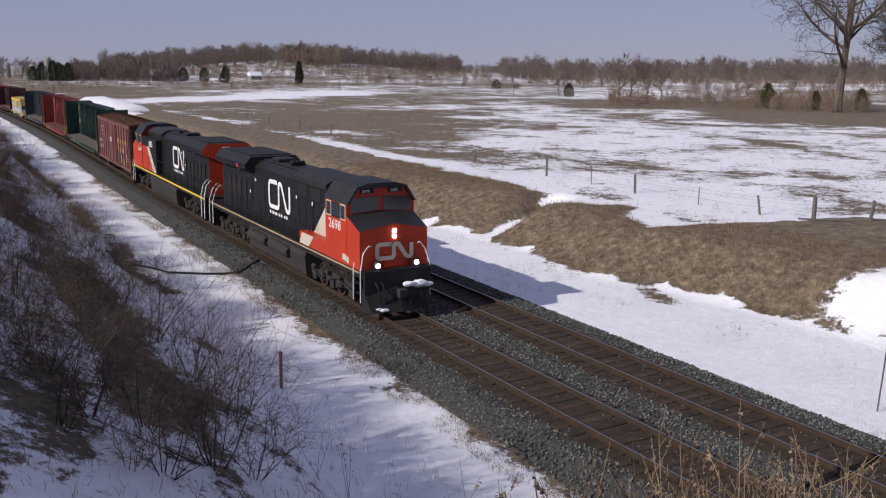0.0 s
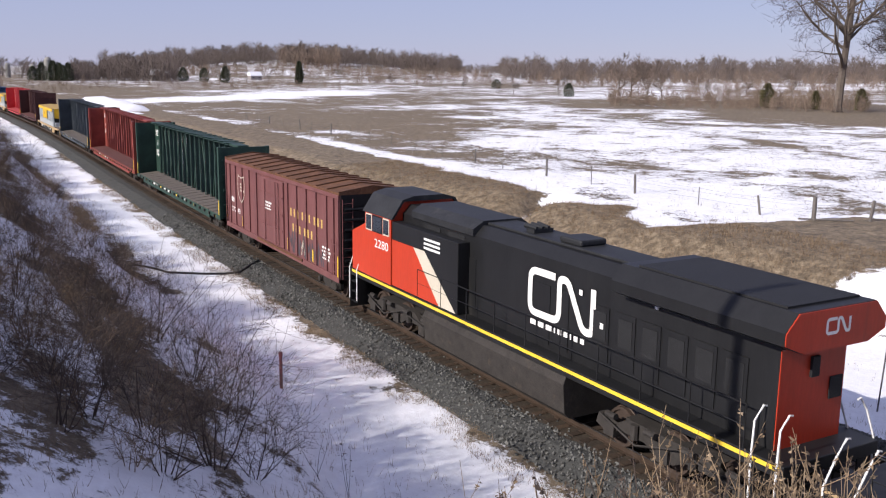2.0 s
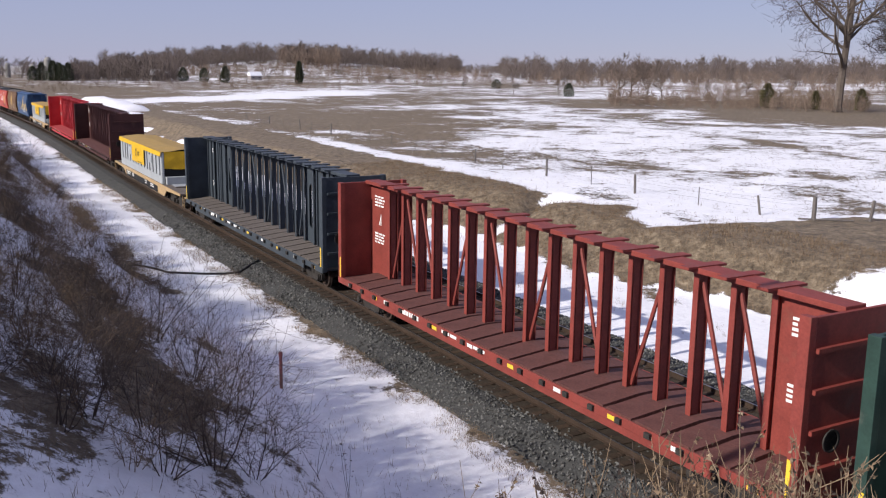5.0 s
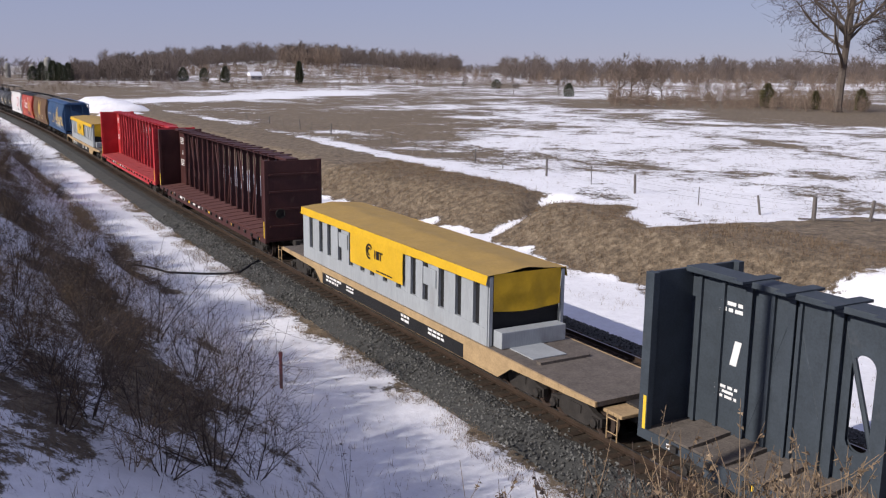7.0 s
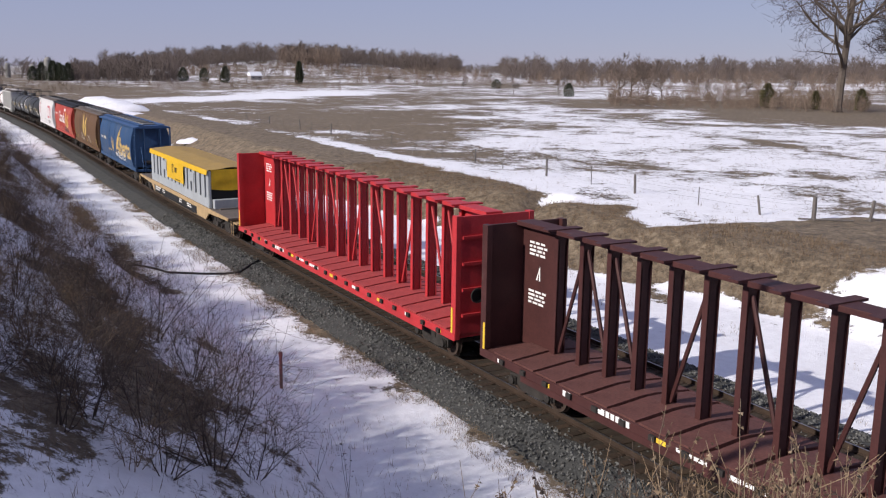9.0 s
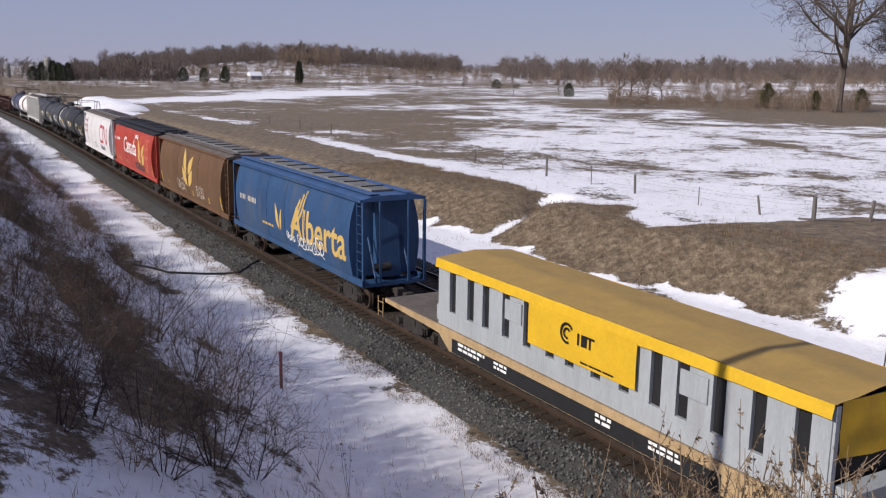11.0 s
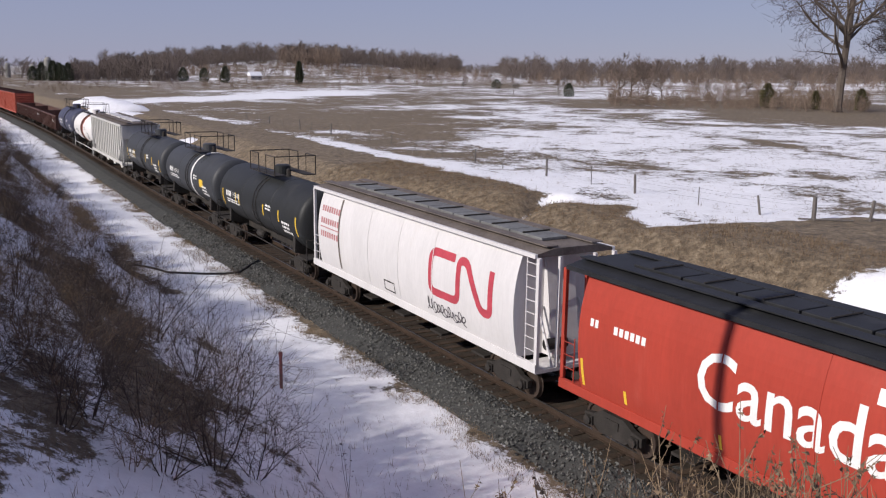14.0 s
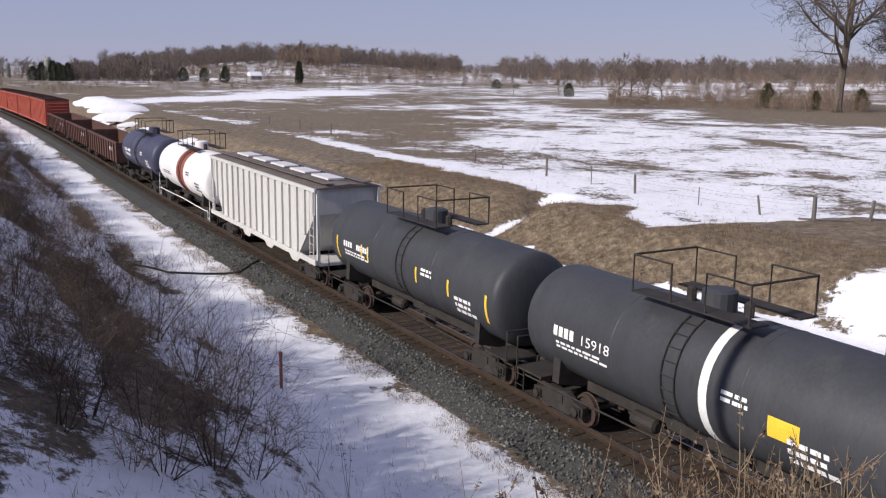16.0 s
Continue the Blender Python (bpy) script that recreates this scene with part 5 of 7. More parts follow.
    for sg in (-1, 1):
        bm = bmesh.new()
        rows = []
        for k in range(5):
            rows.append([bm.verts.new((a - 0.06 + (b - a + 0.12) * i / 60, sg * (1.475 + 0.012 * k + 0.012 * noise.noise((i * 0.35, k * 0.5, sg))), z1 + 0.0 - 0.075 * k - (0.03 * noise.noise((i * 0.4, 2, sg)) if k == 4 else 0))) for i in range(61)])
        for r0, r1 in zip(rows, rows[1:]):
            for i in range(60):
                bm.faces.new((r0[i], r0[i + 1], r1[i + 1], r1[i]))
        part("tarpaulin_edge", bm, M["tarp"], load, "bright yellow hem", smooth=True)
        # printed flap hanging down the side
        bm = bmesh.new()
        rows = [[bm.verts.new((-3.9 + 4.5 * i / 24, sg * (1.535 + 0.015 * noise.noise((i * 0.4, k * 0.6, 3 + sg))), z1 - 0.25 - 1.2 * k / 8)) for i in range(25)] for k in range(9)]
        for r0, r1 in zip(rows, rows[1:]):
            for i in range(24):
                bm.faces.new((r0[i], r0[i + 1], r1[i + 1], r1[i]))
        part("tarpaulin_flap", bm, M["tarp"], load, "bright yellow printed tarpaulin flap", smooth=True)
    loop = [(0.26 * math.cos(t), 0.26 * math.sin(t)) for t in (0.6 + 0.4 * k for k in range(12))]
    wrapped("emblem", stroke([(-2.1 + u, 2.75 + v) for u, v in loop], 0.07) + stroke([(-2.1 + 0.5 * u, 2.75 + 0.5 * v) for u, v in loop], 0.06) + bars(-1.65, 2.55, [0.06, 0.22, 0.06], 0.32, 0.1) + [[(-1.3, 2.81), (-0.95, 2.81), (-0.95, 2.87), (-1.3, 2.87)]] + bars(-1.5, 2.1, [0.3, 0.5, 0.4], 0.05), M["black"], load, flat(1.557), "black round emblem with plain bars", cut=0)
    for xx, d in ((a, -1), (b, 1)):
        bm = bmesh.new()
        rows = [[bm.verts.new((xx + d * (0.075 + 0.04 * noise.noise((j * 0.5, k * 0.5, d))), -1.25 + 2.5 * j / 12, z1 + 0.02 - 1.15 * k / 6 - (0.1 * math.sin(j * 0.26) if k == 6 else 0))) for j in range(13)] for k in range(7)]
        for r0, r1 in zip(rows, rows[1:]):
            for j in range(12):
                bm.faces.new((r0[j], r0[j + 1], r1[j + 1], r1[j]))
        part("tarpaulin_end", bm, M["tarp"], load, "yellow tarpaulin end flap", smooth=True)
        part("end_ledge", block(min(xx + d * 0.02, xx + d * 0.5), max(xx + d * 0.02, xx + d * 0.5), -1.2, 1.2, 1.23, 1.75, None, 0.02), M["loadgrey"], load, "grey end beam")
    part("deck_plate", block(6.6, 7.9, -0.9, 0.3, 1.222, 1.25), M["loadgrey"], e, "pale steel plate on the deck")
    part("timber", block(8.2, 8.4, -1.0, 0.8, 1.222, 1.3), M["deckwood"], e)
    return e


# ---- cylindrical covered hoppers ----
def hop_side(z):
    """Half width of the bulging side at height z."""
    t = (z - 2.75) / 1.75
    return 1.56 - 0.34 * max(0.0, t) ** 2.2 - 0.28 * max(0.0, -t) ** 2.0


def bulge_hopper(s0, label, paint, roof, deco):
    e = rail_car(s0, label, "covered hopper", "covered_hopper", "covered hoppers")
    h, bl = 8.3, 7.35
    zs = [1.35 + 3.15 * k / 14 for k in range(15)]
    prof = [(-hop_side(z), z) for z in zs] + [(hop_side(z), z) for z in zs[::-1]]
    part("body", prism(prof, -bl, bl), M[paint], e, smooth=False)
    for xx in (-2.5, 2.5, 0.0):
        pr = [(-hop_side(z) - 0.012, z) for z in zs] + [(hop_side(z) + 0.012, z) for z in zs[::-1]]
        part("weld_seam", prism(pr, xx - 0.02, xx + 0.02), M[paint], e)
    part("roof", prism([(-1.32, 4.44), (-1.32, 4.54), (-0.75, 4.66), (0.75, 4.66), (1.32, 4.54), (1.32, 4.44)], -h + 0.15, h - 0.15), M[roof], e, "dusty car roof")
    for sg in (-1, 1):
        part("roof_rail", block(-h + 0.15, h - 0.15, min(sg * 1.33, sg * 1.42), max(sg * 1.33, sg * 1.42), 4.42, 4.54), M[paint if roof != "roofblack" else roof], e)
    for k in range(8):
        x = -6.6 + k * 1.72
        hb = part("hatch_cover", block(x, x + 1.66, -0.46, 0.46, 4.665, 4.76, None, 0.02), M["roofblack" if roof == "roofblack" else "hatchgrey"], e, "long hatch cover")
        part("hatch_bar", tube([(x + 0.75, -0.5, 4.79), (x + 0.75, 0.5, 4.79)], 0.025, None, 5), M["under"], hb)
    for sg in (-1, 1):
        part("running_board", block(-h + 0.2, h - 0.2, min(sg * 0.6, sg * 1.0), max(sg * 0.6, sg * 1.0), 4.70, 4.73), M[roof], e, "grated running board")
    for sg in (-1, 1):
        y0, y1 = sorted((sg * 1.3, sg * 1.42))
        part("side_sill", block(-h, h, y0, y1, 1.12, 1.38, None, 0.01), M[paint], e)
    for d in (-1, 1):
        part("end_platform", block(min(d * bl, d * h), max(d * bl, d * h), -1.38, 1.38, 1.1, 1.2), M[paint], e)
        part("end_sheet", prism([(d * bl * 0.999, 1.36), (d * (bl - 0.02), 4.44), (d * (bl + 0.05), 4.44), (d * (bl + 0.5), 1.36)], -0.5, 0.5, "y"), M[paint], e, "sloped end sheet")
        for sg in (-1, 1):
            part("end_post", block(min(d * (h - 0.12), d * h), max(d * (h - 0.12), d * h), sg * 1.33 - 0.05, sg * 1.33 + 0.05, 1.2, 4.44), M[paint], e, "corner post")
            part("end_brace", tube([(d * (h - 0.1), sg * 0.75, 1.2), (d * (bl + 0.05), sg * 0.75, 2.9)], 0.045, None, 6), M[paint], e)
            part("end_post", block(min(d * (h - 0.1), d * h), max(d * (h - 0.1), d * h), sg * 0.62 - 0.04, sg * 0.62 + 0.04, 1.2, 4.44), M[paint], e)
        ladder(e, d * (h - 0.06) - d * 0.52, -1.37, 1.2, 4.44 if d > 0 else 2.6, d * 0.46, M[paint])
        coupler(e, d * (h + 0.1), d)
        freight_truck(e, d * (h - 1.9))
        part("brake_cylinder", lathe([(-0.35, 0.17), (0.35, 0.17), (0.42, 0.08)], 12), M["under"], e, at=pose(d * (bl + 0.45), -0.35, 1.75, 0, 0, 90))
    for k in range(4):
        x = -4.2 + k * 2.8
        bm = bmesh.new()
        lo = [bm.verts.new(v) for v in ((x - 0.35, -0.45, 0.5), (x + 0.35, -0.45, 0.5), (x + 0.35, 0.45, 0.5), (x - 0.35, 0.45, 0.5))]
        hi = [bm.verts.new(v) for v in ((x - 1.2, -1.2, 1.36), (x + 1.2, -1.2, 1.36), (x + 1.2, 1.2, 1.36), (x - 1.2, 1.2, 1.36))]
        for i in range(4):
            bm.faces.new((lo[i], lo[(i + 1) % 4], hi[(i + 1) % 4], hi[i]))
        bm.faces.new(lo[::-1])
        part("outlet_chute", bm, M["under"], e, "sloped discharge chute")
        part("outlet_gate", block(x - 0.4, x + 0.4, -0.75, 0.75, 0.42, 0.5), M["under"], e)
    part("centre_sill", block(-h + 0.3, h - 0.3, -0.3, 0.3, 0.8, 1.1), M["under"], e)
    deco(e)
    return e


def leaf(x, z, w, hgt, lean):
    """A grain leaf or kernel: pointed outline."""
    pts = [(0.02, 0), (0.3, 0.14), (0.5, 0.36), (0.56, 0.62), (0.62, 1.0), (0.34, 0.84), (0.12, 0.6), (0.03, 0.3)]
    return [(x + lean * w * (u + 0.05), z + hgt * v) for u, v in pts]


def edge_marks(e, xs, fn=hop_side):
    for x in xs:
        big = abs(x) > 6.9
        wrapped("reflector", [[(x, 1.5), (x + 0.1, 1.5), (x + 0.1, 2.25 if big else 1.85), (x, 2.25 if big else 1.85)]], M["yellow"], e, fn, "yellow reflector strip")


def deco_blue(e):
    wrapped_text("Alberta", 2.05, 0.75, 1.95, M["gold"], e, hop_side, "large gold place name", shear=0.12, heavy=0.035, width=6.25)
    # sails drawn over the first letter
    for k, (dx, top) in enumerate(((0.0, 3.75), (0.34, 4.0), (0.66, 4.2))):
        wrapped("sail_stroke", stroke(fillet([(0.85 + dx * 1.4, 2.3 + 0.25 * k), (1.55 + dx, 3.2), (1.9 + dx, top)], 0.4), 0.15), M["gold"], e, hop_side, "gold curved stroke", lift=0.009)
    wrapped("maple_leaf_mark", [leaf(-0.75, 1.95, 0.75, 1.25, -1), leaf(-0.72, 1.95, 0.5, 1.1, 1)], M["gold"], e, hop_side, "gold leaf mark")
    wrapped("small_lettering", bars(-3.2, 1.95, [0.3, 0.35, 0.4, 0.25], 0.12, 0.09), M["gold"], e, hop_side, "small gold lettering shown as bars")
    wrapped("car_number", bars(-6.6, 2.75, [0.12] * 4, 0.26, 0.13) + bars(-5.3, 2.75, [0.12] * 6, 0.26, 0.1), M["cream"], e, hop_side, "faded number shown as bars")
    wrapped("spray_paint", scrawl(1.5, 4.6, 1.6, 0.75, 4), M["white"], e, hop_side, "pale spray-painted scrawl", lift=0.014)
    wrapped("spray_paint", scrawl(0.2, 1.2, 1.75, 0.3, 6, 0.04), M["white"], e, hop_side, "pale spray-painted scrawl", lift=0.014)


def deco_brown(e):
    for lf in (leaf(0.04, 2.0, 1.75, 1.15, 1), leaf(-0.04, 2.0, 1.75, 1.15, -1), leaf(0.04, 2.78, 1.7, 1.2, 1), leaf(-0.1, 2.7, 1.5, 1.6, -1)):
        wrapped("grain_leaf", [lf], M["gold"], e, hop_side, "gold grain leaf")
    wrapped("car_number", bar_rows(-6.3, 3.3, 2, 1.8, 0.16, 3) + bar_rows(2.0, 2.9, 2, 2.4, 0.14, 5), M["hopbrown"], e, hop_side, "")
    for x0, x1, seed in ((-2.7, -0.7, 9), (1.9, 3.6, 11)):
        wrapped("spray_paint", scrawl(x0, x1, 1.65, 0.75, seed), M["cream"], e, hop_side, "white spray-painted scrawl", lift=0.01)
    edge_marks(e, (-7.25, -5.3, 0.9, 4.5, 7.1))


def deco_red(e):
    wrapped_text("Canada", 1.75, -3.2, 2.45, M["white"], e, hop_side, "large white country name", heavy=0.018, width=5.0)
    wrapped("flag_mark", [[(1.15, 3.75), (1.4, 3.75), (1.4, 4.05), (1.15, 4.05)], [(1.95, 3.75), (2.2, 3.75), (2.2, 4.05), (1.95, 4.05)], [(1.52, 3.8), (1.82, 3.8), (1.82, 4.0), (1.67, 4.08), (1.52, 4.0)]], M["white"], e, hop_side, "small white flag mark")
    for lf in (leaf(3.52, 1.8, 1.7, 1.0, 1), leaf(3.44, 1.8, 1.7, 1.0, -1), leaf(3.52, 2.5, 1.7, 1.05, 1), leaf(3.4, 2.5, 1.6, 1.35, -1)):
        wrapped("grain_leaf", [lf], M["gold"], e, hop_side, "gold wheat leaf")
    lines = []
    for k in range(3):
        lines += stroke([(3.2 + 0.5 * k, 3.3 + 0.2 * (k % 2)), (3.5 + 0.55 * k, 4.15)], 0.035)
    for j, sg in ((0, -1), (0, 1), (1, -1), (1, 1), (2, -1), (2, 1)):
        z = 1.9 + 0.62 * j
        lines += stroke([(5.5, z), (5.5 + sg * 0.55, z + 0.4), (5.5 + sg * 0.6, z + 0.8), (5.5 + sg * 0.15, z + 0.75), (5.5, z + 0.25)], 0.04)
    lines += stroke([(5.5, 1.6), (5.55, 3.9)], 0.04)
    for k in range(3):
        lines += stroke([(5.1 + 0.45 * k, 3.5), (5.2 + 0.6 * k, 4.25)], 0.035)
    wrapped("grain_outline", lines, M["hopred2"], e, hop_side, "pale outline of a wheat head")
    wrapped("car_number", bars(-6.9, 3.2, [0.12] * 2, 0.2) + bars(-6.0, 3.2, [0.14] * 6, 0.2), M["white"], e, hop_side, "white number shown as bars")
    edge_marks(e, (-7.25, -5.6, -2.5, 1.6, 5.0, 7.1))
    wrapped("spray_paint", scrawl(1.0, 4.4, 1.5, 0.55, 21, 0.09), M["graffiti"], e, hop_side, "faded grey spray-painted scrawl", lift=0.01)


def deco_white(e):
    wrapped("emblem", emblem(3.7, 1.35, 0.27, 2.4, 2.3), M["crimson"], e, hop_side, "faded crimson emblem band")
    wrapped("road_name", bars(-7.05, 3.65, [0.16] * 8, 0.24, 0.07) + bars(-7.05, 3.15, [0.16] * 8, 0.24, 0.07) + bars(-7.05, 2.6, [0.14] * 2 + [0.16] * 6, 0.24, 0.07) + [[(-7.1, 2.98), (-5.2, 2.98), (-5.2, 3.03), (-7.1, 3.03)]], M["fadedrose"], e, hop_side, "faded crimson lettering shown as bars")
    wrapped("grey_streak", [[(-5.3, 1.5), (-5.15, 1.5), (-5.15, 4.3), (-5.3, 4.3)]], M["roofgrey"], e, hop_side, "dark vertical stain")
    wrapped("placard", stroke([(-1.2, 1.55), (-0.4, 1.55), (-0.4, 1.9), (-1.2, 1.9), (-1.2, 1.55)], 0.05), M["under"], e, hop_side, "outlined placard")
    wrapped("spray_paint", scrawl(2.1, 4.6, 1.6, 0.4, 23, 0.04), M["graffiti"], e, hop_side, "faded scrawl", lift=0.01)


# ---- ribbed covered hopper ----
def ribbed_hopper(s0):
    e = rail_car(s0, "pale grey ribbed covered hopper with rust streaks", "covered hopper", "covered_hopper", "covered hoppers")
    h, w = 8.0, 1.5
    part("body", prism([(-h + 0.2, 4.4), (h - 0.2, 4.4), (h - 0.2, 3.3), (h - 2.2, 1.3), (-h + 2.2, 1.3), (-h + 0.2, 3.3)], -w, w, "y"), M["hopgrey"], e)
    for sg in (-1, 1):
        y0, y1 = sorted((sg * w, sg * (w + 0.1)))
        for k in range(17):
            x = -h + 0.3 + k * (2 * h - 0.6) / 16
            lo = 1.35 if abs(x) < h - 2.2 else 1.35 + (abs(x) - h + 2.2) * 1.0
            part("side_rib", block(x - 0.05, x + 0.05, y0, y1, lo, 4.3), M["hopgrey"], e)
        part("top_rail", block(-h, h, y0, y1, 4.3, 4.45), M["hopgrey"], e)
        part("side_sill", block(-h, h, y0, y1, 1.15, 1.38), M["hopgrey"], e)
    part("roof", prism([(-1.5, 4.4), (-1.5, 4.46), (0, 4.6), (1.5, 4.46), (1.5, 4.4)], -h, h), M["roofgrey"], e, "dusty car roof")
    for k in range(5):
        part("hatch_cover", block(-6.6 + k * 2.8, -4.6 + k * 2.8, -0.4, 0.4, 4.6, 4.7, None, 0.02), M["hopwhite"], e, "white hatch cover")
    for sg in (-1, 1):
        part("running_board", block(-h, h, min(sg * 0.7, sg * 1.1), max(sg * 0.7, sg * 1.1), 4.62, 4.65), M["roofgrey"], e)
    for d in (-1, 1):
        for sg in (-1, 1):
            part("end_post", block(min(d * h, d * (h - 0.12)), max(d * h, d * (h - 0.12)), sg * 1.42 - 0.06, sg * 1.42 + 0.06, 1.2, 4.4), M["hopgrey"], e, "corner post")
        ladder(e, d * (h - 0.1) - d * 0.55, -w - 0.08, 1.1, 4.4, d * 0.45, M["hopgrey"])
        part("end_platform", block(min(d * (h - 2), d * h), max(d * (h - 2), d * h), -1.4, 1.4, 1.1, 1.2), M["hopgrey"], e)
        coupler(e, d * (h + 0.1), d)
        freight_truck(e, d * (h - 1.9))
    for k in range(3):
        x = -3.6 + 3.6 * k
        part("outlet_chute", prism([(x - 1.6, 1.3), (x + 1.6, 1.3), (x + 0.35, 0.5), (x - 0.35, 0.5)], -0.9, 0.9, "y"), M["hopgrey"], e)
    part("centre_sill", block(-h + 0.3, h - 0.3, -0.3, 0.3, 0.8, 1.1), M["under"], e)
    return e


# ---- tank cars ----
def tank_side(z, r=1.5, zc_=2.62):
    return math.sqrt(max(0.01, r * r - (z - zc_) ** 2))


def tank_car(s0, label, paint, L=13.0, band=None, marks="grey", end_paint=None):
    e = rail_car(s0, label, "tank car", "tank_car", "tank cars")
    h, r, zc_ = L / 2, 1.5, 2.62
    head = [(0.0, 0.2), (0.03, 0.6), (0.09, 1.0), (0.17, 1.28), (0.26, 1.42), (0.36, 1.48), (0.46, r)]
    prof = [(-h + a, b) for a, b in head] + [(h - a, b) for a, b in head[::-1]]
    tk = part("tank", lathe(prof, 40), M[paint], e, at=pose(0, 0, zc_), smooth=True)
    if band:
        part("band", lathe([(band[1], r + 0.004), (band[1] + 0.01, r + 0.01), (band[2] - 0.01, r + 0.01), (band[2], r + 0.004)], 40), M[band[0]], e, "contrasting band round the tank", pose(0, 0, zc_), smooth=True)
    for x in (-h * 0.35, h * 0.35):
        part("weld_seam", lathe([(x - 0.02, r + 0.002), (x, r + 0.012), (x + 0.02, r + 0.002)], 40), M[paint], e, at=pose(0, 0, zc_))
    # dome, walkway and rails on top
    part("manway", lathe([(0, 0.42), (0.5, 0.42), (0.56, 0.3), (0.56, 0.1)], 16, None, "z"), M[paint], e, "manway dome", pose(0, 0, zc_ + r - 0.06))
    top = zc_ + r + 0.12
    part("walkway", block(-1.9, 1.9, -1.05, -0.5, top, top + 0.04), M["under"], e, "grated walkway")
    part("walkway", block(-1.9, 1.9, 0.5, 1.05, top, top + 0.04), M["under"], e)
    for sg in (-1, 1):
        for d in (-1, 1):
            bm = tube([(d * 1.85, sg * 1.05, top), (d * 1.85, sg * 1.05, top + 0.95), (d * 0.55, sg * 1.05, top + 0.95), (d * 0.55, sg * 1.05, top)], 0.03, None, 5)
            part("safety_rail", bm, M["under"], e, "dark safety rail")
    for d in (-1, 1):
        part("safety_rail", tube([(d * 1.85, -1.05, top + 0.95), (d * 1.85, 1.05, top + 0.95)], 0.03, None, 5), M["under"], e)
        part("valve", lathe([(0, 0.12), (0.35, 0.12), (0.4, 0.06)], 8, None, "z"), M["under"], e, at=pose(d * 0.9, 0, zc_ + r - 0.03))
    lad = bmesh.new()
    for dx in (-0.22, 0.22):
        tube([(dx, -(1.54 * math.sin(a)), zc_ - 1.54 * math.cos(a)) for a in (0.7 + 0.22 * k for k in range(10))], 0.02, lad, 5)
    for k in range(9):
        a = 0.75 + 0.22 * k
        tube([(-0.22, -1.56 * math.sin(a), zc_ - 1.56 * math.cos(a)), (0.22, -1.56 * math.sin(a), zc_ - 1.56 * math.cos(a))], 0.015, lad, 4)
    part("ladder", lad, M["under"], e, "side ladder")
    # frame: stub sills, saddles, running boards
    part("frame_sill", block(-h - 0.4, h + 0.4, -0.28, 0.28, 0.75, 1.08, None, 0.01), M["under"], e, "dark frame sill")
    for d in (-1, 1):
        part("saddle", prism([(-1.25, 2.0), (-1.0, 1.55), (0, 1.15), (1.0, 1.55), (1.25, 2.0), (1.3, 1.1), (0.5, 0.9), (-0.5, 0.9), (-1.3, 1.1)], d * (h - 1.5) - 0.15, d * (h - 1.5) + 0.15), M["under"], e, "tank saddle")
        part("end_platform", block(min(d * (h - 0.9), d * (h + 0.35)), max(d * (h - 0.9), d * (h + 0.35)), -1.35, 1.35, 1.02, 1.08), M["under"], e)
        part("end_rail", tube([(d * (h + 0.3), -1.35, 1.08), (d * (h + 0.3), -1.35, 1.95), (d * (h + 0.3), 1.35, 1.95), (d * (h + 0.3), 1.35, 1.08)], 0.03, None, 5), M["under"] if paint != "tankwhite" else M["steel"], e, "end handrail")
        for sg in (-1, 1):
            part("side_rail", tube([(d * (h - 0.2), sg * 1.38, 0.95), (d * (h - 2.6), sg * 1.38, 0.95), (0, sg * 1.3, 0.95)], 0.03, None, 5), M["under"] if paint != "tankwhite" else M["steel"], e)
            ladder(e, d * (h + 0.1) - 0.2, sg * 1.38, 0.4, 1.05, 0.4, M["under"] if paint != "tankwhite" else M["steel"], 2, name="step")
        coupler(e, d * (h + 0.4), d)
        freight_truck(e, d * (h - 1.35))
    part("brake_reservoir", lathe([(-0.45, 0.1), (-0.4, 0.2), (0.4, 0.2), (0.45, 0.1)], 10), M["under"], e, at=pose(-1.6, -0.6, 0.85))
    part("bottom_outlet", lathe([(0.5, 0.14), (1.0, 0.14), (1.2, 0.25)], 10, None, "z"), M["under"], e)
    fn = tank_side
    if marks in ("yellow", "both"):
        for x in (-h + 0.9, -h + 3.2, -0.7 - 2.0, 1.2, 3.4, h - 0.75):
            tall = abs(x) > h - 1.2
            wrapped("reflector", [[(x, 1.95 if tall else 2.3), (x + 0.12, 1.95 if tall else 2.3), (x + 0.12, 2.85), (x, 2.85)]], M["yellow"], e, fn, "yellow reflector strip")
    if marks == "band":
        wrapped("yellow_placard", [[(2.9, 2.3), (3.7, 2.3), (3.7, 2.75), (2.9, 2.75)]], M["yellow"], e, fn, "yellow placard")
    num = {"band": "15918", "yellow": "15940"}.get(marks)
    if num:
        wrapped("reporting_mark", bars(-h + 1.6, 2.55, [0.17] * 4, 0.28, 0.06), M["white"], e, fn, "white mark shown as bars")
        wrapped_text(num, 0.38, -h + 2.7, 2.55, M["white"], e, fn, "white car number", width=1.2)
    else:
        wrapped("reporting_mark", bars(-h + 1.6, 2.55, [0.15] * 4, 0.22, 0.06) + bars(-h + 2.8, 2.55, [0.14] * 6, 0.22, 0.05), M["white"], e, fn, "small marks shown as bars")
    wrapped("stencil", bar_rows(1.6, 2.8, 2, 0.8, 0.09, 2) + bar_rows(h - 2.6, 2.3, 3, 1.3, 0.12, 3) + bar_rows(-h + 1.7, 2.35, 2, 2.4, 0.07, 4), M["white" if paint != "tankwhite" else "black"], e, fn, "faded stencil lines shown as bars")
    return e


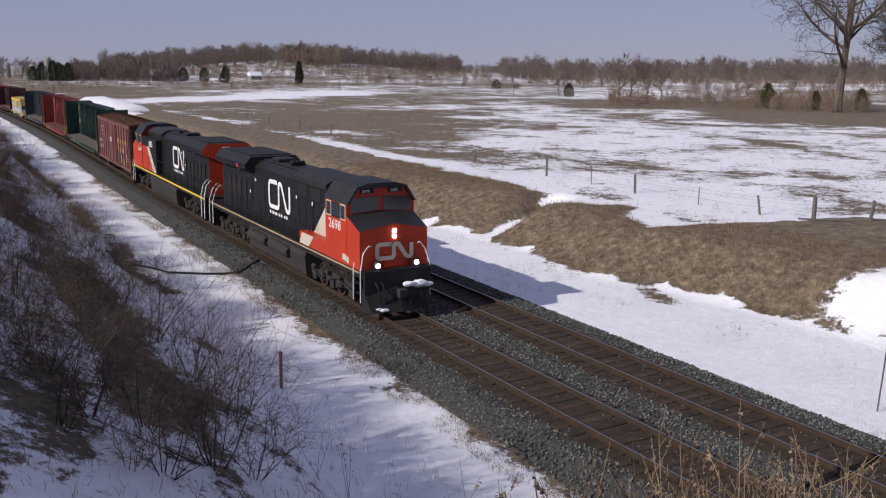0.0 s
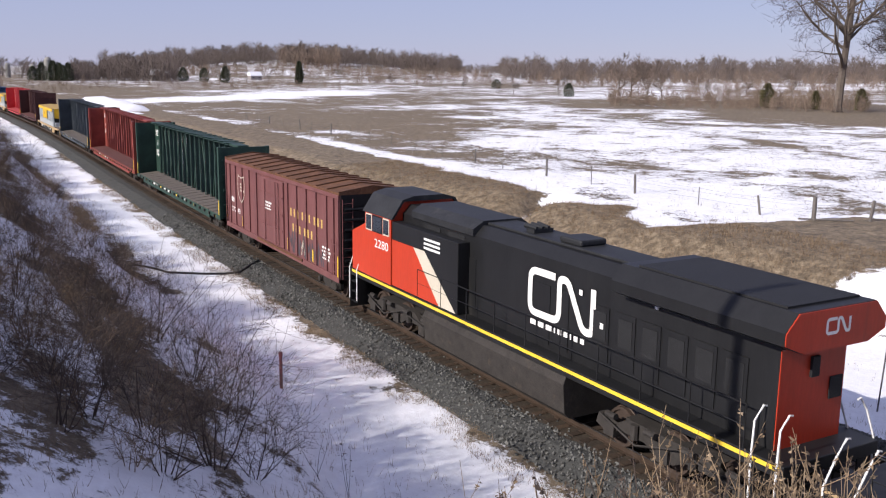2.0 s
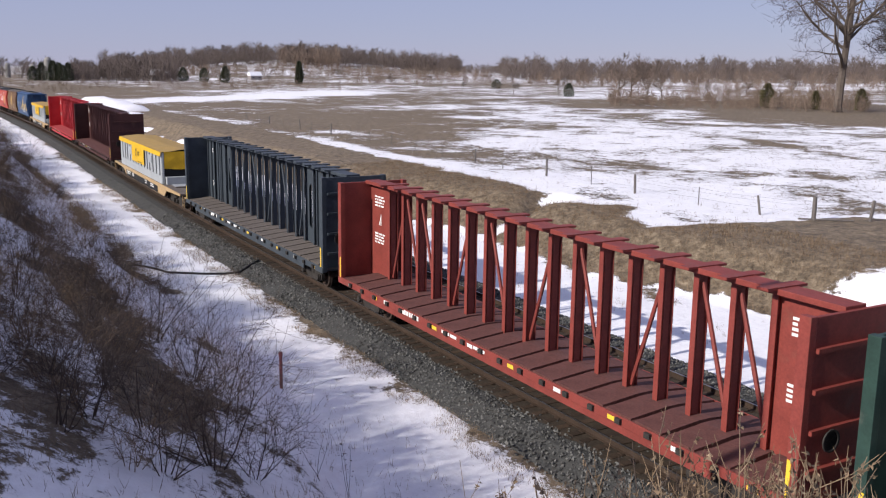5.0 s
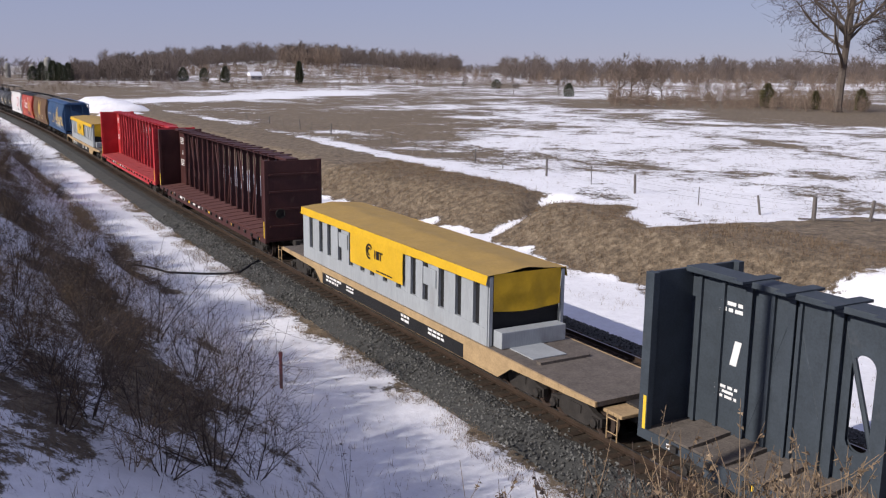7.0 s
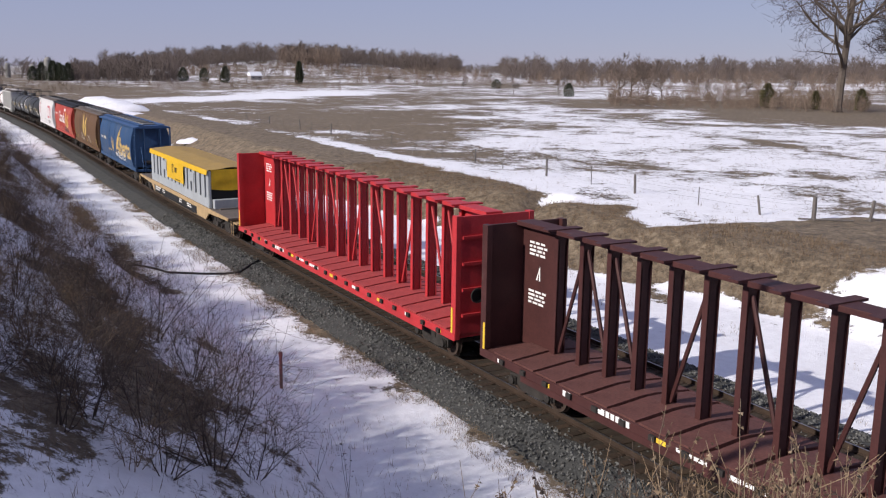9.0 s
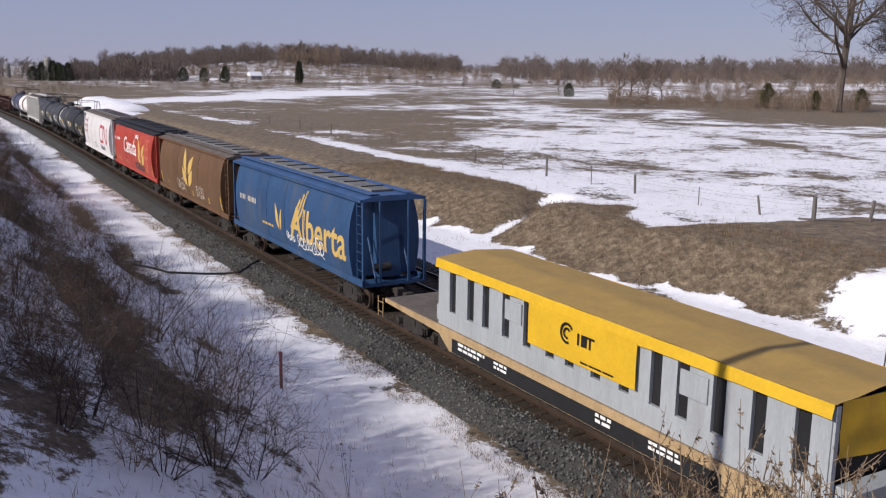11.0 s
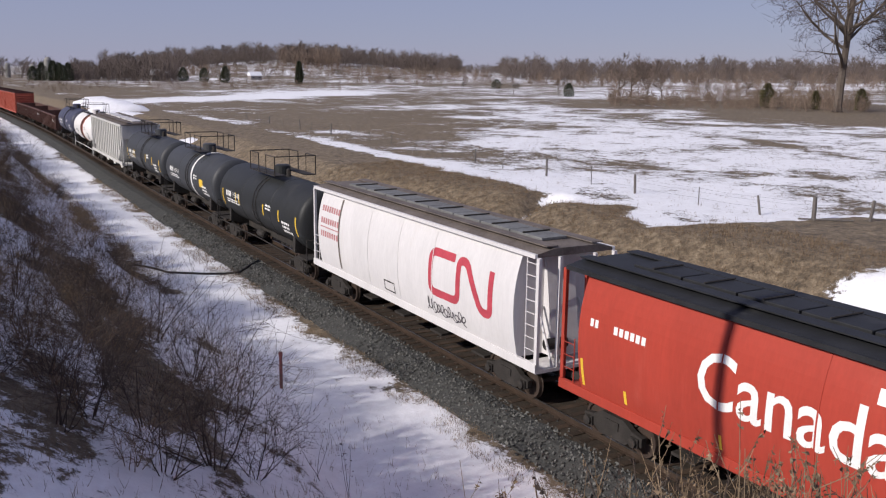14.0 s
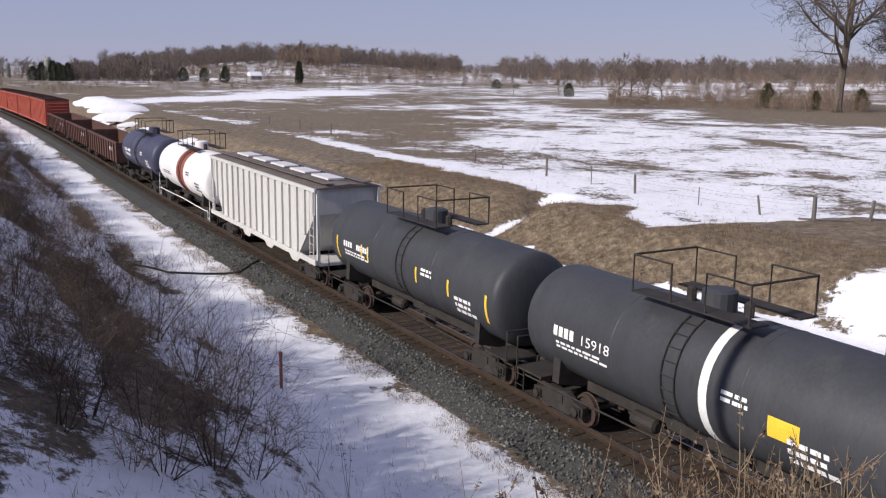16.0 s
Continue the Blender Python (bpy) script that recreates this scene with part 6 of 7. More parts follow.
# ---- gondolas and container cars at the tail ----
def gondola(s0, label):
    e = rail_car(s0, label, "gondola", "gondola", "gondolas")
    h, w = 8.2, 1.45
    part("floor", block(-h, h, -w, w, 1.0, 1.1), M["gondola"], e)
    for sg in (-1, 1):
        y0, y1 = sorted((sg * w, sg * (w - 0.06)))
        part("side_wall", block(-h, h, y0, y1, 1.1, 2.75), M["gondola"], e)
        y0, y1 = sorted((sg * w, sg * (w + 0.1)))
        for k in range(13):
            x = -h + 0.1 + k * (2 * h - 0.2) / 12
            part("side_post", block(x - 0.06, x + 0.06, y0, y1, 1.0, 2.65), M["gondola"], e)
        part("top_rail", block(-h, h, min(sg * (w - 0.08), sg * (w + 0.11)), max(sg * (w - 0.08), sg * (w + 0.11)), 2.65, 2.8), M["gondola"], e)
    for d in (-1, 1):
        part("end_wall", block(min(d * h, d * (h - 0.08)), max(d * h, d * (h - 0.08)), -w, w, 1.0, 2.75), M["gondola"], e)
        coupler(e, d * (h + 0.1), d)
        freight_truck(e, d * (h - 1.9))
    part("centre_sill", block(-h, h, -0.3, 0.3, 0.75, 1.0), M["under"], e)
    wrapped("car_number", bars(h - 4.0, 1.9, [0.2] * 5, 0.3, 0.12), M["white"], e, flat(w), "white marks shown as bars", cut=0)
    return e


M["hatchgrey"] = mat("grey_hatch_paint", (0.15, 0.15, 0.145), 0.65, vary=0.25, scale=1.5, fine=12, bump=0.08, dirt=(0.08, 0.07, 0.06), dirt_amount=0.5)
M["hopred2"] = mat("pale_outline", (0.70, 0.26, 0.17), 0.55, vary=0.15, scale=2, fine=15, bump=0.02)
M["bluegrey"] = mat("hopper_blue_roof", (0.04, 0.09, 0.2), 0.55, vary=0.25, scale=1.5, fine=12, bump=0.05, dirt=(0.10, 0.12, 0.15), dirt_amount=0.45)

# ---- the train, front to back ----
locomotive(-42.4, False, "black and orange-red diesel locomotive with lit headlights", "2698")
locomotive(-64.6, True, "black and orange-red diesel locomotive running cab last", "2280")
boxcar(-83.95, "weathered maroon boxcar with rust-stained roof and scrawls", "boxred", "boxroof")
centerbeam(-104.5, "empty dark green centerbeam lumber car", "cbgreen", "deckwood", False, 1)
centerbeam(-128.45, "empty faded red centerbeam lumber car", "cbred", "deckred", False, 2)
centerbeam(-152.85, "empty slate blue centerbeam lumber car with oval openings", "cbblue", "deckwood", True, 3)
loaded_flat(-177.3, 0.15)
centerbeam(-202.65, "empty dark maroon centerbeam lumber car", "cbmaroon", "deckred", False, 4)
centerbeam(-226.9, "empty bright red centerbeam lumber car", "cbbright", "deckbright", False, 5)
loaded_flat(-251.75, 1.45)
bulge_hopper(-273.8, "blue cylindrical covered hopper with gold lettering", "hopblue", "bluegrey", deco_blue)
bulge_hopper(-291.35, "brown cylindrical covered hopper with gold grain emblem", "hopbrown", "roofgrey", deco_brown)
bulge_hopper(-308.9, "red cylindrical covered hopper with white lettering", "hopred", "roofblack", deco_red)
bulge_hopper(-326.6, "white cylindrical covered hopper with crimson emblem", "hopwhite", "roofgrey", deco_white)
tank_car(-342.6, "black tank car with yellow reflector strips", "tankblack", 12.9, marks="yellow")
tank_car(-356.05, "slate grey tank car with a white band", "tankgrey", 12.0, band=("white", 0.95, 1.2), marks="band")
tank_car(-369.65, "slate grey tank car with yellow reflector strips", "tankgrey", 12.9, marks="both")
ribbed_hopper(-385.3)
tank_car(-401.0, "white tank car with a brown band", "tankwhite", 12.4, band=("brownband", -0.9, 0.9), marks="none")
tank_car(-415.0, "dark navy tank car", "navy", 12.0, marks="none")
for _s in (-431.4, -448.8, -466.2):
    gondola(_s, "dark brown steel gondola far down the train")
for _s in (-486.4, -506.1, -525.8, -545.5):
    boxcar(_s, "dull red boxcar far down the train", "contred", "gondola", 18.7, True, "red boxcars")
# ---- growing things ----
class Wood:
    """Gathers tapered limbs into one mesh."""

    def __init__(self):
        self.v, self.f = [], []

    def limb(self, pts, r0, r1, sides):
        start, n = len(self.v), len(pts)
        for i, p in enumerate(pts):
            d = (pts[min(i + 1, n - 1)] - pts[max(i - 1, 0)]).normalized()
            u = d.cross(Vector((0.3, 0.2, 1)) if abs(d.z) < 0.85 else Vector((1, 0.1, 0))).normalized()
            w = d.cross(u)
            r = r0 + (r1 - r0) * i / (n - 1)
            for k in range(sides):
                a = 2 * math.pi * k / sides
                self.v.append(p + r * (math.cos(a) * u + math.sin(a) * w))
        for i in range(n - 1):
            for k in range(sides):
                a, b = start + i * sides + k, start + i * sides + (k + 1) % sides
                self.f.append((a, b, b + sides, a + sides))

    def sliver(self, p, d, length, width):
        """A twig or blade as a thin three-sided spike."""
        i = len(self.v)
        u = d.cross(Vector((0.2, 0.4, 1))).normalized() * width
        w = d.cross(u).normalized() * width
        self.v += [p + u, p - 0.5 * u + 0.87 * w, p - 0.5 * u - 0.87 * w, p + d * length]
        self.f += [(i, i + 1, i + 3), (i + 1, i + 2, i + 3), (i + 2, i, i + 3)]

    def flake(self, p, rng, size):
        """A small leaf or seed head."""
        i = len(self.v)
        for _ in range(3):
            self.v.append(p + Vector((rng.uniform(-1, 1), rng.uniform(-1, 1), rng.uniform(-1, 1))) * size)
        self.f.append((i, i + 1, i + 2))

    def mesh(self, name, material):
        me = bpy.data.meshes.new(name)
        me.from_pydata(self.v, [], self.f)
        me.materials.append(material)
        return me


def wander(rng, p, d, length, steps, bend, lift):
    pts, p, d = [p.copy()], p.copy(), d.copy()
    for _ in range(steps):
        d = (d + Vector((rng.uniform(-bend, bend), rng.uniform(-bend, bend), rng.uniform(-bend, bend) + lift))).normalized()
        p = p + d * (length / steps)
        pts.append(p.copy())
    return pts


def grow(wood, rng, p, d, length, r, level, kids, spread=0.8, lift=0.05, twig_r=0.012, bend=0.16, twigs=None, sway=None):
    sides = 7 if level >= 4 else 5 if level == 3 else 4 if level == 2 else 3
    pts = wander(rng, p, d, length, 5 if level >= 2 else 3, bend if sway is None else sway, lift)
    tip = max(twig_r * 0.5, r * (0.45 if level >= 3 else 0.3))
    target = twigs if (twigs is not None and level <= 1) else wood
    target.limb(pts, r, tip, sides)
    if level <= 0:
        return
    for k in range(kids[level]):
        t = rng.uniform(0.28, 1.0) if level < 4 else rng.uniform(0.3, 1.0)
        i = min(len(pts) - 2, int(t * (len(pts) - 1)))
        q = pts[i].lerp(pts[i + 1], t * (len(pts) - 1) - i)
        base = (pts[i + 1] - pts[i]).normalized()
        side = base.cross(Vector((rng.uniform(-1, 1), rng.uniform(-1, 1), rng.uniform(-1, 1)))).normalized()
        nd = (base * rng.uniform(0.5, 1.0) + side * spread * rng.uniform(0.7, 1.3)).normalized()
        grow(wood, rng, q, nd, length * rng.uniform(0.42, 0.68), max(twig_r, (r + (tip - r) * t) * rng.uniform(0.45, 0.62)), level - 1, kids, spread, lift, twig_r, bend, twigs)


def bare_tree(name, x, y, height, girth, seed, label, kids, levels=4, group="bare trees", lift=0.06, spread=0.85, trunk_share=0.62, fine=0.02, sway=0.13):
    rng = random.Random(seed)
    e = thing(name, label, "tree", group, pose(x, y, ground_height(x, y) - 0.1))
    wood, twigs = Wood(), Wood()
    grow(wood, rng, Vector((0, 0, 0)), Vector((rng.uniform(-0.03, 0.03), rng.uniform(-0.03, 0.03), 1)), height * trunk_share, girth, levels, kids, spread, lift, fine, 0.15, twigs, sway)
    for k in range(6):
        a = k * 1.05
        wood.limb([Vector((girth * 1.35 * math.cos(a), girth * 1.35 * math.sin(a), -0.15)), Vector((girth * 0.75 * math.cos(a), girth * 0.75 * math.sin(a), girth * 1.2)), Vector((0, 0, girth * 3))], girth * 0.3, girth * 0.2, 4)
    part("trunk", wood.mesh("trunk", M["bark"]), None, e, "grey trunk and limbs")
    part("crown", twigs.mesh("crown", M["twig"]), None, e, "bare twigs")
    return e


def shrub(x, y, height, seed, stems=7, lean=(0.25, 0.1), material="twig", kids=(0, 5, 8, 0), label="leafless dark shrub on the snowy bank"):
    rng = random.Random(seed)
    e = thing("shrub", label, "shrub", "bank shrubs", pose(x, y, ground_height(x, y) - 0.05))
    for k in range(stems):
        wood = Wood()
        a = rng.uniform(0, 6.28)
        d = Vector((math.cos(a) * rng.uniform(0.2, 0.95) + lean[0], math.sin(a) * rng.uniform(0.2, 0.95) + lean[1], 1)).normalized()
        grow(wood, rng, Vector((0.15 * math.cos(a), 0.15 * math.sin(a), 0)), d, height * rng.uniform(0.55, 0.95), 0.007 + 0.0038 * height * rng.uniform(0.6, 1.2), 2, kids, 0.75, 0.035, 0.0042, 0.2)
        part("stem", wood.mesh("stem", M[material]), None, e)
    return e


# shrubs on the near bank
SHRUBS = [(-17.7, -14.2, 2.5, 7), (-18.9, -13.5, 2.2, 6), (-18.0, -11.2, 3.4, 8), (-18.2, -10.3, 2.0, 7), (-27.5, -10.2, 3.0, 7), (-16.8, -12.5, 2.2, 7), (-19.1, -12.4, 2.4, 6), (-23.5, -14.0, 2.2, 7), (-27.7, -13.9, 2.4, 8), (-30.3, -11.8, 2.3, 8), (-36.5, -12.4, 2.4, 8), (-48.9, -11.9, 2.8, 9), (-27.4, -12.1, 2.0, 8), (-24.3, -10.0, 2.4, 6), (-21.4, -12.7, 2.2, 7), (-21.1, -14.0, 2.2, 7), (-44.6, -8.0, 1.2, 5), (-37.0, -8.6, 1.6, 5)]
for _i, (_x, _y, _h, _n) in enumerate(SHRUBS):
    shrub(_x, _y, _h, 40 + _i, _n)
_rng = random.Random(77)
for _i in range(90):
    _s = -22 - 105 * _rng.random() ** 1.25
    _l = -8.2 - 7.0 * _rng.random() - 1.2 * smooth(-40, -20, _s)
    shrub(_s, yc(_s) + _l, _rng.uniform(0.9, 2.1), 200 + _i, _rng.randint(5, 8), material=_rng.choice(("twig", "twig", "brownweed")))
for _i in range(30):
    _s = -60 - 120 * _rng.random()
    _l = -9.0 - 6.0 * _rng.random()
    shrub(_s, yc(_s) + _l, _rng.uniform(1.8, 3.2), 300 + _i, 8, label="leafless brush along the bank")


for _i in range(10):
    _s, _l = -15.5 - 13 * _rng.random(), -11.0 - 4.6 * _rng.random()
    shrub(_s, yc(_s) + _l, _rng.uniform(0.9, 1.9), 400 + _i, _rng.randint(4, 7), material=_rng.choice(("twig", "brownweed")))


def blades(name, label, spots, material, category="grass", heads=0.0):
    """Dry grass or weeds: one mesh of many thin blades."""
    rng = random.Random(len(spots))
    wood = Wood()
    for x, y, h, w, n in spots:
        z = ground_height(x, y)
        if z > 100:
            continue
        for _ in range(n):
            d = Vector((rng.uniform(-0.5, 0.5), rng.uniform(-0.5, 0.5), 1)).normalized()
            p = Vector((x + rng.uniform(-0.16, 0.16), y + rng.uniform(-0.16, 0.16), z - 0.03))
            hh = h * rng.uniform(0.5, 1.15)
            wood.sliver(p, d, hh, w)
            if heads and rng.random() < heads:
                for _ in range(4):
                    wood.flake(p + d * hh * rng.uniform(0.75, 1.0), rng, 0.045)
    ob = new(name, wood.mesh(name, M[material]))
    return tagged(ob, label, category, kind="stuff")


def scatter(count, s_range, lat_range, h, w, n, seed, keep):
    rng = random.Random(seed)
    out = []
    while len(out) < count:
        s, l = rng.uniform(*s_range), rng.uniform(*lat_range)
        y = yc(s) + l
        if keep(s, l, rng):
            out.append((s, y, h * rng.uniform(0.6, 1.4), w, n))
    return out


blades("bank_grass", "matted dry brown grass on the cut bank", scatter(11000, (-72, -12), (11, 23), 0.26, 0.010, 3, 1, lambda s, l, r: snow_at(s, yc(s) + l) < 0.5), "brownweed")
blades("field_stubble", "pale dry stems standing through the field snow", scatter(5200, (-120, -15), (20, 75), 0.25, 0.011, 2, 2, lambda s, l, r: r.random() < 0.9 - 0.55 * min(1, max(0, snow_at(s, yc(s) + l)))), "straw")
blades("verge_grass", "flattened straw-coloured grass beside the ballast", scatter(5200, (-85, -8), (-3.9, -2.75), 0.13, 0.008, 4, 3, lambda s, l, r: rough_at(s, l, 0.6, 4.0) > -0.12), "straw")
blades("slope_grass", "brown dead grass clumps on the snowy bank", scatter(7500, (-120, -14), (-17, -6.0), 0.28, 0.008, 4, 4, lambda s, l, r: snow_at(s, yc(s) + l) < 0.55), "brownweed")
blades("slope_straw", "pale dead grass standing through the bank snow", scatter(7000, (-90, -12), (-17, -5.0), 0.34, 0.006, 3, 14, lambda s, l, r: r.random() < 0.75 - 0.6 * min(1, max(0, snow_at(s, yc(s) + l)))), "straw")
blades("ditch_stems", "sparse dry stems in the ditch snow", scatter(420, (-60, -10), (7.2, 13.0), 0.3, 0.006, 3, 6, lambda s, l, r: rough_at(s, l, 0.25, 9.0) > 0.05), "straw")


# tall weeds beside the camera
def tall_weeds():
    rng = random.Random(12)
    for k in range(290):
        a = radians(rng.uniform(36, 62))
        r = rng.uniform(5.0, 7.4)
        x, y = EYE[0] - r * math.cos(a), EYE[1] + r * math.sin(a)
        z = ground_height(x, y)
        reach = EYE[2] - r * rng.uniform(0.405, 0.50) - z - (0.35 if a < radians(44) else 0)
        if reach < 0.3:
            continue
        wood = Wood()
        pts = wander(rng, Vector((0, 0, 0)), Vector((rng.uniform(-0.1, 0.1), rng.uniform(-0.1, 0.1), 1)), reach, 6, 0.07, 0.02)
        wood.limb(pts, 0.007, 0.003, 4)
        for j in range(9):
            i = rng.randint(2, 5)
            d = Vector((rng.uniform(-1, 1), rng.uniform(-1, 1), rng.uniform(0.4, 1.4))).normalized()
            q = pts[i].lerp(pts[i + 1] if i < 6 else pts[i], rng.random())
            ln = rng.uniform(0.12, 0.4)
            wood.limb([q, q + d * ln * 0.6, q + d * ln + Vector((0, 0, 0.05))], 0.004, 0.002, 3)
            for _ in range(6):
                wood.flake(q + d * ln * rng.uniform(0.5, 1.0), rng, 0.026)
        ob = new("tall_weed", wood.mesh("tall_weed", M[rng.choice(("twig", "brownweed", "brownweed", "straw"))]))
        ob.matrix_basis = pose(x, y, z - 0.03)
        tagged(ob, "tall dry brown weed with withered seed heads", "weed", "tall weeds")


tall_weeds()


def sprig(x, y, height, seed):
    """A thin leaning stalk with a few withered leaves."""
    rng = random.Random(seed)
    wood = Wood()
    for k in range(3):
        d = Vector((rng.uniform(-0.3, 0.3), rng.uniform(-0.3, 0.3), 1)).normalized()
        pts = wander(rng, Vector((0.1 * k, 0, 0)), d, height * rng.uniform(0.7, 1.0), 6, 0.12, 0.0)
        wood.limb(pts, 0.007, 0.003, 4)
        for _ in range(16):
            wood.flake(pts[rng.randint(3, 6)] + Vector((rng.uniform(-0.08, 0.08), rng.uniform(-0.08, 0.08), rng.uniform(-0.1, 0.1))), rng, 0.03)
    ob = new("weed_stalk", wood.mesh("weed_stalk", M["twig"]))
    ob.matrix_basis = pose(x, y, ground_height(x, y) - 0.03)
    tagged(ob, "thin dark stalks with withered leaves in snow", "weed", "weed stalks")


for _i, (_x, _y, _h) in enumerate(((-19.5, -8.4, 1.7), (-18.6, -8.0, 2.0), (-20.8, -9.0, 1.3), (-16.5, -6.5, 0.9), (-15.4, -5.6, 0.8))):
    sprig(_x, _y, _h, 500 + _i)

# beside the camera: a utility pole and bare trees on top of the bank; their shadows fall on the cars and the snow
def utility_pole(x, y, h):
    e = thing("utility_pole", "brown wooden utility pole on top of the bank", "utility pole", m=pose(x, y, ground_height(x, y)))
    part("pole", lathe([(-0.5, 0.17), (h * 0.5, 0.155), (h, 0.13), (h + 0.03, 0.05)], 12, None, "z"), M["post"], e)
    part("crossarm", block(-0.06, 0.06, -1.2, 1.2, h - 0.7, h - 0.56), M["post"], e)
    for yy in (-1.05, -0.45, 0.45, 1.05):
        part("insulator", lathe([(h - 0.56, 0.03), (h - 0.5, 0.06), (h - 0.42, 0.05), (h - 0.4, 0.02)], 8, None, "z"), M["steel"], e, at=pose(0, yy, 0))


utility_pole(-12.7, -20.0, 11.5)
for _i, (_x, _y, _h, _g) in enumerate(((-18.5, -27.5, 7.2, 0.10), (-23.0, -29.0, 7.6, 0.12), (-28.5, -27.0, 7.0, 0.09), (-35.0, -28.5, 7.5, 0.11), (-43.0, -27.5, 7.5, 0.1), (-53.0, -28.0, 8.0, 0.12), (-65.0, -27.0, 8.0, 0.1))):
    bare_tree("bank_tree", _x, _y, _h, _g, 60 + _i, "slender bare tree on top of the bank", (0, 4, 5, 8, 0), 3, "bank trees", fine=0.014)

# trees in the field
bare_tree("field_tree", -121.8, 144.9, 34, 0.85, 5, "large bare spreading tree at the field's edge", (0, 5, 6, 6, 17), 4, "field trees", fine=0.03, lift=0.035, spread=1.0, trunk_share=0.8, sway=0.035)
bare_tree("field_tree", -112.0, 158.0, 30, 0.55, 8, "bare tall tree at the field's edge", (0, 6, 6, 7, 11), 4, "field trees", fine=0.035)
_rng = random.Random(31)
for _i, (_a, _r, _h) in enumerate(((40.8, 232, 11), (41.5, 238, 12.5), (42.4, 228, 10), (43.3, 240, 9), (46.0, 250, 6), (24.0, 452, 9), (27.2, 430, 6.5), (34.5, 330, 7), (37.2, 300, 8), (37.8, 360, 8), (29.5, 480, 7), (33.0, 500, 8), (38.7, 420, 9), (48.0, 330, 8), (50.5, 300, 9), (45.0, 380, 8), (19.8, 470, 10), (17.0, 520, 9), (52.5, 260, 8), (31.5, 380, 5), (35.6, 410, 7))):
    _x, _y = -_r * math.cos(radians(_a)), EYE[1] + _r * math.sin(radians(_a))
    bare_tree("small_tree", _x, _y, _h, 0.018 * _h, 90 + _i, "small bare tree in the winter field", (0, 4, 5, 7, 0), 3, "small field trees", fine=0.03)


def conifer(x, y, height, width, seed, material, label, name="cedar_bush"):
    """An evergreen: a trunk with many drooping clumps, uneven in outline."""
    rng = random.Random(seed)
    e = thing(name, label, "tree", "evergreens", pose(x, y, ground_height(x, y)))
    wood, crown = Wood(), Wood()
    wood.limb([Vector((0, 0, -0.1)), Vector((0, 0, height * 0.9))], 0.02 * height, 0.02, 5)
    for k in range(1300):
        t = rng.random()
        a = rng.uniform(0, 6.28)
        full = math.sin(math.pi * (0.14 + 0.82 * t)) ** 0.7 * (1 - 0.45 * t) * (1 + 0.25 * math.sin(3 * a + seed) * math.sin(7 * t + seed))
        r = width / 2 * full * math.sqrt(rng.random())
        p = Vector((r * math.cos(a), r * math.sin(a), height * (0.02 + 0.9 * t)))
        d = Vector((math.cos(a), math.sin(a), rng.uniform(0.0, 1.3))).normalized()
        crown.sliver(p, d, height * rng.uniform(0.05, 0.1), height * 0.014)
    part("trunk", wood.mesh("trunk", M["bark"]), None, e)
    part("crown", crown.mesh("crown", M[material]), None, e, "dense needle clumps")


for _i, (_x, _y, _h, _w, _m) in enumerate(((-141, 147, 5.6, 4.2, "cedar"), (-112, 151, 5.0, 5.0, "cedar"), (-131, 150, 4.2, 2.6, "cedar"), (-126, 158, 4.8, 3.2, "cedar"), (-235, 166, 4.6, 4.2, "evergreen"), (-445, 160, 12, 4.5, "evergreen"), (-350, 215, 4.5, 6, "evergreen"), (-470, 130, 9, 6, "evergreen"), (-490, 125, 8, 7, "evergreen"), (-505, 118, 8, 7, "evergreen"), (-525, 51, 10, 7, "evergreen"), (-515, 55, 11, 7, "evergreen"), (-530, 60, 10, 8, "evergreen"), (-520, 63, 10, 7, "evergreen"), (-528, 47, 8, 7, "evergreen"), (-512, 59, 9, 7, "evergreen"))):
    conifer(_x, _y, _h, _w, 700 + _i, _m, "olive cedar bush in dry grass" if _m == "cedar" else "dark evergreen tree in the distance")


def thicket(name, label, places, material, seed, sliver_len=1.0):
    """Far brush and woods: many bare crowns in one mesh."""
    rng = random.Random(seed)
    wood = Wood()
    for x, y, h in places:
        z = ground_height(x, y)
        wood.limb([Vector((x, y, z - 0.3)), Vector((x + rng.uniform(-0.3, 0.3), y, z + h * 0.7))], 0.02 * h, 0.008 * h, 3)
        for k in range(60):
            t = rng.random()
            a = rng.uniform(0, 6.28)
            r = 0.33 * h * math.sqrt(rng.random()) * math.sin(min(3.0, 0.5 + 2.6 * t))
            p = Vector((x + r * math.cos(a), y + r * math.sin(a), z + h * (0.12 + 0.78 * t)))
            d = Vector((math.cos(a) * 0.6, math.sin(a) * 0.6, rng.uniform(0.4, 1.4))).normalized()
            wood.sliver(p, d, h * rng.uniform(0.12, 0.26) * sliver_len, h * 0.013)
    return tagged(new(name, wood.mesh(name, M[material])), label, "woods", kind="stuff")


def polar(a, r):
    return -r * math.cos(radians(a)), EYE[1] + r * math.sin(radians(a))


def far_places(count, a0, a1, r0, r1, h0, h1, seed):
    rng = random.Random(seed)
    out = []
    for _ in range(count):
        x, y = polar(rng.uniform(a0, a1), rng.uniform(r0, r1))
        uneven = 0.75 + 0.75 * noise.noise((x * 0.045, y * 0.045, seed)) + 0.35 * noise.noise((x * 0.16, y * 0.16, seed))
        out.append((x, y, rng.uniform(h0, h1) * (max(0.3, uneven) if h1 < 7 else 0.6 + 0.4 * max(0.3, uneven + 0.25))))
    return out


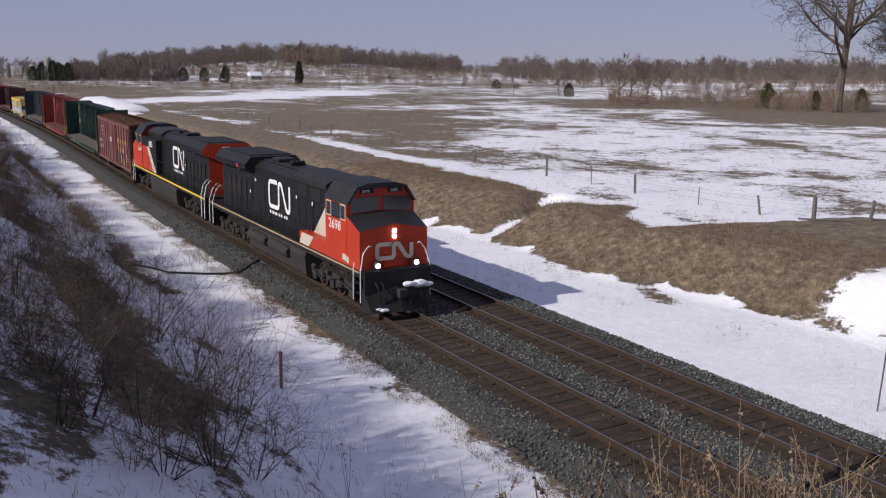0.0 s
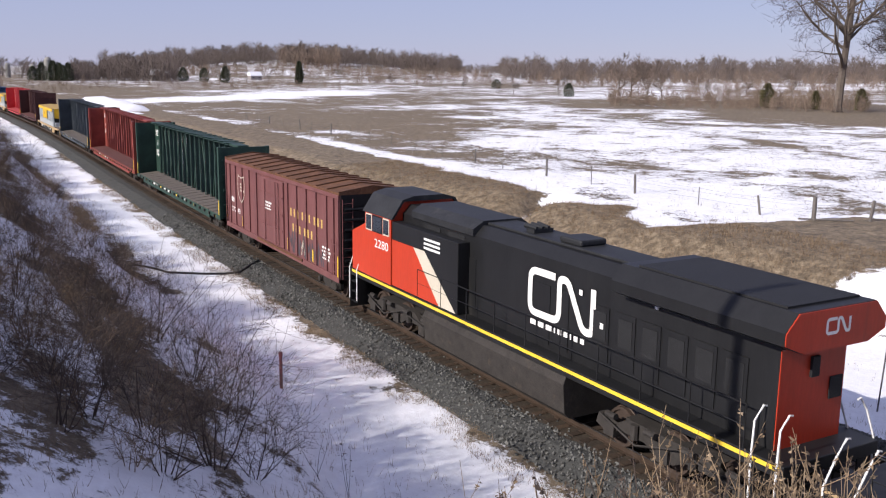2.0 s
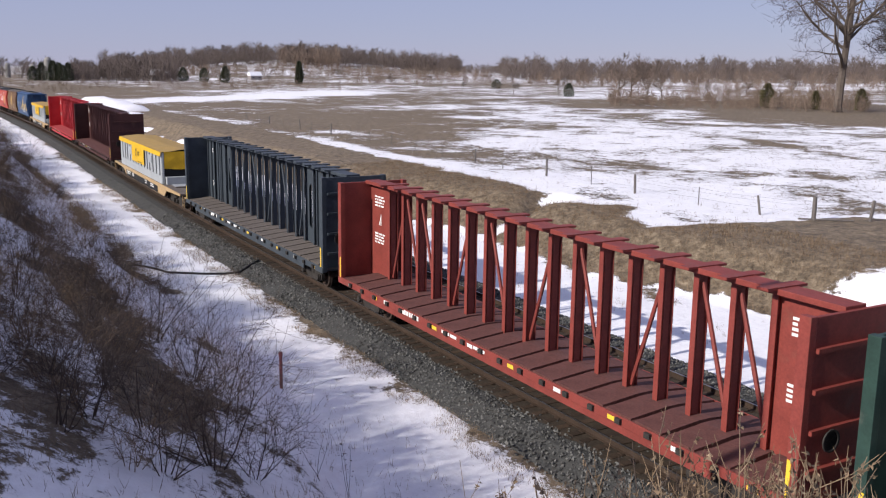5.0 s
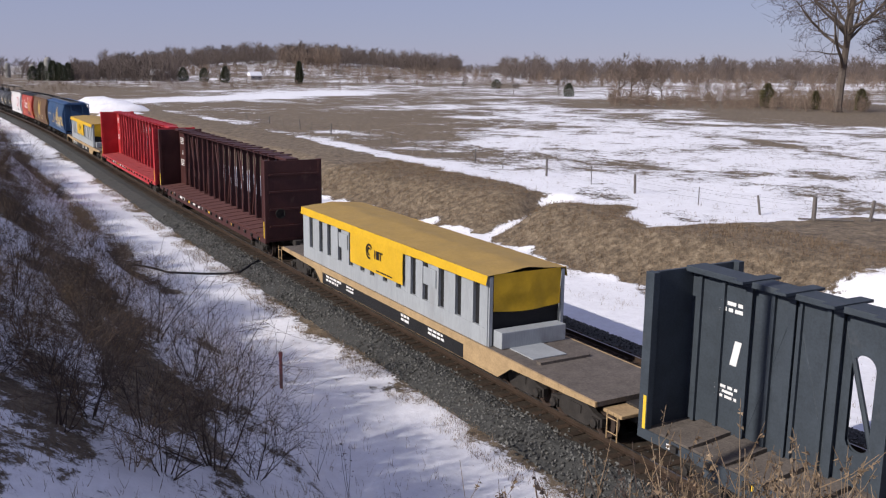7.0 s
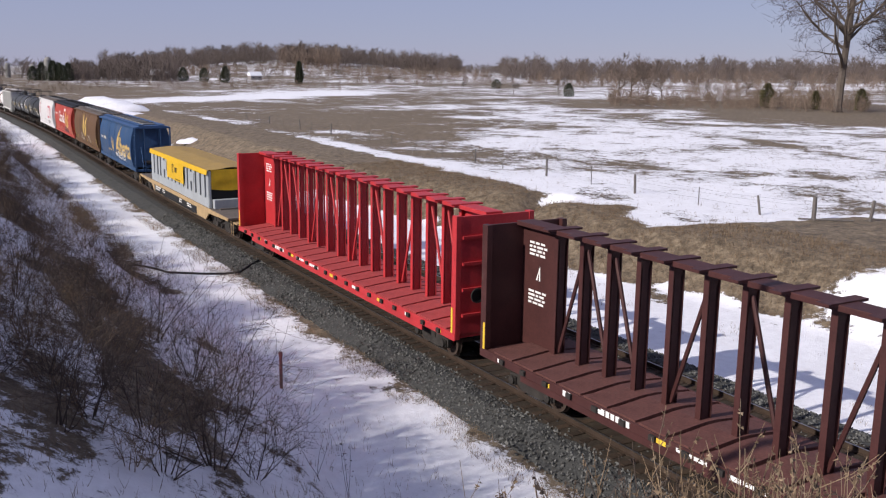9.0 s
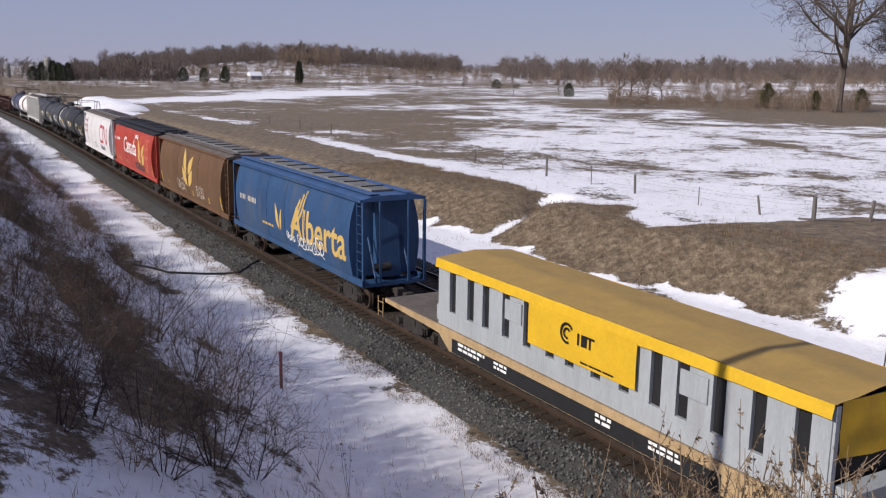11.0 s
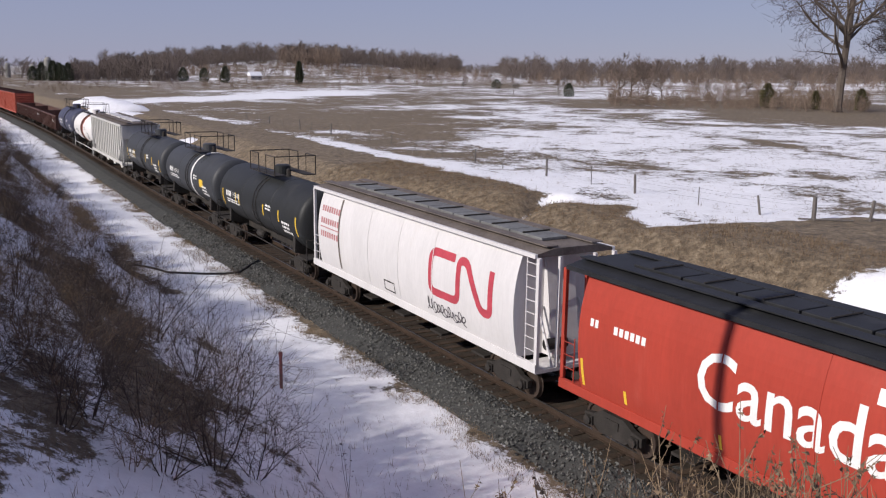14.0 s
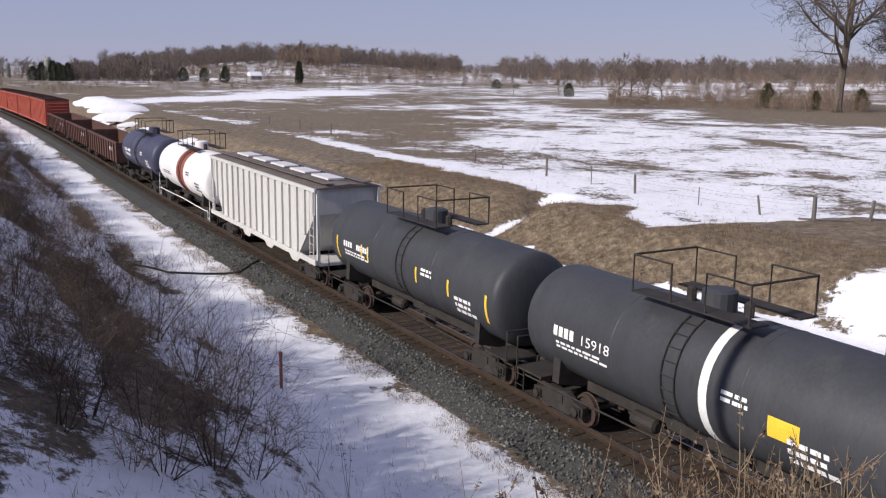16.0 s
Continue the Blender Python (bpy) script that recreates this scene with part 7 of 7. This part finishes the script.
thicket("far_woods", "grey-brown leafless woods along the horizon", far_places(1250, 10.5, 31.2, 800, 1000, 7, 17, 1) + far_places(1200, 33.8, 66, 690, 900, 9, 18, 2) + far_places(200, 29, 36, 1200, 1400, 9, 13, 3) + far_places(420, 8.8, 14.5, 520, 640, 5, 11.5, 4) + far_places(120, -6, 8, 600, 800, 9, 13, 9) + far_places(160, 64, 90, 700, 900, 10, 15, 10), "woods", 5)
thicket("far_thicket", "dull brown scrub below the wooded rise", far_places(420, 12, 33, 640, 780, 3, 8, 21) + far_places(260, 36, 60, 520, 680, 3, 9, 22) + far_places(120, 20.5, 24, 780, 860, 9, 16, 23), "scrub", 9)
thicket("hedgerow", "brown leafless hedgerow and brush in the fields", far_places(260, 40.2, 46, 205, 262, 1.2, 4.2, 6) + far_places(300, 46, 54.5, 200, 240, 1.4, 5.0, 16) + far_places(200, 24, 42, 470, 560, 2.0, 6.0, 7) + far_places(160, 8, 24, 330, 480, 1.5, 4.0, 8) + far_places(120, 42, 56, 330, 470, 2, 6, 12) + far_places(50, 4, 10, 300, 420, 1.5, 3.5, 11), "scrub", 6, 1.2)


# unseen brush, added so that its shadow darkens the near bank
_rng = random.Random(19)
_brush = []
for _k in range(900):
    _s = 14 - 165 * _rng.random()
    _brush.append((_s, yc(min(_s, 0)) - 21.5 - 5.0 * _rng.random(), _rng.uniform(1.7, 3.3)))
thicket("bank_hedge", "unseen leafless hedge added to shade the bank", _brush, "woods", 15, 1.5)


# ---- fence, posts, farm in the distance ----
def fence():
    rng = random.Random(3)
    spots = [(-32.45, 30.3, 1.2, 0.10, 7), (-34.32, 27.9, 1.35, 0.13, 0), (-37.13, 26.75, 1.15, 0.07, -12)]
    e = thing("field_fence", "old wire fence with weathered posts along the field", "fence", "field fences")
    x = -41.5
    while x > -150:
        big = rng.random() < 0.2
        spots.append((x, yc(x) + 25.9 + rng.uniform(-0.25, 0.25), rng.uniform(1.0, 1.35), 0.085 if big else 0.03, rng.uniform(-5, 5)))
        x -= rng.uniform(4.6, 6.2)
    tops = []
    for x, y, h, r, tilt in spots:
        z = ground_height(x, y)
        bm = lathe([(-0.3, r), (h * 0.5, r * 0.96), (h - 0.02, r * 0.92), (h, r * 0.7)], 8, None, "z")
        part("fence_post", bm, M["post"], e, "weathered grey post" if r > 0.06 else "thin rusty post", pose(x, y, z, 0, tilt, 0))
        tops.append(Vector((x, y, z)))
    for hgt in (0.45, 0.85, 1.05):
        pts = [t + Vector((0, 0, hgt)) for t in tops]
        line = []
        for a, b in zip(pts, pts[1:]):
            line += [a, a.lerp(b, 0.5) - Vector((0, 0, 0.05))]
        part("wire", tube(line + [pts[-1]], 0.006, None, 3), M["wire"], e, "sagging wire")
    part("fallen_rail", tube([(-34.9, 27.3, ground_height(-34.9, 27.3) + 0.06), (-32.7, 29.2, ground_height(-32.7, 29.2) + 0.09)], 0.05, None, 6), M["post"], e, "fallen fence rail")


fence()


def marker(x, y, h, r, material, label, tilt=0.0, name="marker_post"):
    e = thing(name, label, "post", "track markers", pose(x, y, ground_height(x, y), 0, tilt, 0))
    part("stake", lathe([(-0.3, r), (h - 0.03, r), (h, r * 0.7)], 8, None, "z"), M[material], e)
    part("cap", lathe([(h - 0.12, r * 1.25), (h, r * 1.25), (h + 0.02, r * 0.8)], 8, None, "z"), M[material], e)


marker(-26.95, -6.5, 1.2, 0.055, "redpost", "dull red marker post in the snow")
marker(-16.9, 9.2, 2.1, 0.025, "wire", "thin steel rod in the ditch snow", 3, "steel_rod")


def dark_ground_line():
    """Black tube added for the dark line across snow and on to ballast."""
    pts = []
    for s_, lat in ((-47.5, -6.9), (-46.7, -6.4), (-45.1, -5.8), (-44.5, -5.0), (-44.0, -4.3), (-43.6, -3.4), (-43.5, -2.7), (-43.9, -2.0), (-44.5, -1.45)):
        lie = ground_height(s_, yc(s_) + lat) - zc(s_) if lat < -3.0 else -0.2 - 0.33 * max(0.0, -1.9 - lat)
        pts.append(on_line(s_, lat, lie + 0.05))
    e = thing("dark_ground_line", "thin dark line across snow and ballast, built as a tube", "hose")
    part("hose", tube(pts, 0.055, None, 6), M["grille"], e)


dark_ground_line()


def silo(x, y, h, r, label):
    e = thing("silo", label, "silo", "farm silos", pose(x, y, ground_height(x, y)))
    part("barrel", lathe([(-0.5, r), (h, r)], 20, None, "z"), M["concrete"], e)
    for k in range(8):
        z = h * (k + 0.5) / 8
        part("hoop", lathe([(z - 0.06, r + 0.03), (z + 0.06, r + 0.03)], 20, None, "z"), M["concrete"], e)
    part("dome", lathe([(h, r + 0.08), (h + 0.5 * r, r * 0.8), (h + 0.85 * r, r * 0.35), (h + 0.9 * r, 0.05)], 20, None, "z"), M["concrete"], e, "domed top")


_x, _y = polar(7.65, 540)
silo(_x, _y, 10.5, 1.9, "pale concrete farm silo behind evergreens")
_x, _y = polar(6.85, 560)
silo(_x, _y, 7.0, 1.7, "short concrete farm silo")
_x, _y = polar(5.6, 640)
silo(_x, _y, 7.5, 1.6, "short concrete farm silo")


def farmhouse(a, r, w, d, h, label):
    x, y = polar(a, r)
    e = thing("farm_building", label, "building", "farm buildings", pose(x, y, ground_height(x, y), 0, 0, 90 - a + 20))
    part("wall", block(-w / 2, w / 2, -d / 2, d / 2, -0.5, h), M["housewall"], e, "pale siding")
    part("roof", prism([(-d / 2 - 0.4, h), (0, h + d * 0.42), (d / 2 + 0.4, h)], -w / 2 - 0.4, w / 2 + 0.4), M["houseroof"], e, "snow-covered gable roof")
    for k in (-0.28, 0.28):
        part("window", block(k * w - 0.5, k * w + 0.5, -d / 2 - 0.04, -d / 2 - 0.004, h * 0.4, h * 0.75), M["glass"], e)


farmhouse(13.6, 560, 9, 7, 3.2, "farmhouse with a snow-covered roof among trees")
farmhouse(19.0, 600, 7, 6, 2.6, "small pale house at the wood's edge")


def furrow_drifts():
    """Snow lying in the furrows and spoil heaps beside the track."""
    rng = random.Random(8)
    for k in range(10):
        heap = k >= 4
        s = -112 - 12.0 * k - rng.uniform(0, 4) if not heap else -160 - 10.0 * (k - 4)
        lat = rng.uniform(10.5, 12.5) if not heap else 13.5 + 0.75 * (k - 4) + rng.uniform(-0.6, 0.6)
        bm = bmesh.new()
        L, W, H = (rng.uniform(1.8, 3.0), rng.uniform(0.7, 1.1), rng.uniform(0.4, 0.7)) if not heap else (rng.uniform(4.2, 5.6), rng.uniform(1.4, 1.9), rng.uniform(1.1, 1.6))
        rings = []
        for i in range(9):
            t = i / 8
            rad = math.sin(math.pi * (0.06 + 0.88 * t)) ** 0.6
            rings.append([bm.verts.new((L * (t - 0.5) * 2, W * rad * math.cos(math.pi * j / 8) * (1 + 0.15 * noise.noise((i * 0.5, j * 0.4, k))), -0.25 + (H + 0.25) * rad * math.sin(math.pi * j / 8) * (1 + 0.25 * noise.noise((i * 0.7, j * 0.5, k + 5))))) for j in range(9)])
        for a, b in zip(rings, rings[1:]):
            for j in range(8):
                bm.faces.new((a[j], b[j], b[j + 1], a[j + 1]))
        bmesh.ops.recalc_face_normals(bm, faces=bm.faces)
        y = yc(s) + lat
        ob = new("snow_drift", mesh_of("snow_drift", bm, M["houseroof"], True))
        ob.matrix_basis = pose(s, y, ground_height(s, y), 0, 0, 62 + rng.uniform(-10, 10))
        tagged(ob, "long snow drift lying over a furrow", "snow drift", "snow drifts")


furrow_drifts()


# ---- the moving train ----
def motions():
    for ob, s0 in TRAIN:
        rows = []
        for k in range(33):
            t = 0.5 * k
            s = s0 + SPEED * t + GAIN * t * t
            p = on_line(s, 0.0, 0.0)
            rows.append((t, pose(p.x, p.y, p.z, 0, math.degrees(math.atan((zc(s - 8) - zc(s + 8)) / 16)), math.degrees(math.atan(slope_at(s))))))
        walk(ob, rows)


motions()
